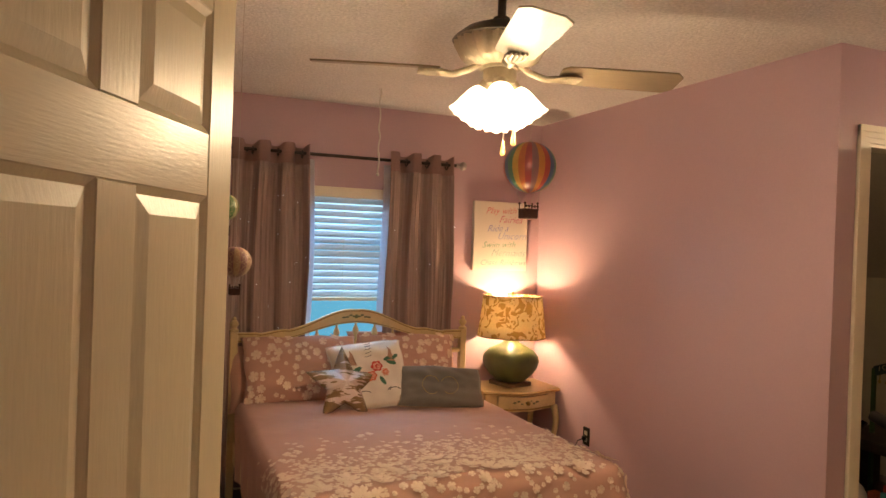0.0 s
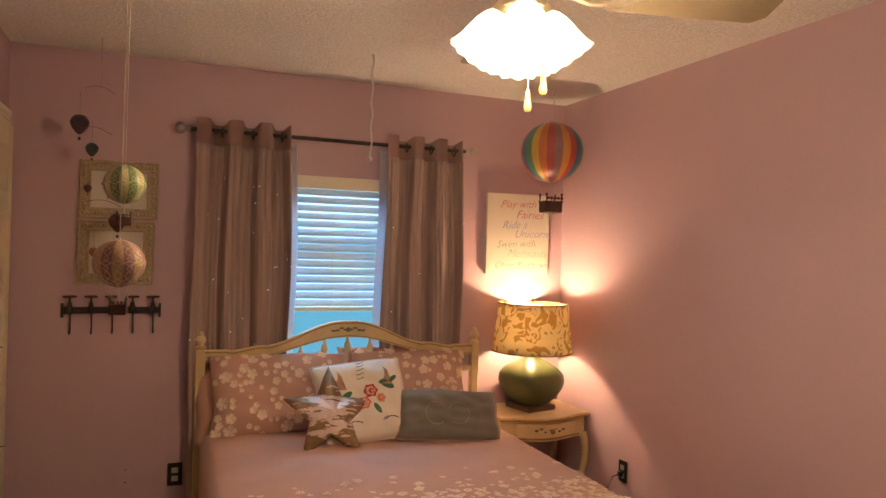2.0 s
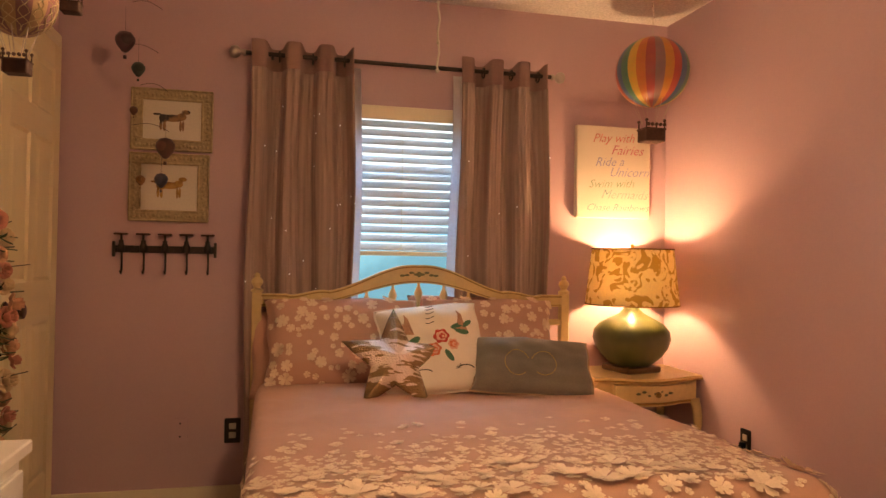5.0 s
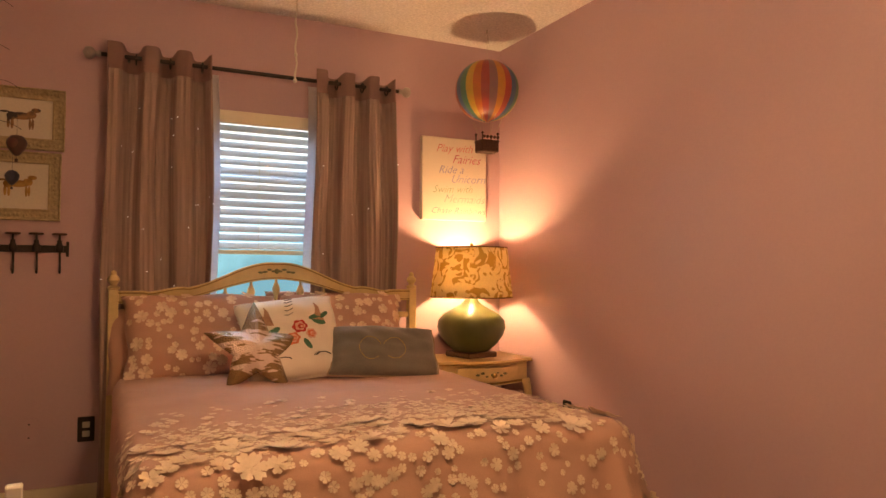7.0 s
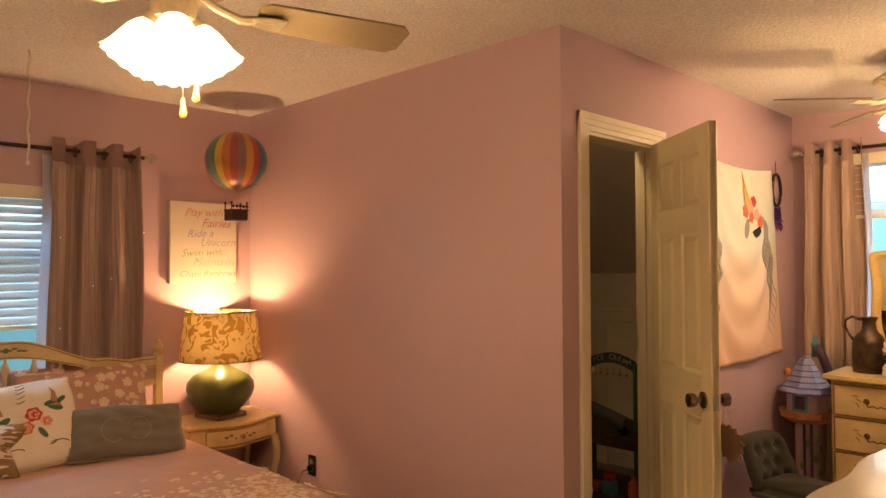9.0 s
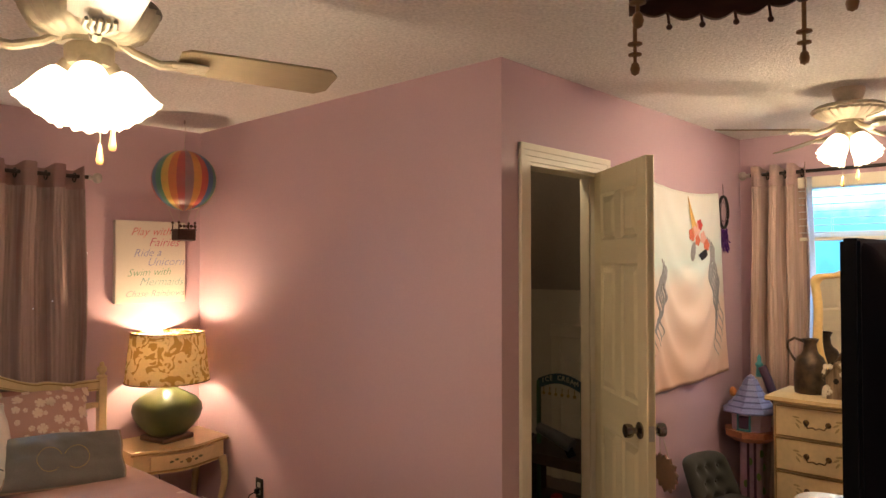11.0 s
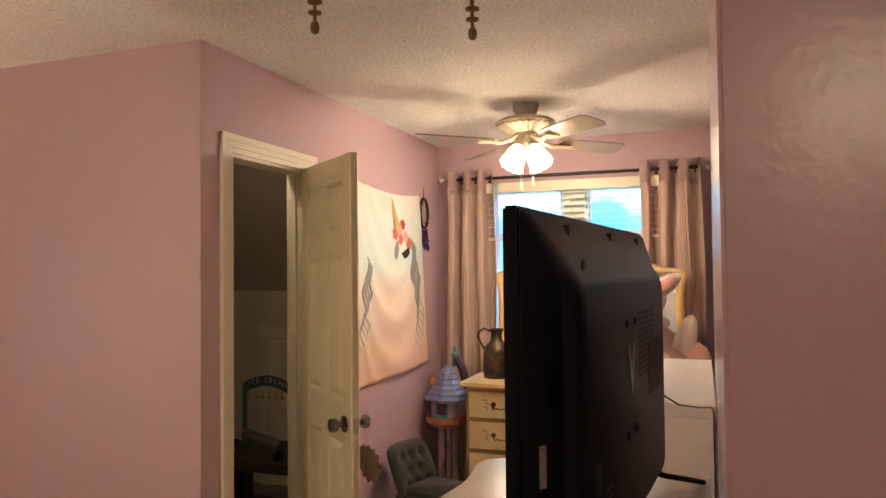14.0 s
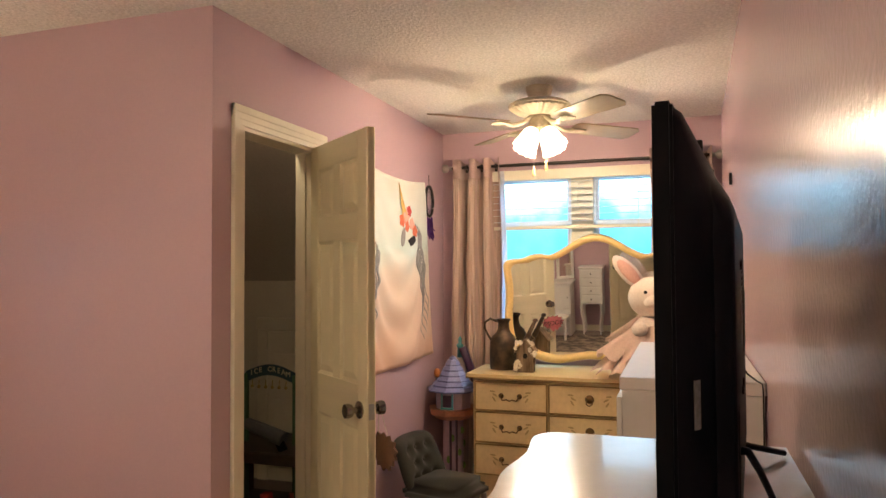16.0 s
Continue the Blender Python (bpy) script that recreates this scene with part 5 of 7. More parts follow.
rack = thing("hook_rack", (0.335, WY, 1.175), "dark iron hook rack with five tap-wheel hooks", "hook rack")
RUST = paint("rusty_iron", (0.11, 0.05, 0.03), 0.7, 0.4, grain=120, vary=0.3)
s = Shape()
s.box((-0.215, -0.012, -0.016), (0.215, -0.001, 0.016), 0.002)
for x in (-0.218, 0.218):
    s.box((x - 0.006, -0.02, -0.035), (x + 0.006, -0.001, 0.035), 0.002)
s.done("bar", BRONZE, rack)
for k in range(5):
    x = -0.185 + 0.0925 * k
    s = Shape()
    s.tube([(x, -0.014, 0.02), (x + 0.003, -0.018, -0.05), (x + 0.004, -0.024, -0.095), (x + 0.004, -0.040, -0.110), (x + 0.004, -0.052, -0.098)], 0.0045, 8)
    s.lathe([(0.0, -0.018), (0.016, -0.014), (0.018, 0.010), (0.012, 0.022), (0.009, 0.032), (0.012, 0.036), (0.005, 0.042), (0.005, 0.066), (0.0, 0.066)], centre=(x, -0.022, 0.0), n=12)
    s.done("hook", BRONZE, rack, smooth="all")
    s = Shape()
    s.tube([(x + 0.027 * math.cos(a), -0.030 + 0.027 * math.sin(a), 0.068) for a in (2 * math.pi * i / 18 for i in range(19))], 0.0045, 6)
    for a in (0, 1.57):
        s.tube([(x - 0.027 * math.cos(a), -0.030 - 0.027 * math.sin(a), 0.068), (x + 0.027 * math.cos(a), -0.030 + 0.027 * math.sin(a), 0.068)], 0.003, 6)
    s.done("tap_wheel", RUST, rack, smooth="all", label="rusty tap wheel")


def socket(name, m, plate_mat, label, blank=False):
    t = thing(name, m, label, "outlet")
    s = Shape()
    s.box((-0.036, -0.006, -0.058), (0.036, 0, 0.058), 0.003, segments=2)
    s.done("plate", plate_mat, t)
    s = Shape()
    if blank:
        for z in (-0.03, 0.03):
            s.ball((0, -0.006, z), 0.004, 8, squash=(1, 0.4, 1))
    else:
        for z in (-0.021, 0.021):
            s.box((-0.016, -0.009, z - 0.014), (0.016, -0.005, z + 0.014), 0.005, segments=2)
    s.done("screw" if blank else "socket", BRONZE if blank else paint("ivory_socket", (0.55, 0.50, 0.42), 0.4), t, kind="stuff")
    return t


socket("blank_plate", pose(0.415, WY, 0.348), WALL, "wall plate painted over in wall pink", blank=True)
socket("outlet", pose(0.646, WY, 0.337), BRONZE, "dark bronze double outlet beside the bed")
socket("outlet", pose(XR, 3.935, 0.36, 0, 0, -90), BRONZE, "dark bronze double outlet near the nightstand")
s = Shape()
s.box((XR - 0.032, 3.920, 0.335), (XR - 0.009, 3.948, 0.362), 0.004)
s.tube([(XR - 0.030, 3.934, 0.348), (XR - 0.060, 3.945, 0.335), (XR - 0.080, 3.97, 0.25), (XR - 0.07, 4.02, 0.08), (XR - 0.05, 4.15, 0.012), (XR - 0.06, 4.40, 0.012), (XR - 0.20, 4.56, 0.03), (2.62, 4.61, 0.35), (2.60, 4.60, 0.60), (2.59, 4.56, 0.612)], 0.003, 6)
tagged(s.done("power_cord", BLACK_PLASTIC, smooth="all"), "black lamp cord running from outlet to lamp", "cord")

# ---- hanging balloons ----
def gores(name, colors, repeat, rough=0.45):
    """Upright stripes round a balloon, by the angle about its own axis."""
    m = bpy.data.materials.new(name)
    m.use_nodes = True
    n, li = m.node_tree.nodes, m.node_tree.links
    co, gr, mu, fr, ramp, nz, mx = (n.new(k) for k in ("ShaderNodeTexCoord", "ShaderNodeTexGradient", "ShaderNodeMath", "ShaderNodeMath", "ShaderNodeValToRGB", "ShaderNodeTexNoise", "ShaderNodeMix"))
    gr.gradient_type = "RADIAL"
    mu.operation, fr.operation = "MULTIPLY", "FRACT"
    mu.inputs[1].default_value = repeat
    li.new(co.outputs["Object"], gr.inputs["Vector"])
    li.new(gr.outputs["Fac"], mu.inputs[0])
    li.new(mu.outputs[0], fr.inputs[0])
    li.new(fr.outputs[0], ramp.inputs["Fac"])
    ramp.color_ramp.interpolation = "CONSTANT"
    e = ramp.color_ramp.elements
    while len(e) < len(colors):
        e.new(0.5)
    for k, c in enumerate(colors):
        e[k].position, e[k].color = k / len(colors), (*c, 1)
    nz.inputs["Scale"].default_value, nz.inputs["Detail"].default_value = 30, 5
    mx.data_type, mx.blend_type = "RGBA", "MULTIPLY"
    mx.inputs["Factor"].default_value = 0.35
    li.new(co.outputs["Object"], nz.inputs["Vector"])
    li.new(ramp.outputs["Color"], mx.inputs["A"])
    li.new(nz.outputs["Color"], mx.inputs["B"])
    li.new(mx.outputs["Result"], n["Principled BSDF"].inputs["Base Color"])
    n["Principled BSDF"].inputs["Roughness"].default_value = rough
    return m


WICKER = paint("dark_wicker", (0.055, 0.022, 0.014), 0.7, grain=90, vary=0.3, bump=0.6, bump_scale=140)
NET = paint("pale_netting", (0.55, 0.45, 0.28), 0.9)
STRING = paint("fine_thread", (0.55, 0.48, 0.42), 0.9)


def hanging_balloon(x, y, z, r, material, label, basket_drop, bw, net=True, netmat=None, group="small hanging balloons", hook=False, turn=0):
    """A model balloon on a thread, its middle at (x, y, z); the basket's floor basket_drop below that."""
    t = thing("balloon_ornament", (x, y, z), label, "hanging ornament", group)
    s = Shape()
    s.lathe([(r * math.sin(math.pi * k / 24), r * math.cos(math.pi * k / 24) * (0.94 if k < 12 else 1.0)) for k in range(24)] + [(r * 0.10, -r * 1.005), (0.0, -r * 1.005)], n=56)
    s.done("envelope", material, t, smooth="all", m=pose(0, 0, 0, 0, 0, turn))
    if net:
        s = Shape()
        for k in range(14):
            for d in (-1, 1):
                s.tube([(r * 1.012 * math.sqrt(max(0, 1 - u * u)) * math.cos(0.449 * k + d * 0.55 * u + d * 0.22 * math.sin(9 * u)), r * 1.012 * math.sqrt(max(0, 1 - u * u)) * math.sin(0.449 * k + d * 0.55 * u + d * 0.22 * math.sin(9 * u)), r * u * (0.92 if u > 0 else 1.0)) for u in (-0.92 + 1.84 * i / 18 for i in range(19))], r * 0.013, 4)
        s.done("netting", netmat or NET, t)
    s = Shape()
    b = bw / 2
    top = -basket_drop + bw * 0.60
    s.box((-b, -b * 0.8, -basket_drop), (b, b * 0.8, top), bw * 0.05)
    s.box((-b * 1.06, -b * 0.86, top - bw * 0.06), (b * 1.06, b * 0.86, top + bw * 0.02), bw * 0.03)
    for px in (-b * 0.9, b * 0.9):
        for py in (-b * 0.7, b * 0.7):
            s.tube([(px, py, top), (px, py, top + bw * 0.32)], bw * 0.035, 6)
            s.ball((px, py, top + bw * 0.36), bw * 0.075, 8)
    for k in range(5):
        s.ball((b * (-0.8 + 0.4 * k), -b * 0.88, top + bw * 0.16), bw * 0.085, 6)
    s.done("basket", WICKER, t, label="dark wicker basket")
    s = Shape()
    for k in range(8):
        a = 2 * math.pi * k / 8
        s.tube([(r * 0.55 * math.cos(a), r * 0.55 * math.sin(a), -r * 0.83), (b * 0.85 * math.cos(a), b * 0.7 * math.sin(a), top + bw * 0.2)], max(0.0006, r * 0.006), 4)
    s.tube([(0, 0, r * 0.9), (0.002, 0, HIGH - z)], 0.0008 if r < 0.1 else 0.0012, 5)
    if hook:
        s.lathe([(0.0, HIGH - z), (0.006, HIGH - z), (0.006, HIGH - z - 0.02), (0.0, HIGH - z - 0.022)], n=8)
        s.tube([(0, 0, r + 0.10), (0.012, 0, r + 0.085), (0.006, 0, r + 0.12)], 0.0018, 5)
    s.ball((0, 0, r * 0.95), r * 0.06, 6)
    s.done("cords", STRING, t, kind="stuff")
    return t


RAIN = gores("rainbow_silk", [(0.66, 0.30, 0.08), (0.50, 0.09, 0.07), (0.08, 0.17, 0.34), (0.10, 0.28, 0.20), (0.70, 0.46, 0.10), (0.62, 0.20, 0.07), (0.42, 0.08, 0.08), (0.30, 0.17, 0.19)], 3, 0.33)
hanging_balloon(2.620, 4.330, 2.098, 0.178, RAIN, "large rainbow-striped model balloon hung over the nightstand", 0.352, 0.108, net=False, group="large hanging balloon", hook=True, turn=-40)
GREENB = gores("green_and_cream_silk", [(0.10, 0.22, 0.07), (0.50, 0.46, 0.24)], 7)
PINKB = gores("mauve_and_cream_silk", [(0.30, 0.14, 0.15), (0.52, 0.33, 0.20)], 7)
GOLDB = gores("gold_and_red_silk", [(0.55, 0.30, 0.05), (0.42, 0.12, 0.06)], 6)
hanging_balloon(0.480, 2.461, 1.641, 0.043, GREENB, "small green and cream netted balloon ornament on a thread", 0.090, 0.030)
hanging_balloon(0.487, 2.196, 1.478, 0.0445, PINKB, "small mauve and cream netted balloon ornament on a thread", 0.094, 0.030)

# ---- television and the tall chest ----
chest = thing("tall_chest", (1.80, 0.66, 0), "tall cream chest of drawers with a bowed polished top", "chest of drawers")
# paler than the body: the window's sheen is put into the top's colour
TOP_SHEEN = paint("cream_top_with_window_sheen", (0.70, 0.64, 0.53), 0.20, grain=25, vary=0.03, blotch=3, blotch_vary=0.04, coat=0.3)


def bowed(w, d, bulge, n=40):
    """Outline with a shallow serpentine front to +y, rounded shoulders and straight sides."""
    r, f = 0.055, d / 2 + 0.032
    pts = [(-w / 2, 0.036 - d / 2), (w / 2, 0.036 - d / 2)]
    for i in range(9):
        a = radians(11.25 * i)
        pts.append((w / 2 - r + r * math.cos(a), f - r + r * math.sin(a)))
    for i in range(1, n):
        u = i / n
        pts.append((w / 2 - r - (w - 2 * r) * u, f - bulge * 0.16 * (0.5 - 0.5 * math.cos(6 * math.pi * u))))
    for i in range(9):
        a = radians(90 + 11.25 * i)
        pts.append((-w / 2 + r + r * math.cos(a), f - r + r * math.sin(a)))
    return pts


s = Shape()
slab(s, bowed(0.87, 0.47, 0.075), 1.128, 1.150)
s.done("top", TOP_SHEEN, chest)
s = Shape()
slab(s, bowed(0.85, 0.45, 0.070), 1.108, 1.128)
slab(s, bowed(0.81, 0.43, 0.060), 0.12, 1.108)
s.done("body", CREAM, chest)
s = Shape()
s.tube([(x, y, 1.128) for x, y in bowed(0.872, 0.472, 0.075)[2:]], 0.004, 6)
s.done("gilt_line", GOLD_LINE, chest)
for k in range(5):
    z0 = 0.15 + 0.19 * k
    s = Shape()
    slab(s, [(x, y + 0.012) for x, y in bowed(0.74, 0.43, 0.055)[11:50]] + [(-0.30, 0.12), (0.30, 0.12)], z0, z0 + 0.175)
    s.done("drawer", CREAM, chest)
    for x in (-0.2, 0.2):
        s = Shape()
        s.tube([(x - 0.045, 0.245, z0 + 0.10), (x - 0.03, 0.272, z0 + 0.085), (x, 0.278, z0 + 0.078), (x + 0.03, 0.272, z0 + 0.085), (x + 0.045, 0.245, z0 + 0.10)], 0.0045, 6)
        s.done("handle", GOLD_LINE, chest)
for x in (-0.36, 0.36):
    for y in (-0.17, 0.17):
        s = Shape()
        cabriole(s, x, y, 0.125, 0.5 if x > 0 else -0.5, 0.4, 0.03)
        s.done("foot", CREAM, chest, smooth="all")

tv = thing("television", pose(1.423, 0.663, 1.150, 0, 0, -5.0), "black flat television seen from behind, standing on the chest", "television")
TW, TZ0, TZ1 = 0.742, 0.028, 0.482


def back_ring(inset_x, inset_t, inset_b, y, r=0.02):
    """One outline of the back cover, with rounded corners."""
    x0, x1, z0, z1 = inset_x, TW - inset_x, TZ0 + inset_b, TZ1 - inset_t
    pts = []
    for cx, cz, a0 in ((x1 - r, z1 - r, 0), (x0 + r, z1 - r, 90), (x0 + r, z0 + r, 180), (x1 - r, z0 + r, 270)):
        for k in range(7):
            a = radians(a0 + 15 * k)
            pts.append((cx + r * math.cos(a), y, cz + r * math.sin(a)))
    return pts


s = Shape()
s.box((0, -0.018, TZ0), (TW, 0.0, TZ1), 0.003, segments=2)
s.done("bezel", BLACK_PLASTIC, tv)
s = Shape()
s.box((0.012, -0.0005, TZ0 + 0.015), (TW - 0.012, 0.0012, TZ1 - 0.012))
s.done("screen", paint("dark_glass_screen", (0.008, 0.008, 0.01), 0.08, grain=20, vary=0.0), tv)
s = Shape()
rings = [back_ring(0.004, 0.004, 0.004, -0.0175, 0.010), back_ring(0.008, 0.008, 0.006, -0.024, 0.014), back_ring(0.050, 0.052, 0.018, -0.046, 0.034), back_ring(0.054, 0.058, 0.020, -0.0475, 0.034),
         back_ring(0.060, 0.080, 0.024, -0.0610, 0.032), back_ring(0.066, 0.090, 0.028, -0.0650, 0.030)]
s.sheet(rings, close=True)
s.bm.faces.new([s.bm.verts.new(p) for p in rings[-1]])
bmesh.ops.remove_doubles(s.bm, verts=s.bm.verts, dist=0.0002)
s.done("back_cover", BLACK_PLASTIC, tv, smooth=True, label="black rounded back cover")
# shade of bays, slots and vents painted blacker than the cover; screws share it
DEEP_BLACK = paint("recess_shade_and_screw_black", (0.0012, 0.0012, 0.0014), 0.6)
s = Shape()
s.box((0.500, -0.0660, TZ0 + 0.180), (TW - 0.072, -0.060, TZ0 + 0.270), 0.002)
s.done("socket_bay", DEEP_BLACK, tv, label="socket bay with its shade painted deep black")
s = Shape()
s.box((0.115, -0.0660, TZ0 + 0.060), (0.150, -0.060, TZ0 + 0.165), 0.002)
s.done("power_inlet", DEEP_BLACK, tv)
for x in (0.135, 0.375, 0.600):
    s = Shape()
    s.box((x, -0.0345, TZ1 - 0.026), (x + 0.007, -0.026, TZ1 - 0.014), 0.001)
    s.done("slot", DEEP_BLACK, tv)
s = Shape()
for k in range(12):
    s.box((0.415, -0.0657, 0.250 + 0.0085 * k), (0.560, -0.0640, 0.254 + 0.0085 * k), 0.0004)
s.done("vent", DEEP_BLACK, tv, kind="stuff")
s = Shape()
for x, z in ((0.320, 0.338), (0.385, 0.338), (0.320, 0.182), (0.385, 0.182), (0.085, 0.16), (0.09, 0.42)):
    s.lathe([(0.0, 0.0), (0.006, 0.0), (0.006, 0.0025), (0.0, 0.0025)], m=pose(x, -0.0648 if x > 0.2 else -0.061, z, 90), n=10)
s.done("screw", DEEP_BLACK, tv, kind="stuff")
s = Shape()
s.plate([(-0.024, 0.036), (-0.014, 0.036), (0.0, -0.010), (0.014, 0.036), (0.024, 0.036), (0.003, -0.036), (-0.003, -0.036)], -0.0012, m=Matrix.Translation((0.352, -0.0652, 0.272)))
s.done("badge", paint("silver_badge", (0.45, 0.45, 0.46), 0.35, 0.8), tv, label="silver chevron badge")
s = Shape()
s.box((0.0, -0.0012, -0.022), (0.010, 0.0, 0.022), 0.0004, m=pose(0.019, -0.0305, 0.212, 0, 0, -27.6))
s.done("label", paint("grey_label_paper", (0.20, 0.20, 0.20), 0.6, grain=150, vary=0.3), tv, label="small grey printed label")
s = Shape()
for k in range(5):
    s.box((0.170, -0.0657, 0.100 + 0.011 * k), (0.205 + 0.006 * (k % 2), -0.0646, 0.104 + 0.011 * k), 0.0003)
s.done("rating_print", paint("grey_rating_print", (0.05, 0.05, 0.052), 0.6), tv, kind="stuff", label="grey bars of unreadable print")
for x, d in ((0.10, -1), (TW - 0.10, 1)):
    s = Shape()
    s.tube([(x, -0.010, TZ0 + 0.03), (x + d * 0.02, 0.02, 0.020), (x + d * 0.055, 0.085, 0.007)], 0.0065, 8, taper=0.005)
    s.tube([(x, -0.012, TZ0 + 0.03), (x + d * 0.045, -0.060, 0.030), (x + d * 0.105, -0.125, 0.008)], 0.0065, 8, taper=0.005)
    s.done("stand_foot", BLACK_PLASTIC, tv, smooth="all", label="splayed black foot")
s = Shape()
s.tube([(1.546, 0.588, 1.300), (1.565, 0.578, 1.296), (1.63, 0.560, 1.258), (1.72, 0.537, 1.200), (1.785, 0.517, 1.162), (1.80, 0.496, 1.1548), (1.74, 0.476, 1.1548), (1.64, 0.466, 1.1548), (1.50, 0.465, 1.1548), (1.40, 0.466, 1.1548)], 0.0042, 7)
tagged(s.done("power_cord", BLACK_PLASTIC, smooth="all"), "black television cord lying on the chest top", "cord")
s = Shape()
s.tube([(2.10, 0.560, 1.34), (2.30, 0.520, 1.275), (2.55, 0.480, 1.225), (2.74, 0.452, 1.192), (2.782, 0.446, 1.170), (2.784, 0.446, 1.05), (2.783, 0.446, 0.60), (2.778, 0.448, 0.02)], 0.0019, 6)
tagged(s.done("signal_cord", BLACK_PLASTIC, smooth="all"), "thin black cord drooping from television to the floor", "cord")

# ---- white shelf unit beyond the chest ----
unit = thing("white_storage_unit", (2.79, 0.442, 0), "plain white storage unit against the glossy wall", "storage unit")
s = Shape()
s.box((0, 0.0, 0), (1.00, 0.362, 1.152), 0.002)
s.done("carcass", WHITE_LACQUER, unit)
s = Shape()
s.box((-0.004, -0.004, 1.153), (1.004, 0.368, 1.188), 0.003)
s.done("top", WHITE_LACQUER, unit)
for k in range(3):
    s = Shape()
    s.box((0.02 + 0.325 * k, 0.363, 0.06), (0.335 + 0.325 * k, 0.378, 1.13), 0.002)
    s.done("door", WHITE_LACQUER, unit)

# ---- dresser with mirror ----
DX, DY0, DY1 = 4.86, 0.420, 1.885
dresser = thing("dresser", (DX, (DY0 + DY1) / 2, 0), "long cream dresser with three columns of gilt-lined drawers", "dresser")
HALF = (DY1 - DY0) / 2
s = Shape()
top_out = [(0.55, HALF), (0.55, -HALF)] + [(-0.012 * (0.5 - 0.5 * math.cos(6 * math.pi * i / 60)), -HALF + 2 * HALF * i / 60) for i in range(61)]
slab(s, top_out, 0.842, 0.868)
s.done("top", CREAM, dresser)
s = Shape()
s.tube([(x - 0.001, y, 0.846) for x, y in top_out[2:]], 0.004, 6)
s.done("gilt_line", GOLD_LINE, dresser)
s = Shape()
s.box((0.030, -HALF + 0.035, 0.12), (0.54, HALF - 0.035, 0.842), 0.004)
s.done("body", CREAM, dresser)
cols = ((HALF - 0.055, HALF - 0.485), (HALF - 0.500, HALF - 0.965), (HALF - 0.980, -HALF + 0.055))
FADED = paint("faded_olive_paint", (0.40, 0.30, 0.13), 0.6)
HANDLE = paint("antique_brass", (0.16, 0.10, 0.04), 0.35, 0.9, grain=90, vary=0.2)
for c, (y1, y0) in enumerate(cols):
    for z0, z1 in ((0.655, 0.820), (0.465, 0.640), (0.275, 0.450)):
        s = Shape()
        s.box((0.006, y0, z0), (0.045, y1, z1), 0.006, segments=2)
        s.done("drawer", CREAM, dresser)
        s = Shape()
        for a, b in (((y0, z0), (y1, z0)), ((y0, z1), (y1, z1)), ((y0, z0), (y0, z1)), ((y1, z0), (y1, z1))):
            s.tube([(0.008, *a), (0.008, *b)], 0.0032, 5)
        s.done("gilt_line", GOLD_LINE, dresser)
        mid, z = (y0 + y1) / 2, (z0 + z1) / 2
        s = Shape()
        if c == 1:
            s.lathe([(0.0, 0.0), (0.026, 0.0), (0.022, 0.004), (0.010, 0.008), (0.0, 0.010)], m=pose(0.006, mid, z + 0.01, 0, -90, 0), n=16)
            s.tube([(-0.004, mid - 0.018, z + 0.008), (-0.016, mid - 0.016, z - 0.014), (-0.018, mid, z - 0.024), (-0.016, mid + 0.016, z - 0.014), (-0.004, mid + 0.018, z + 0.008)], 0.004, 6)
        else:
            for d in (-0.055, 0.055):
                s.lathe([(0.0, 0.0), (0.016, 0.0), (0.014, 0.004), (0.006, 0.008), (0.005, 0.018), (0.0, 0.020)], m=pose(0.006, mid + d, z + 0.006, 0, -90, 0), n=12)
            s.tube([(-0.010, mid - 0.055, z + 0.006), (-0.018, mid - 0.042, z - 0.018), (-0.018, mid - 0.016, z - 0.012), (-0.018, mid, z - 0.020), (-0.018, mid + 0.016, z - 0.012), (-0.018, mid + 0.042, z - 0.018), (-0.010, mid + 0.055, z + 0.006)], 0.004, 6)
        s.done("handle", HANDLE, dresser, smooth="all", label="antique brass bail handle")
        s = Shape()
        for d in (-1, 1):
            for k in range(3):
                s.ball((0.0062, mid + d * (0.082 + 0.014 * k), z + 0.022 * (k - 1) + 0.006), 0.019, 8, m=Matrix.Translation((0, mid + d * 0.09, z)) @ pose(0, 0, 0, d * (55 - 25 * k)) @ Matrix.Translation((0, -mid - d * 0.09, -z)), squash=(0.06, 1, 0.30))
        s.done("painted_sprig", FADED, dresser, kind="stuff")
for y in (-HALF + 0.08, HALF - 0.08):
    for x in (0.07, 0.48):
        s = Shape()
        cabriole(s, x, y, 0.13, -0.4 if x < 0.2 else 0.3, 0.5 if y > 0 else -0.5, 0.032)
        s.done("foot", CREAM, dresser, smooth="all")

MY, MHALF = 1.150, 0.592
mirror = thing("dresser_mirror", pose(5.275, MY, 0.868, 0, -3.4, 0), "shaped mirror in a curved cream frame, standing on the dresser", "mirror")
MIRROR_FRAME = paint("warm_cream_lacquer", (0.74, 0.53, 0.21), 0.38, grain=45, vary=0.05)


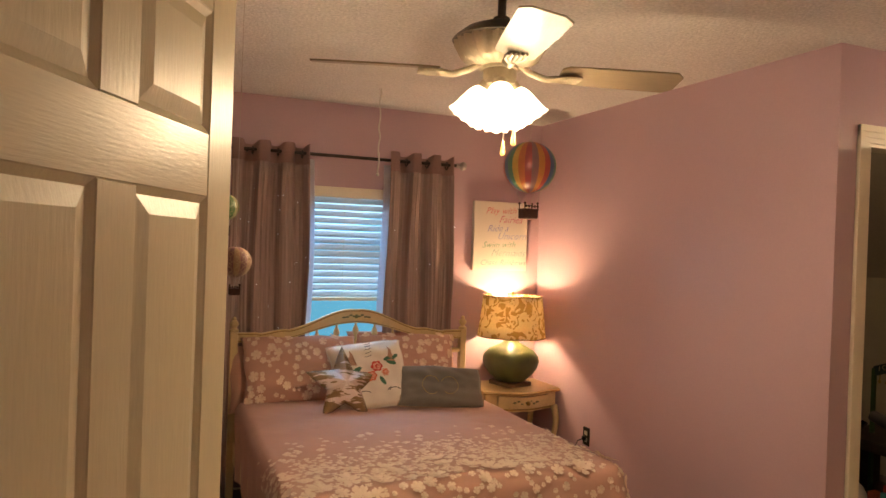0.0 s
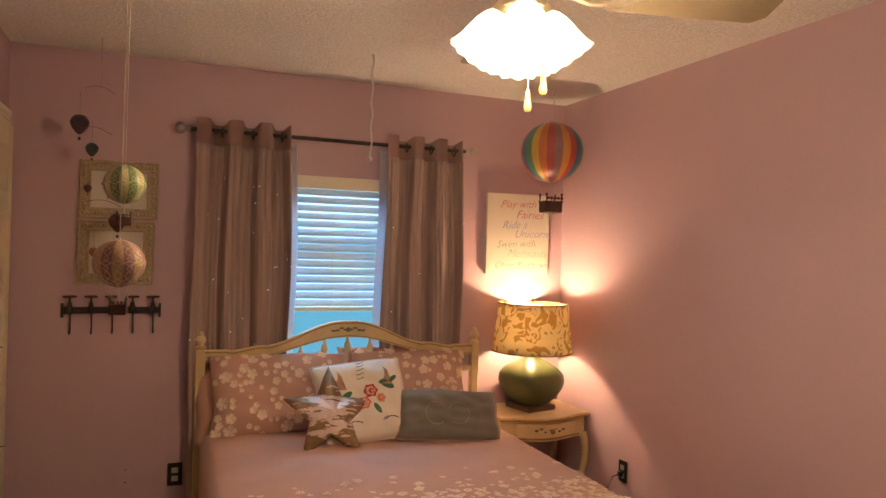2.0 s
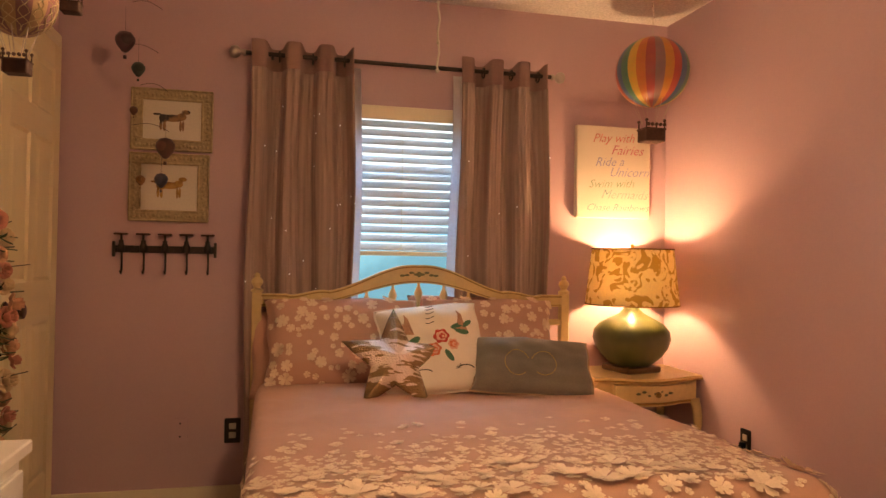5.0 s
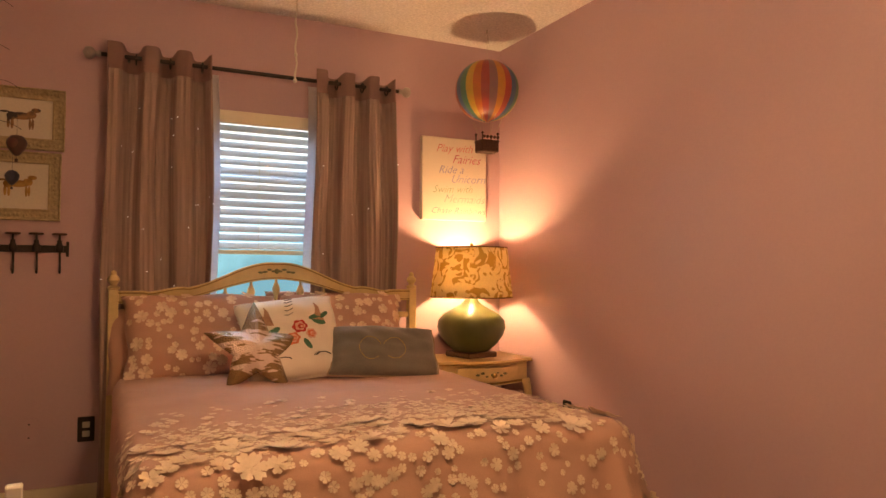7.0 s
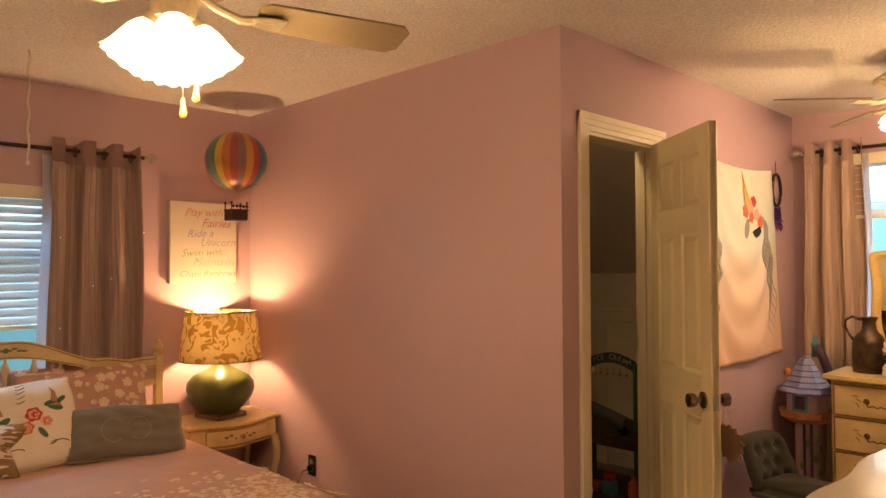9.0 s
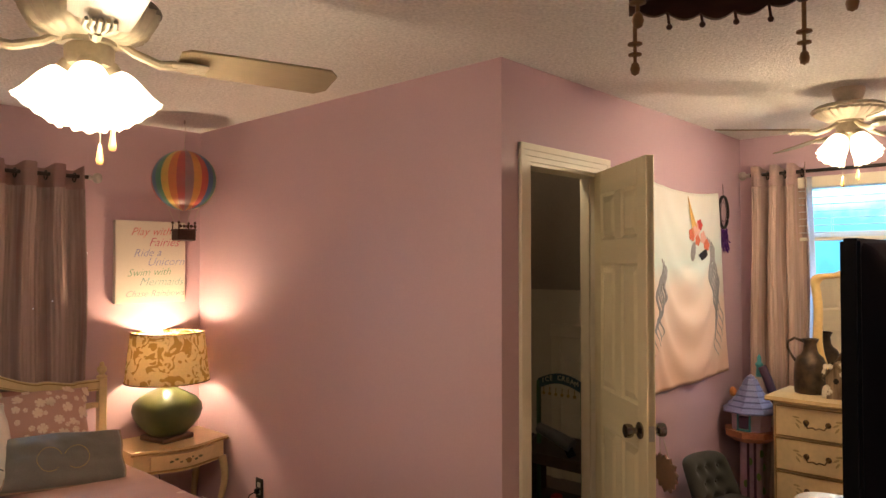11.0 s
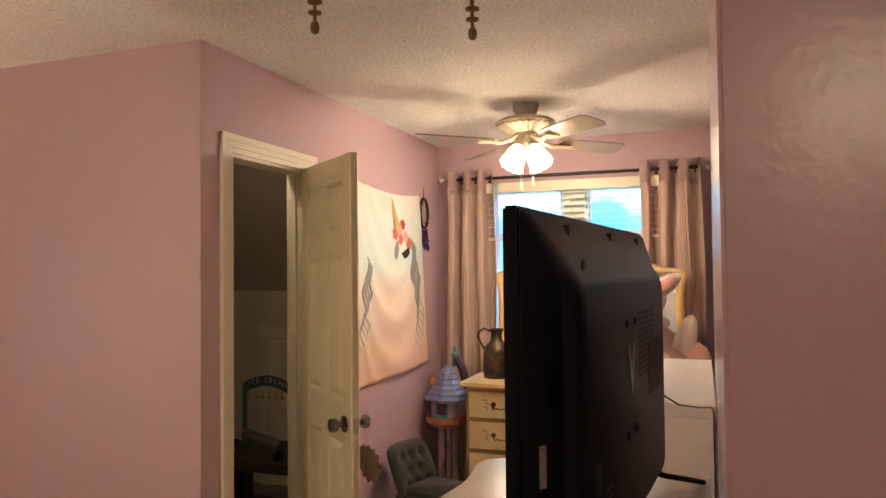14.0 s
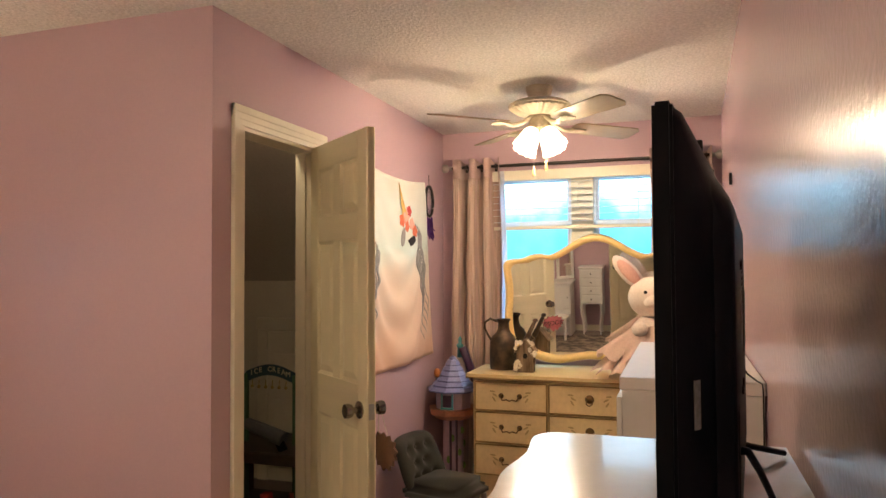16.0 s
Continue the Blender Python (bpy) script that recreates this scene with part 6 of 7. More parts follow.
def mirror_outline(f, n=30):
    """Half of the frame's outline at a share f of its size, from the middle of the top round to the middle of the foot."""
    h = []
    for i in range(n + 1):
        u = i / n
        z = 0.842 - 0.135 * (0.5 - 0.5 * math.cos(math.pi * min(1, u / 0.62))) - 0.020 * max(0, (u - 0.62) / 0.38) + 0.018 * math.sin(math.pi * max(0, min(1, (u - 0.55) / 0.3)))
        h.append((u * (MHALF - 0.05), z))
    for k in range(1, 9):
        a = radians(90 - 11.25 * k)
        h.append((MHALF - 0.05 + 0.05 * math.cos(a), h[n][1] - 0.05 + 0.05 * math.sin(a)))
    zt = h[-1][1]
    for k in range(1, 15):
        u = k / 14
        h.append((MHALF - 0.012 * math.sin(math.pi * 2 * u) - 0.035 * u ** 2, zt + (0.10 - zt) * u))
    for k in range(1, 21):
        u = k / 20
        h.append(((MHALF - 0.035) * (1 - u), 0.10 - 0.060 * (0.5 - 0.5 * math.cos(math.pi * 2 * u)) * (1 - 0.3 * u) - 0.04 * u))
    return h


half = mirror_outline(1.0)
ring = half + [(-x, z) for x, z in half[::-1]][1:-1]
cz = 0.46
s = Shape()
prof = ((1.0, 0.012), (1.0, -0.004), (0.985, -0.020), (0.960, -0.026), (0.935, -0.020), (0.918, -0.006), (0.912, 0.004))
rows = []
for f, x in prof:
    rows.append([(x, -p * (1 - (1 - f) * 0.95), cz + (z - cz) * (1 - (1 - f) * 1.35)) for p, z in ring])
s.sheet(rows, close=True)
s.done("frame", MIRROR_FRAME, mirror, smooth="all", thick=0.004)
s = Shape()
inner = [(-p * 0.915, cz + (z - cz) * 0.88) for p, z in ring]
face = s.bm.faces.new([s.bm.verts.new((0.003, y, z)) for y, z in inner])
bmesh.ops.triangulate(s.bm, faces=[face])
SILVER = paint("mirror_silver", (0.88, 0.88, 0.86), 0.015, 1.0, vary=0.0, blotch_vary=0.0)
s.done("glass", SILVER, mirror)
s = Shape()
s.plate([(y, z) for y, z in [(-p * 0.985, cz + (z - cz) * 0.985) for p, z in ring]], 0.008, m=Matrix.Translation((0.008, 0, 0)) @ pose(0, 0, 0, 0, 0, 90) @ Matrix.Scale(-1, 4, (0, 1, 0)))
s.done("backing", DARKDRAWER, mirror)

# ---- on the dresser ----
PATINA = two_tone("dark_copper_patina", (0.045, 0.034, 0.024), (0.13, 0.085, 0.05), 14, 0.45, 0.6, 0.35, 0.7, bump=0.3)
jug = thing("copper_ewer", pose(5.12, 1.715, 0.868, 0, 0, 0), "dark patinated copper ewer with a long spout", "jug")
s = Shape()
s.lathe([(0.0, 0.0), (0.082, 0.0), (0.086, 0.012), (0.088, 0.10), (0.084, 0.17), (0.070, 0.205), (0.048, 0.225), (0.038, 0.245), (0.034, 0.285), (0.044, 0.305), (0.048, 0.312), (0.042, 0.312), (0.030, 0.290), (0.0, 0.29)], n=32)
s.done("body", PATINA, jug, smooth=True)
s = Shape()
s.tube([(0, 0.036, 0.295), (0, 0.085, 0.312), (0, 0.120, 0.290), (0, 0.122, 0.25), (0, 0.098, 0.205), (0, 0.078, 0.175)], 0.008, 8)
s.done("handle", PATINA, jug, smooth="all")
s = Shape()
s.tube([(0, -0.075, 0.075), (0, -0.115, 0.13), (0, -0.16, 0.215), (0, -0.20, 0.300)], 0.024, 12, taper=0.011)
s.ball((0, -0.203, 0.306), 0.018, 10, squash=(1, 1, 0.7))
s.done("spout", PATINA, jug, smooth="all")

BARK = two_tone("weathered_twig_bark", (0.10, 0.065, 0.035), (0.28, 0.20, 0.12), 30, 0.9, 0, 0.35, 0.65, stretch=(1, 1, 0.2), bump=0.7)
bird = thing("birdhouse", pose(5.03, 1.552, 0.868, 0, 0, 4) @ Matrix.Diagonal((0.86, 0.80, 0.95, 1)), "small rustic birdhouse trimmed with dried white flowers", "birdhouse")
s = Shape()
s.plate([(-0.060, 0.0), (0.060, 0.0), (0.066, 0.13), (0.0, 0.20), (-0.066, 0.13)], 0.10, m=pose(-0.05, 0, 0, 0, 0, -90) @ Matrix.Translation((0, 0.0, 0)))
s.done("body", BARK, bird)
s = Shape()
for d in (-1, 1):
    s.box((-0.065, 0, -0.006), (0.065, d * 0.115, 0.008), 0.003, m=pose(0, 0, 0.208, -d * 46, 0, 0))
s.done("roof", BARK, bird)
# flat disc on the front, painted black as the shade inside the hole
s = Shape()
s.lathe([(0.0, 0.0), (0.017, 0.0), (0.017, 0.004), (0.0, 0.004)], m=pose(-0.0505, 0, 0.105, 0, -90, 0), n=18)
s.done("entry_hole", paint("painted_hole_shade", (0.008, 0.006, 0.005), 0.9), bird)
r3 = random.Random(21)
FLOWERWHITE = paint("dried_white_petals", (0.68, 0.60, 0.46), 0.9, grain=80, vary=0.1)
s = Shape()
for k in range(34):
    y, z = r3.choice(((-0.055, 0.15), (-0.04, 0.19), (-0.07, 0.11), (0.055, 0.05), (0.062, 0.02), (0.05, 0.17)))
    c = Vector((-0.062 + r3.uniform(-0.012, 0.02), y + r3.uniform(-0.022, 0.022), z + r3.uniform(-0.025, 0.03)))
    ax = Vector((0, 1, r3.uniform(-0.4, 0.4))).normalized()
    up = Vector((-1, r3.uniform(-0.5, 0.5), r3.uniform(-0.2, 0.6))).normalized()
    ax = (ax - up * ax.dot(up)).normalized()
    felt_flower(s, c, ax, up.cross(ax), up, r3.uniform(0.010, 0.017), r3, 6)
s.done("dried_flower", FLOWERWHITE, bird, kind="stuff")
s = Shape()
for k in range(26):
    a = Vector((-0.05 + r3.uniform(-0.01, 0.03), r3.choice((-0.06, 0.06, -0.04)) + r3.uniform(-0.02, 0.02), r3.uniform(0.0, 0.21)))
    s.tube([a, a + Vector((r3.uniform(-0.03, 0.0), r3.uniform(-0.03, 0.03), r3.uniform(0.0, 0.05)))], 0.0016, 4)
s.done("twig", BARK, bird, kind="stuff")

PLUSH = paint("cream_pink_plush", (0.78, 0.66, 0.57), 1.0, grain=120, vary=0.10, bump=0.9, bump_scale=170, sheen=0.6, spec=0.1, distance=0.008)
PLUSHPINK = paint("blush_plush", (0.66, 0.38, 0.30), 1.0, grain=120, vary=0.10, bump=0.8, bump_scale=170, sheen=0.5, spec=0.1, distance=0.006)
TULLE = letting_through("blush_tulle", (0.74, 0.55, 0.46), 0.4, 0.9)
toy = thing("plush_toy", pose(5.00, 0.815, 0.868, 0, 0, 12), "large cream plush toy with long ears and a tulle skirt", "plush toy")
s = Shape()
s.ball((0, 0, 0.20), 0.13, 24, squash=(0.9, 1, 1.25))
s.ball((-0.01, 0, 0.46), 0.125, 24, squash=(0.95, 1.05, 0.95))
s.ball((-0.10, 0, 0.435), 0.055, 16, squash=(1, 1.1, 0.8))
for d in (-1, 1):
    s.ball((-0.10, d * 0.12, 0.27), 0.055, 16, m=pose(0, 0, 0, d * 8, 0, 0), squash=(1.3, 0.8, 0.75))
    s.ball((-0.20, d * 0.10, 0.07), 0.062, 16, squash=(1.9, 0.9, 0.95))
s.done("body", PLUSH, toy, smooth="all")
for y, lean, z in ((0.13, 42, 0.585), (-0.12, -55, 0.58)):
    s = Shape()
    s.ball((0, 0, 0.09), 0.06, 20, m=pose(-0.01, y * 0.5, z - 0.05, -lean, 0, 0), squash=(0.45, 0.85, 2.1))
    s.done("ear", PLUSH, toy, smooth="all")
    s = Shape()
    s.ball((-0.018, 0, 0.09), 0.045, 16, m=pose(-0.01, y * 0.5, z - 0.05, -lean, 0, 0), squash=(0.4, 0.8, 2.1))
    s.done("ear_lining", PLUSHPINK, toy, smooth="all")
s = Shape()
for y in (-0.05, 0.05):
    s.ball((-0.122, y, 0.49), 0.010, 10)
s.done("eye", INK, toy, smooth="all")
s = Shape()
n = 90
s.sheet([[((0.09 + 0.20 * v) * (1 + 0.10 * v * math.sin(15 * a) + 0.05 * v * math.sin(31 * a)) * math.cos(a), (0.09 + 0.20 * v) * (1 + 0.10 * v * math.sin(15 * a + 1)) * math.sin(a), 0.30 - 0.17 * v + 0.02 * v * math.sin(22 * a)) for a in (2 * math.pi * i / n for i in range(n))] for v in (0, 0.25, 0.5, 0.75, 1.0)], close=True)
s.sheet([[((0.09 + 0.23 * v) * (1 + 0.16 * v * math.sin(13 * a + 2)) * math.cos(a), (0.09 + 0.23 * v) * (1 + 0.12 * v * math.sin(17 * a)) * math.sin(a), 0.285 - 0.24 * v + 0.02 * v * math.sin(19 * a)) for a in (2 * math.pi * i / n for i in range(n))] for v in (0, 0.25, 0.5, 0.75, 1.0)], close=True)
s.done("skirt", TULLE, toy, smooth="all", label="ruffled tulle skirt")
lump = thing("plush_toy", pose(5.12, 0.640, 0.868, 0, 0, 30), "small cream and pink plush toy lying at the dresser end", "plush toy")
s = Shape()
s.ball((0, 0, 0.22), 0.09, 18, m=pose(0, 0, 0, 18, 0, 0), squash=(0.8, 0.7, 2.4))
s.ball((0.02, 0.02, 0.09), 0.12, 18, squash=(1, 1, 0.75))
s.done("body", PLUSH, lump, smooth="all")
s = Shape()
s.ball((-0.02, -0.13, 0.13), 0.10, 18, squash=(1, 1.0, 1.25))
s.done("bow", PLUSHPINK, lump, smooth="all")

# ---- by the closet wall ----
def pastel(name):
    """The printed throw: mint above, peach below, with soft clouding."""
    m = bpy.data.materials.new(name)
    m.use_nodes = True
    n, li = m.node_tree.nodes, m.node_tree.links
    co, sep, nz, add, ramp = (n.new(k) for k in ("ShaderNodeTexCoord", "ShaderNodeSeparateXYZ", "ShaderNodeTexNoise", "ShaderNodeMath", "ShaderNodeValToRGB"))
    add.operation = "MULTIPLY_ADD"
    add.inputs[1].default_value = 0.35
    nz.inputs["Scale"].default_value = 3.5
    li.new(co.outputs["Object"], nz.inputs["Vector"])
    li.new(co.outputs["Object"], sep.inputs["Vector"])
    li.new(nz.outputs["Fac"], add.inputs[0])
    li.new(sep.outputs["Z"], add.inputs[2])
    rng = n.new("ShaderNodeMapRange")
    rng.inputs["From Min"].default_value, rng.inputs["From Max"].default_value = 0.1, 1.35
    li.new(add.outputs[0], rng.inputs["Value"])
    li.new(rng.outputs["Result"], ramp.inputs["Fac"])
    e = ramp.color_ramp.elements
    e[0].position, e[0].color = 0.0, (0.80, 0.50, 0.36, 1)
    e[1].position, e[1].color = 1.0, (0.74, 0.70, 0.62, 1)
    for p, c in ((0.22, (0.80, 0.58, 0.45, 1)), (0.48, (0.80, 0.68, 0.58, 1)), (0.62, (0.64, 0.73, 0.68, 1)), (0.80, (0.72, 0.73, 0.68, 1))):
        x = e.new(p)
        x.color = c
    b = n["Principled BSDF"]
    li.new(ramp.outputs["Color"], b.inputs["Base Color"])
    b.inputs["Roughness"].default_value = 0.9
    return m


throw = thing("hanging_throw", pose(4.10, YC - 0.012, 0.935), "pastel printed throw pinned to the wall, hanging in soft creases", "wall hanging")


def throw_at(u, v, lift=0.0):
    """u across 0..1, v up 0..1: a cloth pinned at its top corners."""
    w = 1.07 - 0.17 * v
    sag = 0.03 * math.sin(math.pi * u) * v
    y = -0.012 - 0.014 * math.sin(9 * u + 3 * (1 - v)) * (1 - v) ** 0.7 - 0.011 * math.sin(27 * v - 15 * (u - 0.5) ** 2 * 4) * math.sin(math.pi * u) * (1 if v < 0.62 else 0.3)
    return Vector((u * w, y - lift, v * (1.115 - sag) + 0.020 * (u - 0.5) * (1 - v)))


s = Shape()
s.sheet([[throw_at(i / 50, j / 50) for i in range(51)] for j in range(51)])
s.done("cloth", pastel("pastel_print_cloth"), throw, smooth="all", thick=0.004)


def on_throw(x, z):
    return throw_at(x, z, 0.004)


applique("horn", [(0.50, 0.985), (0.555, 0.78), (0.625, 0.80)], paint("gold_print", (0.68, 0.42, 0.12), 0.8, grain=50, vary=0.15), throw, on_throw)
for x, z, r, mat in ((0.545, 0.775, 0.040, ORANGE), (0.66, 0.83, 0.034, RED), (0.62, 0.745, 0.034, ORANGE), (0.70, 0.76, 0.040, PINKISH), (0.61, 0.80, 0.045, PINKISH), (0.74, 0.72, 0.036, ORANGE)):
    applique("printed_rose", oval(x, z, r, r * 0.85, 30, 0, 0.12, 5), mat, throw, on_throw)
GREYP = paint("soft_grey_print", (0.32, 0.31, 0.31), 0.9, grain=50, vary=0.15)
applique("printed_leaf", oval(0.56, 0.685, 0.03, 0.055, 12, -0.3), GREYP, throw, on_throw)
applique("lash", [(0.625, 0.665), (0.68, 0.685), (0.735, 0.70), (0.74, 0.665), (0.70, 0.645), (0.66, 0.635)], INK, throw, on_throw)
for x0, z0, span, wav, count, drift in ((0.76, 0.76, 0.66, 0.040, 6, 0.08), (0.12, 0.64, 0.46, 0.050, 5, -0.10)):
    for k in range(count):
        s = Shape()
        left, right = [], []
        for i in range(41):
            u = i / 40
            w = 0.010 * math.sin(math.pi * min(1, 0.12 + u * 0.9)) + 0.002
            x = x0 + 0.019 * k + wav * math.sin(13 * u + 0.5 * k) * (0.4 + 0.6 * u) + drift * u
            z = z0 - span * u * (1 - 0.07 * k) - 0.012 * k
            left.append(throw_at(x - w, z, 0.0035))
            right.append(throw_at(x + w, z, 0.0035))
        s.sheet([left, right])
        s.done("printed_lock", GREYP, throw, smooth="all", thick=0.001, label="grey wavy printed lock")

catcher = thing("dream_catcher", (5.115, YC, 2.085), "dark dream catcher with purple feathers on the wall", "dream catcher")
s = Shape()
s.tube([(0, -0.010, 0.03), (0, -0.012, -0.045)], 0.0022, 6)
s.tube([(0.072 * math.cos(a), -0.014, -0.145 + 0.098 * math.sin(a)) for a in (2 * math.pi * i / 36 for i in range(37))], 0.009, 8)
for k in range(10):
    a, b = 2 * math.pi * k / 10, 2 * math.pi * (k + 3) / 10
    s.tube([(0.070 * math.cos(a), -0.014, -0.145 + 0.096 * math.sin(a)), (0.070 * math.cos(b), -0.014, -0.145 + 0.096 * math.sin(b))], 0.0009, 4)
s.done("hoop", INK, catcher, smooth="all")
s = Shape()
PURPLE = paint("purple_feather", (0.10, 0.02, 0.20), 0.8, grain=60, vary=0.3)
rf = random.Random(5)
for k in range(26):
    x0 = rf.uniform(-0.045, 0.05)
    z0 = -0.245 - 0.02 * rf.random()
    bend = rf.uniform(-0.03, 0.06)
    ln = rf.uniform(0.09, 0.15)
    s.sheet([[(x0 + bend * v * v - 0.008 * math.sin(math.pi * v), -0.014 - 0.012 * rf.random(), z0 - ln * v), (x0 + bend * v * v + 0.008 * math.sin(math.pi * v), -0.014, z0 - ln * v)] for v in (0.0, 0.25, 0.5, 0.75, 0.95)])
s.done("feather", PURPLE, catcher, thick=0.001, label="purple feather tassel", kind="stuff")

# toy castle tower
LILAC = paint("lilac_plastic", (0.50, 0.36, 0.46), 0.4, grain=40, vary=0.08)
BLUER = paint("slate_blue_plastic", (0.19, 0.20, 0.40), 0.45, grain=60, vary=0.12)
BRICKP = paint("terracotta_plastic", (0.42, 0.17, 0.09), 0.5, grain=60, vary=0.15)
PLUM = paint("dark_plum_plastic", (0.06, 0.025, 0.06), 0.4)
TEALP = paint("teal_plastic", (0.06, 0.26, 0.27), 0.4)
castle = thing("toy_castle", (5.10, 2.045, 0), "lilac plastic toy castle tower with a blue shingled roof", "toy castle")
s = Shape()
s.lathe([(0.0, 0.0), (0.115, 0.0), (0.11, 0.03), (0.075, 0.06), (0.066, 0.20), (0.064, 0.56), (0.0, 0.56)], n=28)
s.done("tower", LILAC, castle, smooth=True)
s = Shape()
for k in range(9):
    a = radians(150 + 21 * k)
    s.ball((0.064 * math.cos(a), 0.064 * math.sin(a), 0.16 + 0.045 * ((k * 3) % 8)), 0.022, 8, squash=(0.5, 0.7, 1.1))
s.done("ivy", paint("ivy_green_plastic", (0.16, 0.30, 0.07), 0.5), castle, smooth="all", label="moulded green ivy")
s = Shape()
s.lathe([(0.0, 0.54), (0.10, 0.545), (0.155, 0.58), (0.160, 0.615), (0.0, 0.615)], n=8)
s.done("brick_ledge", BRICKP, castle)
s = Shape()
s.lathe([(0.0, 0.61), (0.115, 0.61), (0.118, 0.735), (0.0, 0.735)], n=8)
s.done("chamber", LILAC, castle)
s = Shape()
steps = [(0.168, 0.722), (0.138, 0.752), (0.112, 0.782), (0.090, 0.813), (0.070, 0.845), (0.052, 0.878), (0.036, 0.912)]
for (r, z), (r1, z1) in zip(steps, steps[1:]):
    s.lathe([(r * 0.7, z - 0.002), (r, z), (r * 1.01, z + 0.010), (r1 * 0.97, z1 + 0.004), (0.0, z1 + 0.004)], n=8)
s.lathe([(0.0, 0.73), (0.10, 0.735), (0.04, 0.86), (0.022, 0.93), (0.0, 0.945)], n=16)
s.done("roof", BLUER, castle, label="blue shingled roof")
s = Shape()
s.lathe([(0.0, 0.93), (0.020, 0.93), (0.016, 0.99), (0.024, 1.00), (0.024, 1.01), (0.012, 1.02), (0.012, 1.05), (0.0, 1.07)], centre=(0.06, -0.03, -0.005), n=14)
s.done("spire", TEALP, castle, smooth="all")
s = Shape()
s.box((-0.124, -0.03, 0.632), (-0.108, 0.03, 0.705), 0.004)
s.done("window", PLUM, castle)
s = Shape()
s.box((-0.131, -0.042, 0.618), (-0.112, 0.042, 0.630), 0.003)
s.box((-0.128, -0.040, 0.630), (-0.114, -0.030, 0.715), 0.002)
s.box((-0.128, 0.030, 0.630), (-0.114, 0.040, 0.715), 0.002)
s.done("window_trim", TEALP, castle)
s = Shape()
s.tube([(0.05, -0.05, 0.99), (0.07, -0.08, 0.90), (0.085, -0.11, 0.80), (0.10, -0.15, 0.72), (0.10, -0.16, 0.60), (0.10, -0.16, 0.02)], 0.026, 10, taper=0.03)
s.done("slide", PLUM, castle, smooth="all", label="dark plum slide tube")
s = Shape()
s.tube([(-0.085, -0.05, 0.02), (-0.085, -0.05, 0.55)], 0.008, 8)
s.tube([(-0.085, -0.01, 0.02), (-0.085, -0.01, 0.55)], 0.008, 8)
s.done("lift_rail", PLUM, castle)
s = Shape()
s.ball((-0.02, 0.10, 0.83), 0.022, 10, squash=(1, 1, 1.4))
s.done("flag", paint("orange_plastic", (0.55, 0.20, 0.05), 0.4), castle, smooth="all")

# grey tufted chair
chair = thing("tufted_chair", pose(4.44, 1.875, 0, 0, 0, -14) @ Matrix.Diagonal((0.95, 0.93, 0.89, 1)), "small grey velvet chair with a button-tufted back", "chair")
CHAIRVEL = paint("slate_grey_velvet", (0.044, 0.045, 0.038), 0.85, grain=150, vary=0.12, bump=0.2, bump_scale=220, sheen=0.12, spec=0.2, blotch=7, blotch_vary=0.12)
s = Shape()
s.box((-0.205, -0.20, 0.27), (0.205, 0.20, 0.405), 0.055, segments=5)
s.done("seat", CHAIRVEL, chair, smooth="all")


def back_at(u, v, side):
    x = 0.200 * u * (1 - 0.10 * v)
    z = 0.36 + 0.285 * v * (1 - 0.10 * abs(u) ** 4)
    dimple = 0.0
    for bx, bz in ((-0.5, 0.72), (0.0, 0.72), (0.5, 0.72), (-0.25, 0.42), (0.25, 0.42), (-0.5, 0.15), (0.0, 0.15), (0.5, 0.15)):
        dimple += 0.030 * math.exp(-(((u - bx) * 0.225) ** 2 + ((v - bz) * 0.345) ** 2) / 0.0011)
    edge = max(0, 1 - abs(u) ** 6) ** 0.5 * max(0, 1 - abs(2 * v - 1) ** 6) ** 0.5
    y = 0.175 + 0.10 * v - 0.05 * u * u * (1 - v * 0.3)
    return Vector((x, y + (-(0.055 * edge - dimple) if side < 0 else 0.03 * edge), z))


s = Shape()
for side in (-1, 1):
    s.sheet([[back_at(-1 + 2 * i / 40, j / 34, side) for i in range(41)] for j in range(35)])
bmesh.ops.remove_doubles(s.bm, verts=s.bm.verts, dist=0.0005)
s.done("backrest", CHAIRVEL, chair, smooth="all", label="button-tufted backrest")
s = Shape()
for bx, bz in ((-0.5, 0.72), (0.0, 0.72), (0.5, 0.72), (-0.25, 0.42), (0.25, 0.42)):
    p = back_at(bx, bz, -1)
    s = Shape()
    s.ball((p.x, p.y - 0.002, p.z), 0.011, 10, squash=(1, 0.6, 1))
    s.done("button", CHAIRVEL, chair, smooth="all")
for x in (-0.18, 0.18):
    for y in (-0.15, 0.17):
        s = Shape()
        s.tube([(x, y, 0.29), (x * 1.08, y * 1.08, 0.0)], 0.018, 10, taper=0.011)
        s.done("leg", paint("dark_turned_wood", (0.05, 0.028, 0.015), 0.4), chair, smooth="all")

# hanging sign on the closet door's far knob
boom = thing("door_sign", pose(3.637, 2.212, 0.012, 0, 0, turn) @ pose(0.587 - 0.065, 0.062, 0.935 - 0.025), "pink burst-shaped felt sign hung from the door knob", "door sign")
s = Shape()
burst = []
for k in range(28):
    a = 2 * math.pi * k / 28
    f = (1.0 if k % 2 else 0.80) * (1 + 0.06 * math.sin(3 * a))
    burst.append((0.115 * f * math.cos(a), -0.145 + 0.075 * f * math.sin(a)))
s.plate(burst, 0.008, m=Matrix.Translation((0, 0.0, 0)))
s.done("board", paint("brown_sign_board", (0.16, 0.085, 0.05), 0.9, grain=90, vary=0.1), boom)
s = Shape()
s.plate([(x * 0.97, -0.145 + (z + 0.145) * 0.97) for x, z in burst], 0.0015, m=Matrix.Translation((0, 0.0082, 0)))
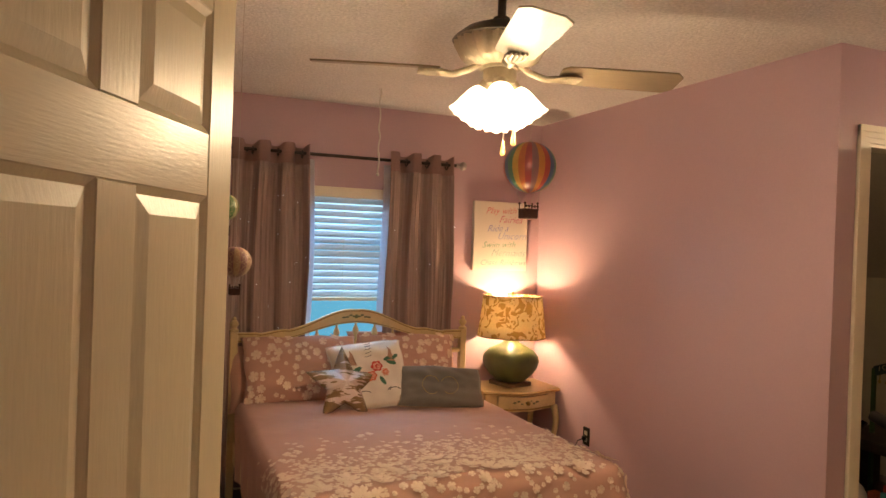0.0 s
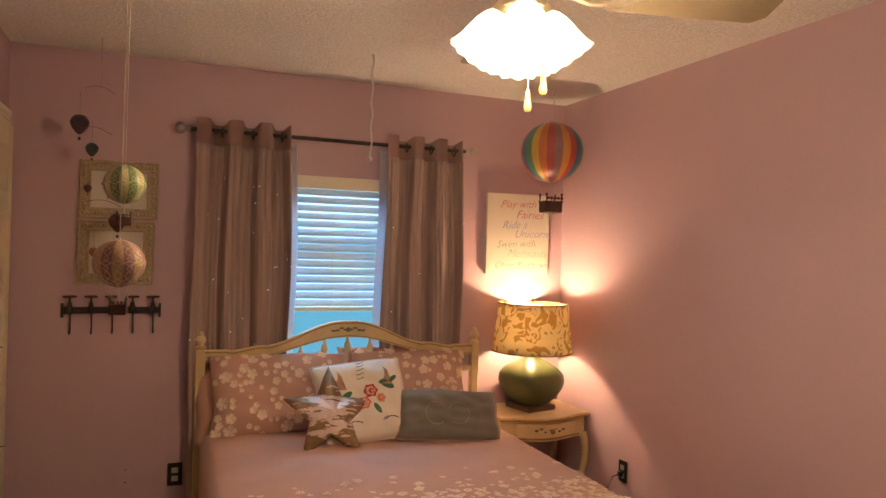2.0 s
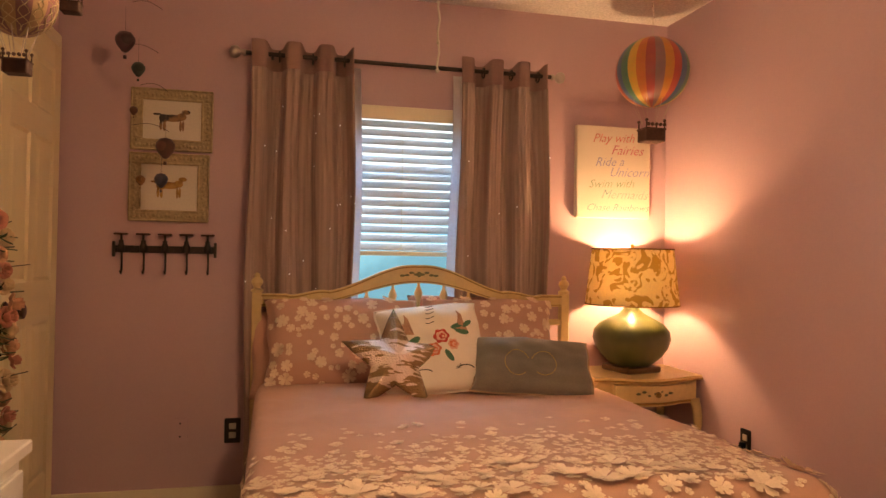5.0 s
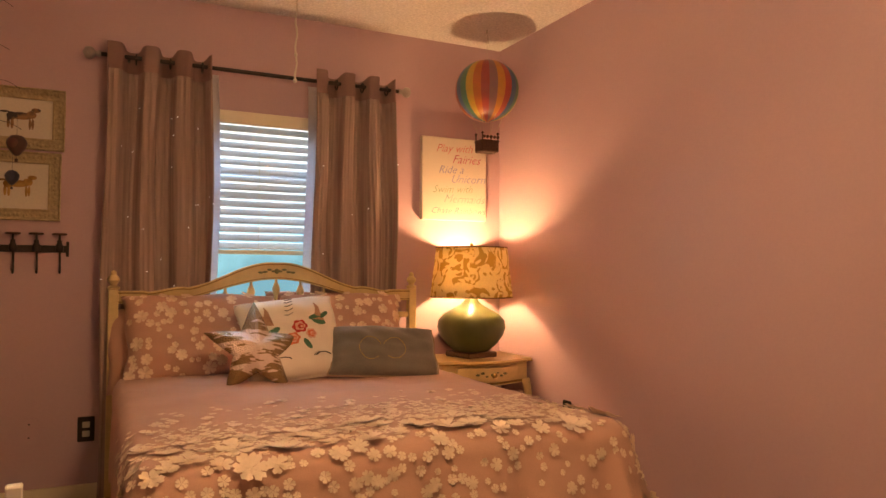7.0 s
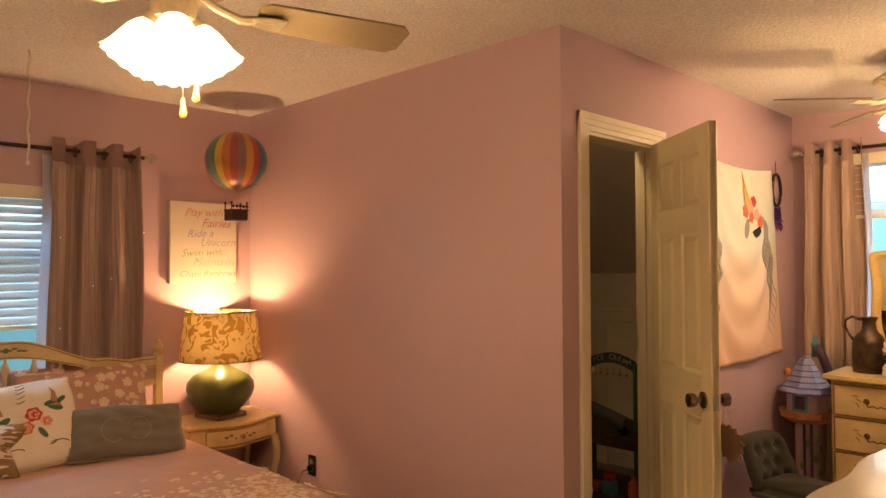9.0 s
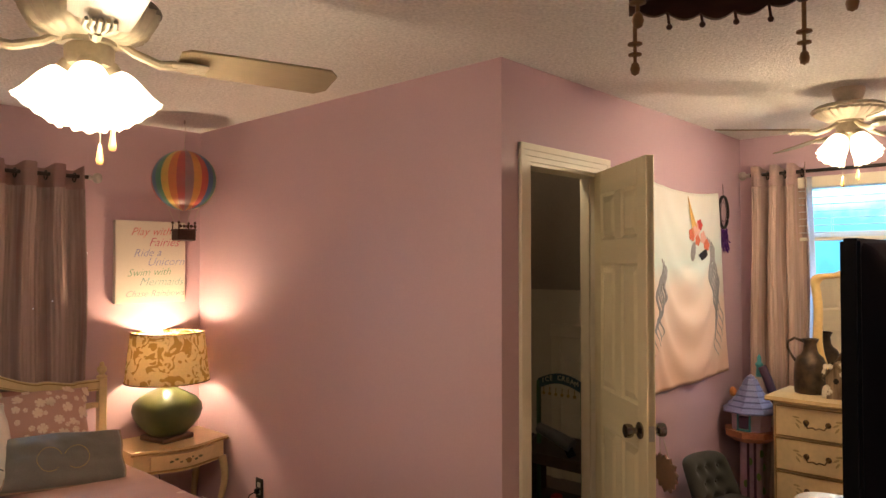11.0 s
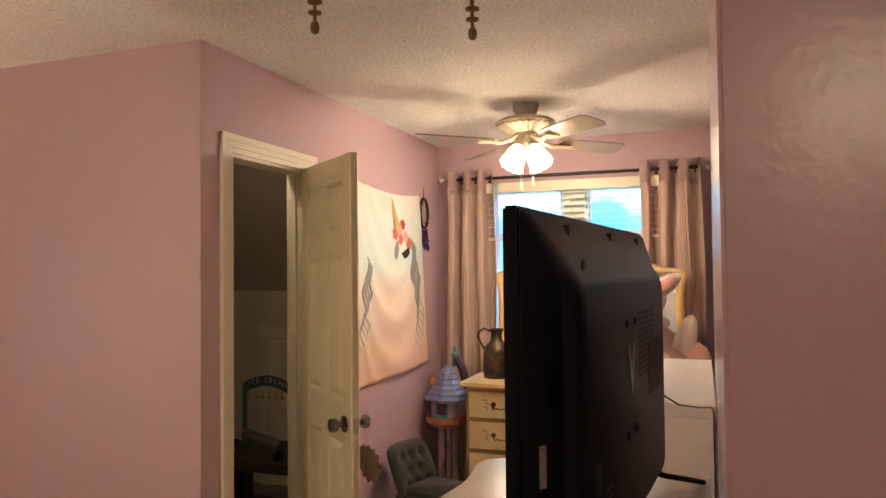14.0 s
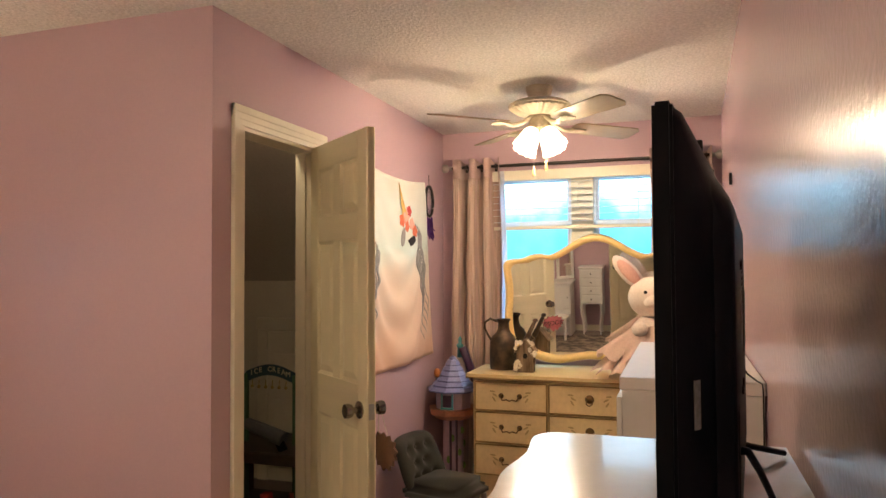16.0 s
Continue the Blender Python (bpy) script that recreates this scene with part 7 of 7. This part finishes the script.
s.done("face", paint("dusty_pink_felt", (0.62, 0.17, 0.17), 0.9, grain=90, vary=0.1), boom, label="dusty pink felt face")
letters("lettering", "BOOM!", 0.062, pose(0.0, 0.0105, -0.165, 90, 0, 180), INK, boom, align="CENTER")
s = Shape()
s.tube([(-0.04, 0.003, -0.085), (-0.01, -0.012, 0.012), (0.01, -0.012, 0.012), (0.04, 0.003, -0.085)], 0.0018, 5)
s.done("string", STRING, boom)

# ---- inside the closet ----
# unseen bulb added above the door to brighten the closet
fill_bulb_holder = thing("closet_fill_bulb", (3.35, YC + 0.1, 2.20), "added unseen bulb in a porcelain holder, brightening the closet", "wall lamp")
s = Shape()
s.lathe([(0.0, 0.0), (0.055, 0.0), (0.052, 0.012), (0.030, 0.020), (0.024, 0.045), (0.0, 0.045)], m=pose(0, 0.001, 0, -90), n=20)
s.done("holder", WHITE_LACQUER, fill_bulb_holder, smooth=True)
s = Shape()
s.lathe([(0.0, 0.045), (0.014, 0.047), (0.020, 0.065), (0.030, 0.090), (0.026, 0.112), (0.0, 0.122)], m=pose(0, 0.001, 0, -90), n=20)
s.done("bulb", glowing("dim_closet_fill", (1.0, 0.80, 0.52), 4.0), fill_bulb_holder, smooth="all").visible_shadow = False

hatch = thing("attic_hatch", pose(5.20, 3.05, 0, 0, 0, 90), "small white panelled hatch in the knee wall", "hatch", kind="structure")
s = Shape()
s.box((-0.42, 0.001, 0.10), (0.42, 0.016, 1.06), 0.003)
s.done("leaf", TRIM, hatch)
s = Shape()
for x0, x1 in ((-0.42, -0.50), (0.42, 0.50)):
    s.box((x0, 0.001, 0.0), (x1, 0.022, 1.07), 0.003)
s.box((-0.51, 0.001, 1.07), (0.51, 0.024, 1.14), 0.003)
s.box((-0.50, 0.001, 1.14), (0.50, 0.030, 1.155), 0.003)
s.done("moulding", TRIM, hatch)
s = Shape()
for x0, x1 in ((-0.36, -0.04), (0.04, 0.36)):
    for z0, z1 in ((0.16, 0.50), (0.58, 0.90)):
        s.box((x0, 0.014, z0), (x1, 0.022, z1), 0.006)
s.done("panel", TRIM, hatch)

stand = thing("toy_ice_cream_stand", (4.115, 2.765, 0), "toy ice cream stand with an arched sign and dark counter", "toy stand")
DARKTEAL = paint("dark_teal_board", (0.02, 0.06, 0.075), 0.5, grain=40, vary=0.1)
s = Shape()
arc = [(-0.152 + 0.304 * i / 16, 0.940 + 0.042 * math.sin(math.pi * i / 16)) for i in range(17)]
s.plate(arc + [(x, z - 0.058) for x, z in arc[::-1]], 0.014, m=pose(-0.007, 0, 0, 0, 0, -90) @ Matrix.Translation((0, 0, 0)))
s.done("arched_sign", DARKTEAL, stand)
CREAMP = paint("cream_lettering", (0.65, 0.56, 0.36), 0.6)
for k, ch in enumerate("ICE CREAM"):
    if ch != " ":
        u = (k + 0.5) / 9
        x = -0.128 + 0.256 * u
        letters("lettering", ch, 0.040, pose(-0.0085, -x, 0.905 + 0.040 * math.sin(math.pi * (0.08 + 0.84 * u)), 90, 0, -90), CREAMP, stand, align="CENTER")
YELLOWWOOD = paint("yellow_wood", (0.50, 0.36, 0.10), 0.5)
for k in range(6):
    y = -0.105 + 0.042 * k
    s = Shape()
    s.tube([(-0.012, y, 0.900), (-0.014, y, 0.868)], 0.003, 6)
    s.ball((-0.014, y, 0.862), 0.010, 8)
    s.done("scoop", YELLOWWOOD, stand)
s = Shape()
for y in (-0.150, 0.150):
    s.box((-0.012, y - 0.010, 0.0), (0.012, y + 0.010, 0.93), 0.003)
s.done("post", paint("green_post", (0.06, 0.14, 0.06), 0.5), stand)
s = Shape()
s.box((-0.20, -0.30, 0.50), (0.25, 0.30, 0.56), 0.006)
s.box((-0.18, -0.28, 0.0), (0.24, -0.26, 0.50), 0.004)
s.box((-0.18, 0.26, 0.0), (0.24, 0.28, 0.50), 0.004)
s.box((-0.18, -0.26, 0.20), (0.24, 0.26, 0.225), 0.004)
s.done("counter", paint("dark_brown_board", (0.05, 0.035, 0.022), 0.6, grain=20, vary=0.2), stand)


def clutter(name, place, label, parts):
    t = thing(name, place, label, "toy", "toys in the closet")
    for nm, mat, make in parts:
        s = Shape()
        make(s)
        s.done(nm, mat, t, smooth=True)
    return t


GREYP2 = paint("grey_toy_plastic", (0.10, 0.10, 0.10), 0.4)
clutter("toy_drill", (3.98, 2.70, 0.56), "grey and black toy tool lying on the counter",
        [("body", GREYP2, lambda s: s.tube([(0, -0.10, 0.06), (0, 0.02, 0.10), (0, 0.12, 0.13)], 0.04, 12, taper=0.03)), ("grip", BLACK_PLASTIC, lambda s: s.tube([(0, -0.06, 0.07), (0, -0.10, 0.0)], 0.025, 10))])
clutter("toy_basin", (4.00, 2.98, 0.56), "dark toy basin standing on the counter",
        [("bowl", BLACK_PLASTIC, lambda s: s.lathe([(0.0, 0.0), (0.06, 0.0), (0.10, 0.06), (0.094, 0.06), (0.055, 0.008), (0.0, 0.008)], n=24))])
clutter("toy_bottle", (3.99, 2.56, 0.225), "small orange toy bottle on the stand's shelf",
        [("bottle", ORANGE, lambda s: s.lathe([(0.0, 0.0), (0.03, 0.0), (0.03, 0.08), (0.012, 0.10), (0.012, 0.12), (0.0, 0.12)], n=14))])
clutter("toy_blocks", (3.99, 2.72, 0.225), "coloured toy blocks on the stand's shelf",
        [("block", TEALP, lambda s: s.box((-0.04, -0.05, 0), (0.03, 0.02, 0.07), 0.005)), ("block", ORANGE, lambda s: s.box((-0.03, 0.04, 0), (0.03, 0.10, 0.05), 0.005)), ("block", RED, lambda s: s.box((-0.03, -0.04, 0.071), (0.02, 0.01, 0.11), 0.005))])
bin_ = thing("toy_bin", (3.52, 2.72, 0), "red plastic bin on the closet floor", "bin")
s = Shape()
s.box((-0.20, -0.17, 0.0), (0.20, 0.17, 0.012), 0.004)
for a, b in (((-0.20, -0.17), (0.20, -0.158)), ((-0.20, 0.158), (0.20, 0.17)), ((-0.20, -0.17), (-0.188, 0.17)), ((0.188, -0.17), (0.20, 0.17))):
    s.box((*a, 0.0), (*b, 0.26), 0.003)
s.done("body", paint("red_plastic", (0.22, 0.012, 0.010), 0.35, grain=40, vary=0.06), bin_)
s = Shape()
s.box((-0.21, -0.18, 0.255), (0.21, -0.156, 0.275), 0.004)
s.box((-0.21, 0.156, 0.255), (0.21, 0.18, 0.275), 0.004)
s.box((-0.21, -0.156, 0.255), (-0.186, 0.156, 0.275), 0.004)
s.box((0.186, -0.156, 0.255), (0.21, 0.156, 0.275), 0.004)
s.done("rim", paint("red_rim_plastic", (0.25, 0.015, 0.012), 0.35), bin_)
ball = thing("toy_ball", (3.60, 2.66, 0.34), "white and blue toy ball heaped in the bin", "ball")
s = Shape()
s.ball((0, 0, 0), 0.085, 20)
s.done("ball", two_tone("white_and_blue_rubber", (0.02, 0.10, 0.25), (0.65, 0.65, 0.62), 7, 0.4, 0, 0.44, 0.47, detail=0.5), ball, smooth="all")
s = Shape()
s.box((-0.17, -0.15, -0.325), (0.17, 0.15, -0.082), 0.03)
s.done("heap", paint("mixed_cloth_toys", (0.20, 0.08, 0.06), 0.9, grain=12, vary=0.4), ball, smooth=True)

# ---- wooden gondola hanging near the way in ----
DARKWOOD = paint("dark_carved_wood", (0.075, 0.035, 0.027), 0.6, grain=30, vary=0.2, bump=0.3, stretch=(1, 6, 6))
gond = thing("hanging_gondola", pose(1.305, 0.722, 1.808, 0, 0, -61.5), "dark carved wooden gondola with bead finials, hung from the ceiling", "hanging ornament")
GL, GW = 0.160, 0.150
s = Shape()
for y in (-GW / 2, GW / 2):
    n = 40
    lowz = [(-GL / 2 + GL * i / n, 0.052 + 0.006 * abs(math.sin(5 * math.pi * i / n)) * -1 + 0.012 * (1 - math.sin(math.pi * i / n))) for i in range(n + 1)]
    s.plate(lowz + [(GL / 2, 0.16), (-GL / 2, 0.16)], 0.006, m=Matrix.Translation((0, y - 0.003, 0)))
for x in (-GL / 2, GL / 2):
    n = 40
    lowz = [(-GW / 2 + GW * i / n, 0.058 - 0.006 * abs(math.sin(5 * math.pi * i / n))) for i in range(n + 1)]
    s.plate(lowz + [(GW / 2, 0.16), (-GW / 2, 0.16)], 0.006, m=Matrix.Translation((x, 0, 0)) @ pose(0, 0, 0, 0, 0, 90))
s.box((-GL / 2, -GW / 2, 0.070), (GL / 2, GW / 2, 0.078))
s.done("tray", DARKWOOD, gond)
TURNED = paint("ochre_turned_wood", (0.20, 0.11, 0.04), 0.5, grain=60, vary=0.2)
for x in (-GL / 2, GL / 2):
    for y in (-GW / 2, GW / 2):
        s = Shape()
        s.lathe([(0.0, -0.006), (0.0038, -0.004), (0.0050, 0.001), (0.0038, 0.006), (0.0018, 0.008), (0.0018, 0.014), (0.0068, 0.0152), (0.0068, 0.0168), (0.0018, 0.018), (0.0018, 0.025), (0.0075, 0.0262), (0.0075, 0.0278), (0.0022, 0.029), (0.0024, 0.18), (0.0, 0.18)], centre=(x, y, 0), n=14)
        s.done("corner_spindle", TURNED, gond, smooth=True)
s = Shape()
for y in (-GW / 2, GW / 2):
    for k in range(1, 5):
        x = -GL / 2 + GL * k / 5
        s.tube([(x, y, 0.060), (x + 0.002, y, 0.044)], 0.0015, 5)
        s.ball((x + 0.002, y, 0.042), 0.0032, 8)
s.done("bead", DARKWOOD, gond, kind="stuff")
s = Shape()
for x in (-GL / 2, GL / 2):
    for y in (-GW / 2, GW / 2):
        s.tube([(x, y, 0.175), (0, 0, 0.50), (0, 0, 0.64)], 0.0012, 5)
s.done("cords", STRING, gond, kind="stuff")

# ---- along the west wall ----
mobile = thing("balloon_mobile", (0.28, 4.35, 0), "wire mobile with six tiny dark balloons", "mobile")
s = Shape()
WIRE = paint("thin_wire", (0.10, 0.07, 0.06), 0.5, 0.6)
spots = ((-0.083, 0.0, 2.044, 0.040, (0.10, 0.05, 0.065)), (-0.031, 0.01, 1.933, 0.028, (0.035, 0.055, 0.05)), (-0.042, -0.01, 1.752, 0.017, (0.16, 0.06, 0.04)),
         (0.084, 0.0, 1.608, 0.040, (0.14, 0.06, 0.05)), (0.071, -0.01, 1.468, 0.028, (0.05, 0.05, 0.09)), (-0.013, 0.01, 1.466, 0.020, (0.30, 0.15, 0.05)))
for x0, x1, z in ((-0.06, 0.06, 2.205), (-0.09, 0.05, 2.02), (-0.02, 0.09, 1.86), (-0.05, 0.10, 1.69)):
    s.tube([(x0 + (x1 - x0) * i / 10, 0, z + 0.02 * math.sin(math.pi * i / 10) - 0.02 * i / 10) for i in range(11)], 0.0012, 5)
s.tube([(0.0, 0, 2.44), (0.0, 0, 2.215)], 0.0006, 4)
s.done("wire", WIRE, mobile)
for x, y, z, r, col in spots:
    s = Shape()
    s.lathe([(0.0, r * 0.95), (r * 0.6, r * 0.78), (r * 0.95, r * 0.3), (r, 0), (r * 0.85, -r * 0.5), (r * 0.35, -r * 1.15), (r * 0.15, -r * 1.3), (0, -r * 1.3)], centre=(x, y, z), n=20)
    s.box((x - r * 0.15, y - r * 0.15, z - r * 1.95), (x + r * 0.15, y + r * 0.15, z - r * 1.6), 0.001)
    s.tube([(x, y, z - r * 1.3), (x, y, z - r * 1.6)], 0.0008, 4)
    s.tube([(x, y, z + r * 0.95), (x, y, z + r * 0.95 + 0.10)], 0.0006, 4)
    s.done("tiny_balloon", gores("tiny_balloon_paint", [col, tuple(c * 0.6 for c in col)], 8), mobile, smooth="all")

BUTTER = paint("bronze_wing_metal", (0.13, 0.09, 0.06), 0.45, 0.7, grain=60, vary=0.3)


def butterfly(y, z, lean):
    t = thing("metal_butterfly", pose(XW + 0.012, y, z, 0, 0, 90) @ pose(0, 0, 0, 0, lean, 0), "small bronze metal butterfly on the wall by the door", "wall ornament", "butterflies by the door")
    s = Shape()
    for d in (-1, 1):
        a = pose(0, 0, 0, 0, 0, -d * 35)
        s.plate([(0, 0.01), (d * 0.03, 0.055), (d * 0.075, 0.075), (d * 0.085, 0.05), (d * 0.05, 0.012), (d * 0.045, -0.02), (d * 0.02, -0.055), (0, -0.01)], 0.002, m=a)
    s.done("wing", BUTTER, t)
    s = Shape()
    s.lathe([(0, -0.05), (0.004, -0.045), (0.006, 0.0), (0.005, 0.02), (0.007, 0.03), (0, 0.036)], n=8)
    s.tube([(0, 0, 0.03), (0.012, -0.01, 0.06)], 0.001, 4)
    s.tube([(0, 0, 0.03), (-0.012, -0.01, 0.06)], 0.001, 4)
    s.done("body", BRONZE, t)
    return t


butterfly(3.700, 1.775, 25)
butterfly(3.690, 1.560, 35)

garland = thing("rose_garland", (XW + 0.05, 3.76, 0), "garland of pink and cream silk roses hanging beside the door", "garland")
rg = random.Random(31)
s = Shape()
s.tube([(0.012 * math.sin(k * 1.7), 0.012 * math.cos(k * 2.3), 1.28 - 0.06 * k) for k in range(20)], 0.007, 6)
for k in range(26):
    z = rg.uniform(0.15, 1.25)
    a = rg.uniform(-1.9, 1.9)
    d = Vector((math.cos(a), math.sin(a), rg.uniform(-0.2, 0.6)))
    p = Vector((0, 0, z))
    s.tube([p, p + d * 0.05, p + d * rg.uniform(0.07, 0.13) + Vector((0, 0, 0.01))], 0.0016, 5)
s.done("vine", paint("dark_vine", (0.03, 0.025, 0.015), 0.8), garland)
s = Shape()
for k in range(110):
    z = rg.uniform(0.08, 1.27)
    a = rg.uniform(-2.0, 2.0)
    d = Vector((math.cos(a), math.sin(a), rg.uniform(-0.6, 0.6))).normalized()
    p = Vector((0, 0, z)) + d * rg.uniform(0.01, 0.05)
    side = d.cross(Vector((0, 0, 1))).normalized()
    ln = rg.uniform(0.03, 0.055)
    s.sheet([[p + d * ln * v - side * ln * 0.26 * math.sin(math.pi * v), p + d * ln * v + Vector((0, 0, 0.004)), p + d * ln * v + side * ln * 0.26 * math.sin(math.pi * v)] for v in (0.02, 0.3, 0.6, 0.85, 0.99)])
s.done("leaf", paint("silk_leaf_green", (0.06, 0.09, 0.035), 0.7, grain=60, vary=0.25), garland, kind="stuff")
ROSES = [paint("pink_silk_petal", (0.62, 0.27, 0.20), 0.8, grain=60, vary=0.12), paint("cream_silk_petal", (0.72, 0.55, 0.34), 0.8, grain=60, vary=0.12), paint("peach_silk_petal", (0.68, 0.38, 0.24), 0.8, grain=60, vary=0.12)]
for k in range(22):
    z = 1.25 - 0.052 * k
    a = rg.uniform(-1.5, 1.5)
    d = Vector((math.cos(a), math.sin(a), rg.uniform(-0.15, 0.35))).normalized()
    c = Vector((0.02, 0, z)) + d * rg.uniform(0.025, 0.05)
    u1 = d.cross(Vector((0, 0, 1))).normalized()
    u2 = u1.cross(d)
    R = rg.uniform(0.026, 0.040)
    s = Shape()
    for ring, (n, f, h) in enumerate(((3, 0.28, 0.75), (5, 0.58, 0.55), (6, 1.0, 0.20))):
        for j in range(n):
            q = 6.283 * (j / n + 0.17 * ring) + rg.uniform(-0.15, 0.15)
            rows = []
            for v in (0.0, 0.4, 0.75, 1.0):
                w = 0.62 * f * R * math.sin(math.pi * (0.18 + 0.62 * v))
                out = f * R * (0.35 + 0.65 * v ** 0.8)
                e1 = u1 * math.cos(q) + u2 * math.sin(q)
                e2 = -u1 * math.sin(q) + u2 * math.cos(q)
                up = d * (R * (h + 0.35) * (v if ring < 2 else v * (1.15 - 0.6 * v)))
                rows.append([c + e1 * out * (1 - 0.10 * abs(g)) + e2 * w * g * 1.15 + up - d * 0.02 * abs(g) * R * 10 * (ring == 2) for g in (-1, -0.4, 0.4, 1)])
            s.sheet(rows)
    s.done("rose", ROSES[k % 3], garland, smooth="all", thick=0.0008)

# white dressing table and jewellery cabinet
van = thing("dressing_table", pose(XW + 0.02, 2.05, 0, 0, 0, 0), "white dressing table with a three-part mirror", "dressing table")
s = Shape()
s.box((0.0, 0.0, 0.70), (0.40, 0.92, 0.73), 0.004)
s.box((0.02, 0.02, 0.0), (0.38, 0.30, 0.70), 0.004)
s.box((0.02, 0.62, 0.0), (0.38, 0.90, 0.70), 0.004)
s.done("body", WHITE_LACQUER, van)
for y0 in (0.03, 0.63):
    for z0 in (0.06, 0.38):
        s = Shape()
        s.box((0.378, y0, z0), (0.392, y0 + 0.26, z0 + 0.29), 0.003)
        s.done("door", WHITE_LACQUER, van)
        s = Shape()
        s.ball((0.40, y0 + 0.03, z0 + 0.15), 0.010, 8)
        s.done("knob", NICKEL, van)
for y0, w, tn in ((0.28, 0.36, 0), (0.02, 0.25, 32), (0.90, -0.25, -32)):
    t2 = pose(0.06, y0, 0.73, 0, 0, -tn if w > 0 else -tn)
    s = Shape()
    y1 = abs(w) if w > 0 else w
    lo, hi = min(0, y1), max(0, y1)
    for a, b in (((0, lo, 0.02), (0.02, lo + 0.04, 0.52)), ((0, hi - 0.04, 0.02), (0.02, hi, 0.52)), ((0, lo + 0.04, 0.02), (0.02, hi - 0.04, 0.06)), ((0, lo + 0.04, 0.48), (0.02, hi - 0.04, 0.52))):
        s.box(a, b, 0.003, m=t2)
    s.done("mirror_frame", WHITE_LACQUER, van)
    s = Shape()
    s.box((0.006, lo + 0.04, 0.06), (0.012, hi - 0.04, 0.48), m=t2)
    s.done("mirror_glass", SILVER, van)

arm = thing("jewellery_cabinet", pose(XW + 0.02, 1.66, 0, 0, 0, 0), "white jewellery cabinet with small drawers on curved legs", "cabinet")
s = Shape()
s.box((0.0, 0.0, 0.42), (0.28, 0.30, 0.90), 0.004)
s.box((-0.0, -0.015, 0.90), (0.30, 0.315, 0.925), 0.005)
s.done("body", WHITE_LACQUER, arm)
for k in range(4):
    s = Shape()
    s.box((0.279, 0.02, 0.44 + 0.113 * k), (0.292, 0.28, 0.54 + 0.113 * k), 0.004)
    s.done("drawer", WHITE_LACQUER, arm)
    s = Shape()
    s.ball((0.298, 0.15, 0.49 + 0.113 * k), 0.010, 8)
    s.done("knob", BRONZE, arm)
for x in (0.03, 0.25):
    for y in (0.03, 0.27):
        s = Shape()
        cabriole(s, x, y, 0.43, 0.6 if x > 0.1 else -0.2, 0.5 if y > 0.1 else -0.5, 0.022)
        s.done("leg", WHITE_LACQUER, arm, smooth="all")
shelf = thing("wall_shelf", pose(XW, 1.70, 1.30), "two dark wooden wall shelves with small boxes", "shelf")
s = Shape()
s.box((0.0, 0.0, 0.0), (0.13, 0.34, 0.018), 0.003)
s.box((0.0, 0.0, 0.16), (0.13, 0.30, 0.178), 0.003)
s.done("board", DARKWOOD, shelf)
s = Shape()
s.box((0.01, 0.02, 0.0), (0.03, 0.04, 0.16), 0.002)
s.box((0.01, 0.27, 0.0), (0.03, 0.29, 0.16), 0.002)
s.done("bracket", DARKWOOD, shelf)

rug = thing("floor_rug", (0.95, 2.15, 0.001), "patterned grey and tan rug on the carpet", "rug")
s = Shape()
s.box((-0.75, -0.75, 0), (0.75, 0.42, 0.010), 0.004)
s.done("pile", two_tone("woven_rug_pattern", (0.13, 0.105, 0.09), (0.36, 0.29, 0.22), 9, 0.95, 0, 0.42, 0.58, bump=0.4), rug)

# white child's chair at the foot of the bed
kid = thing("white_wooden_chair", pose(0.425, 2.235, 0, 0, 0, 4), "small white painted wooden chair beside the bed foot", "chair")
s = Shape()
s.box((-0.15, -0.15, 0.285), (0.15, 0.15, 0.305), 0.006)
s.done("seat", WHITE_LACQUER, kid)
for x in (-0.14, 0.14):
    for y in (-0.14, 0.14):
        s = Shape()
        s.box((x - 0.014, y - 0.014, 0.0), (x + 0.014, y + 0.014, 0.692 if y > 0 else 0.29), 0.003)
        s.done("leg", WHITE_LACQUER, kid)
s = Shape()
s.plate([(-0.13, 0.60)] + [(-0.13 + 0.26 * i / 16, 0.655 + 0.045 * math.sin(math.pi * i / 16)) for i in range(17)] + [(0.13, 0.60)], 0.016, m=Matrix.Translation((0, 0.132, 0)))
s.box((-0.13, 0.132, 0.42), (0.13, 0.148, 0.46), 0.003)
s.done("backrest", WHITE_LACQUER, kid)
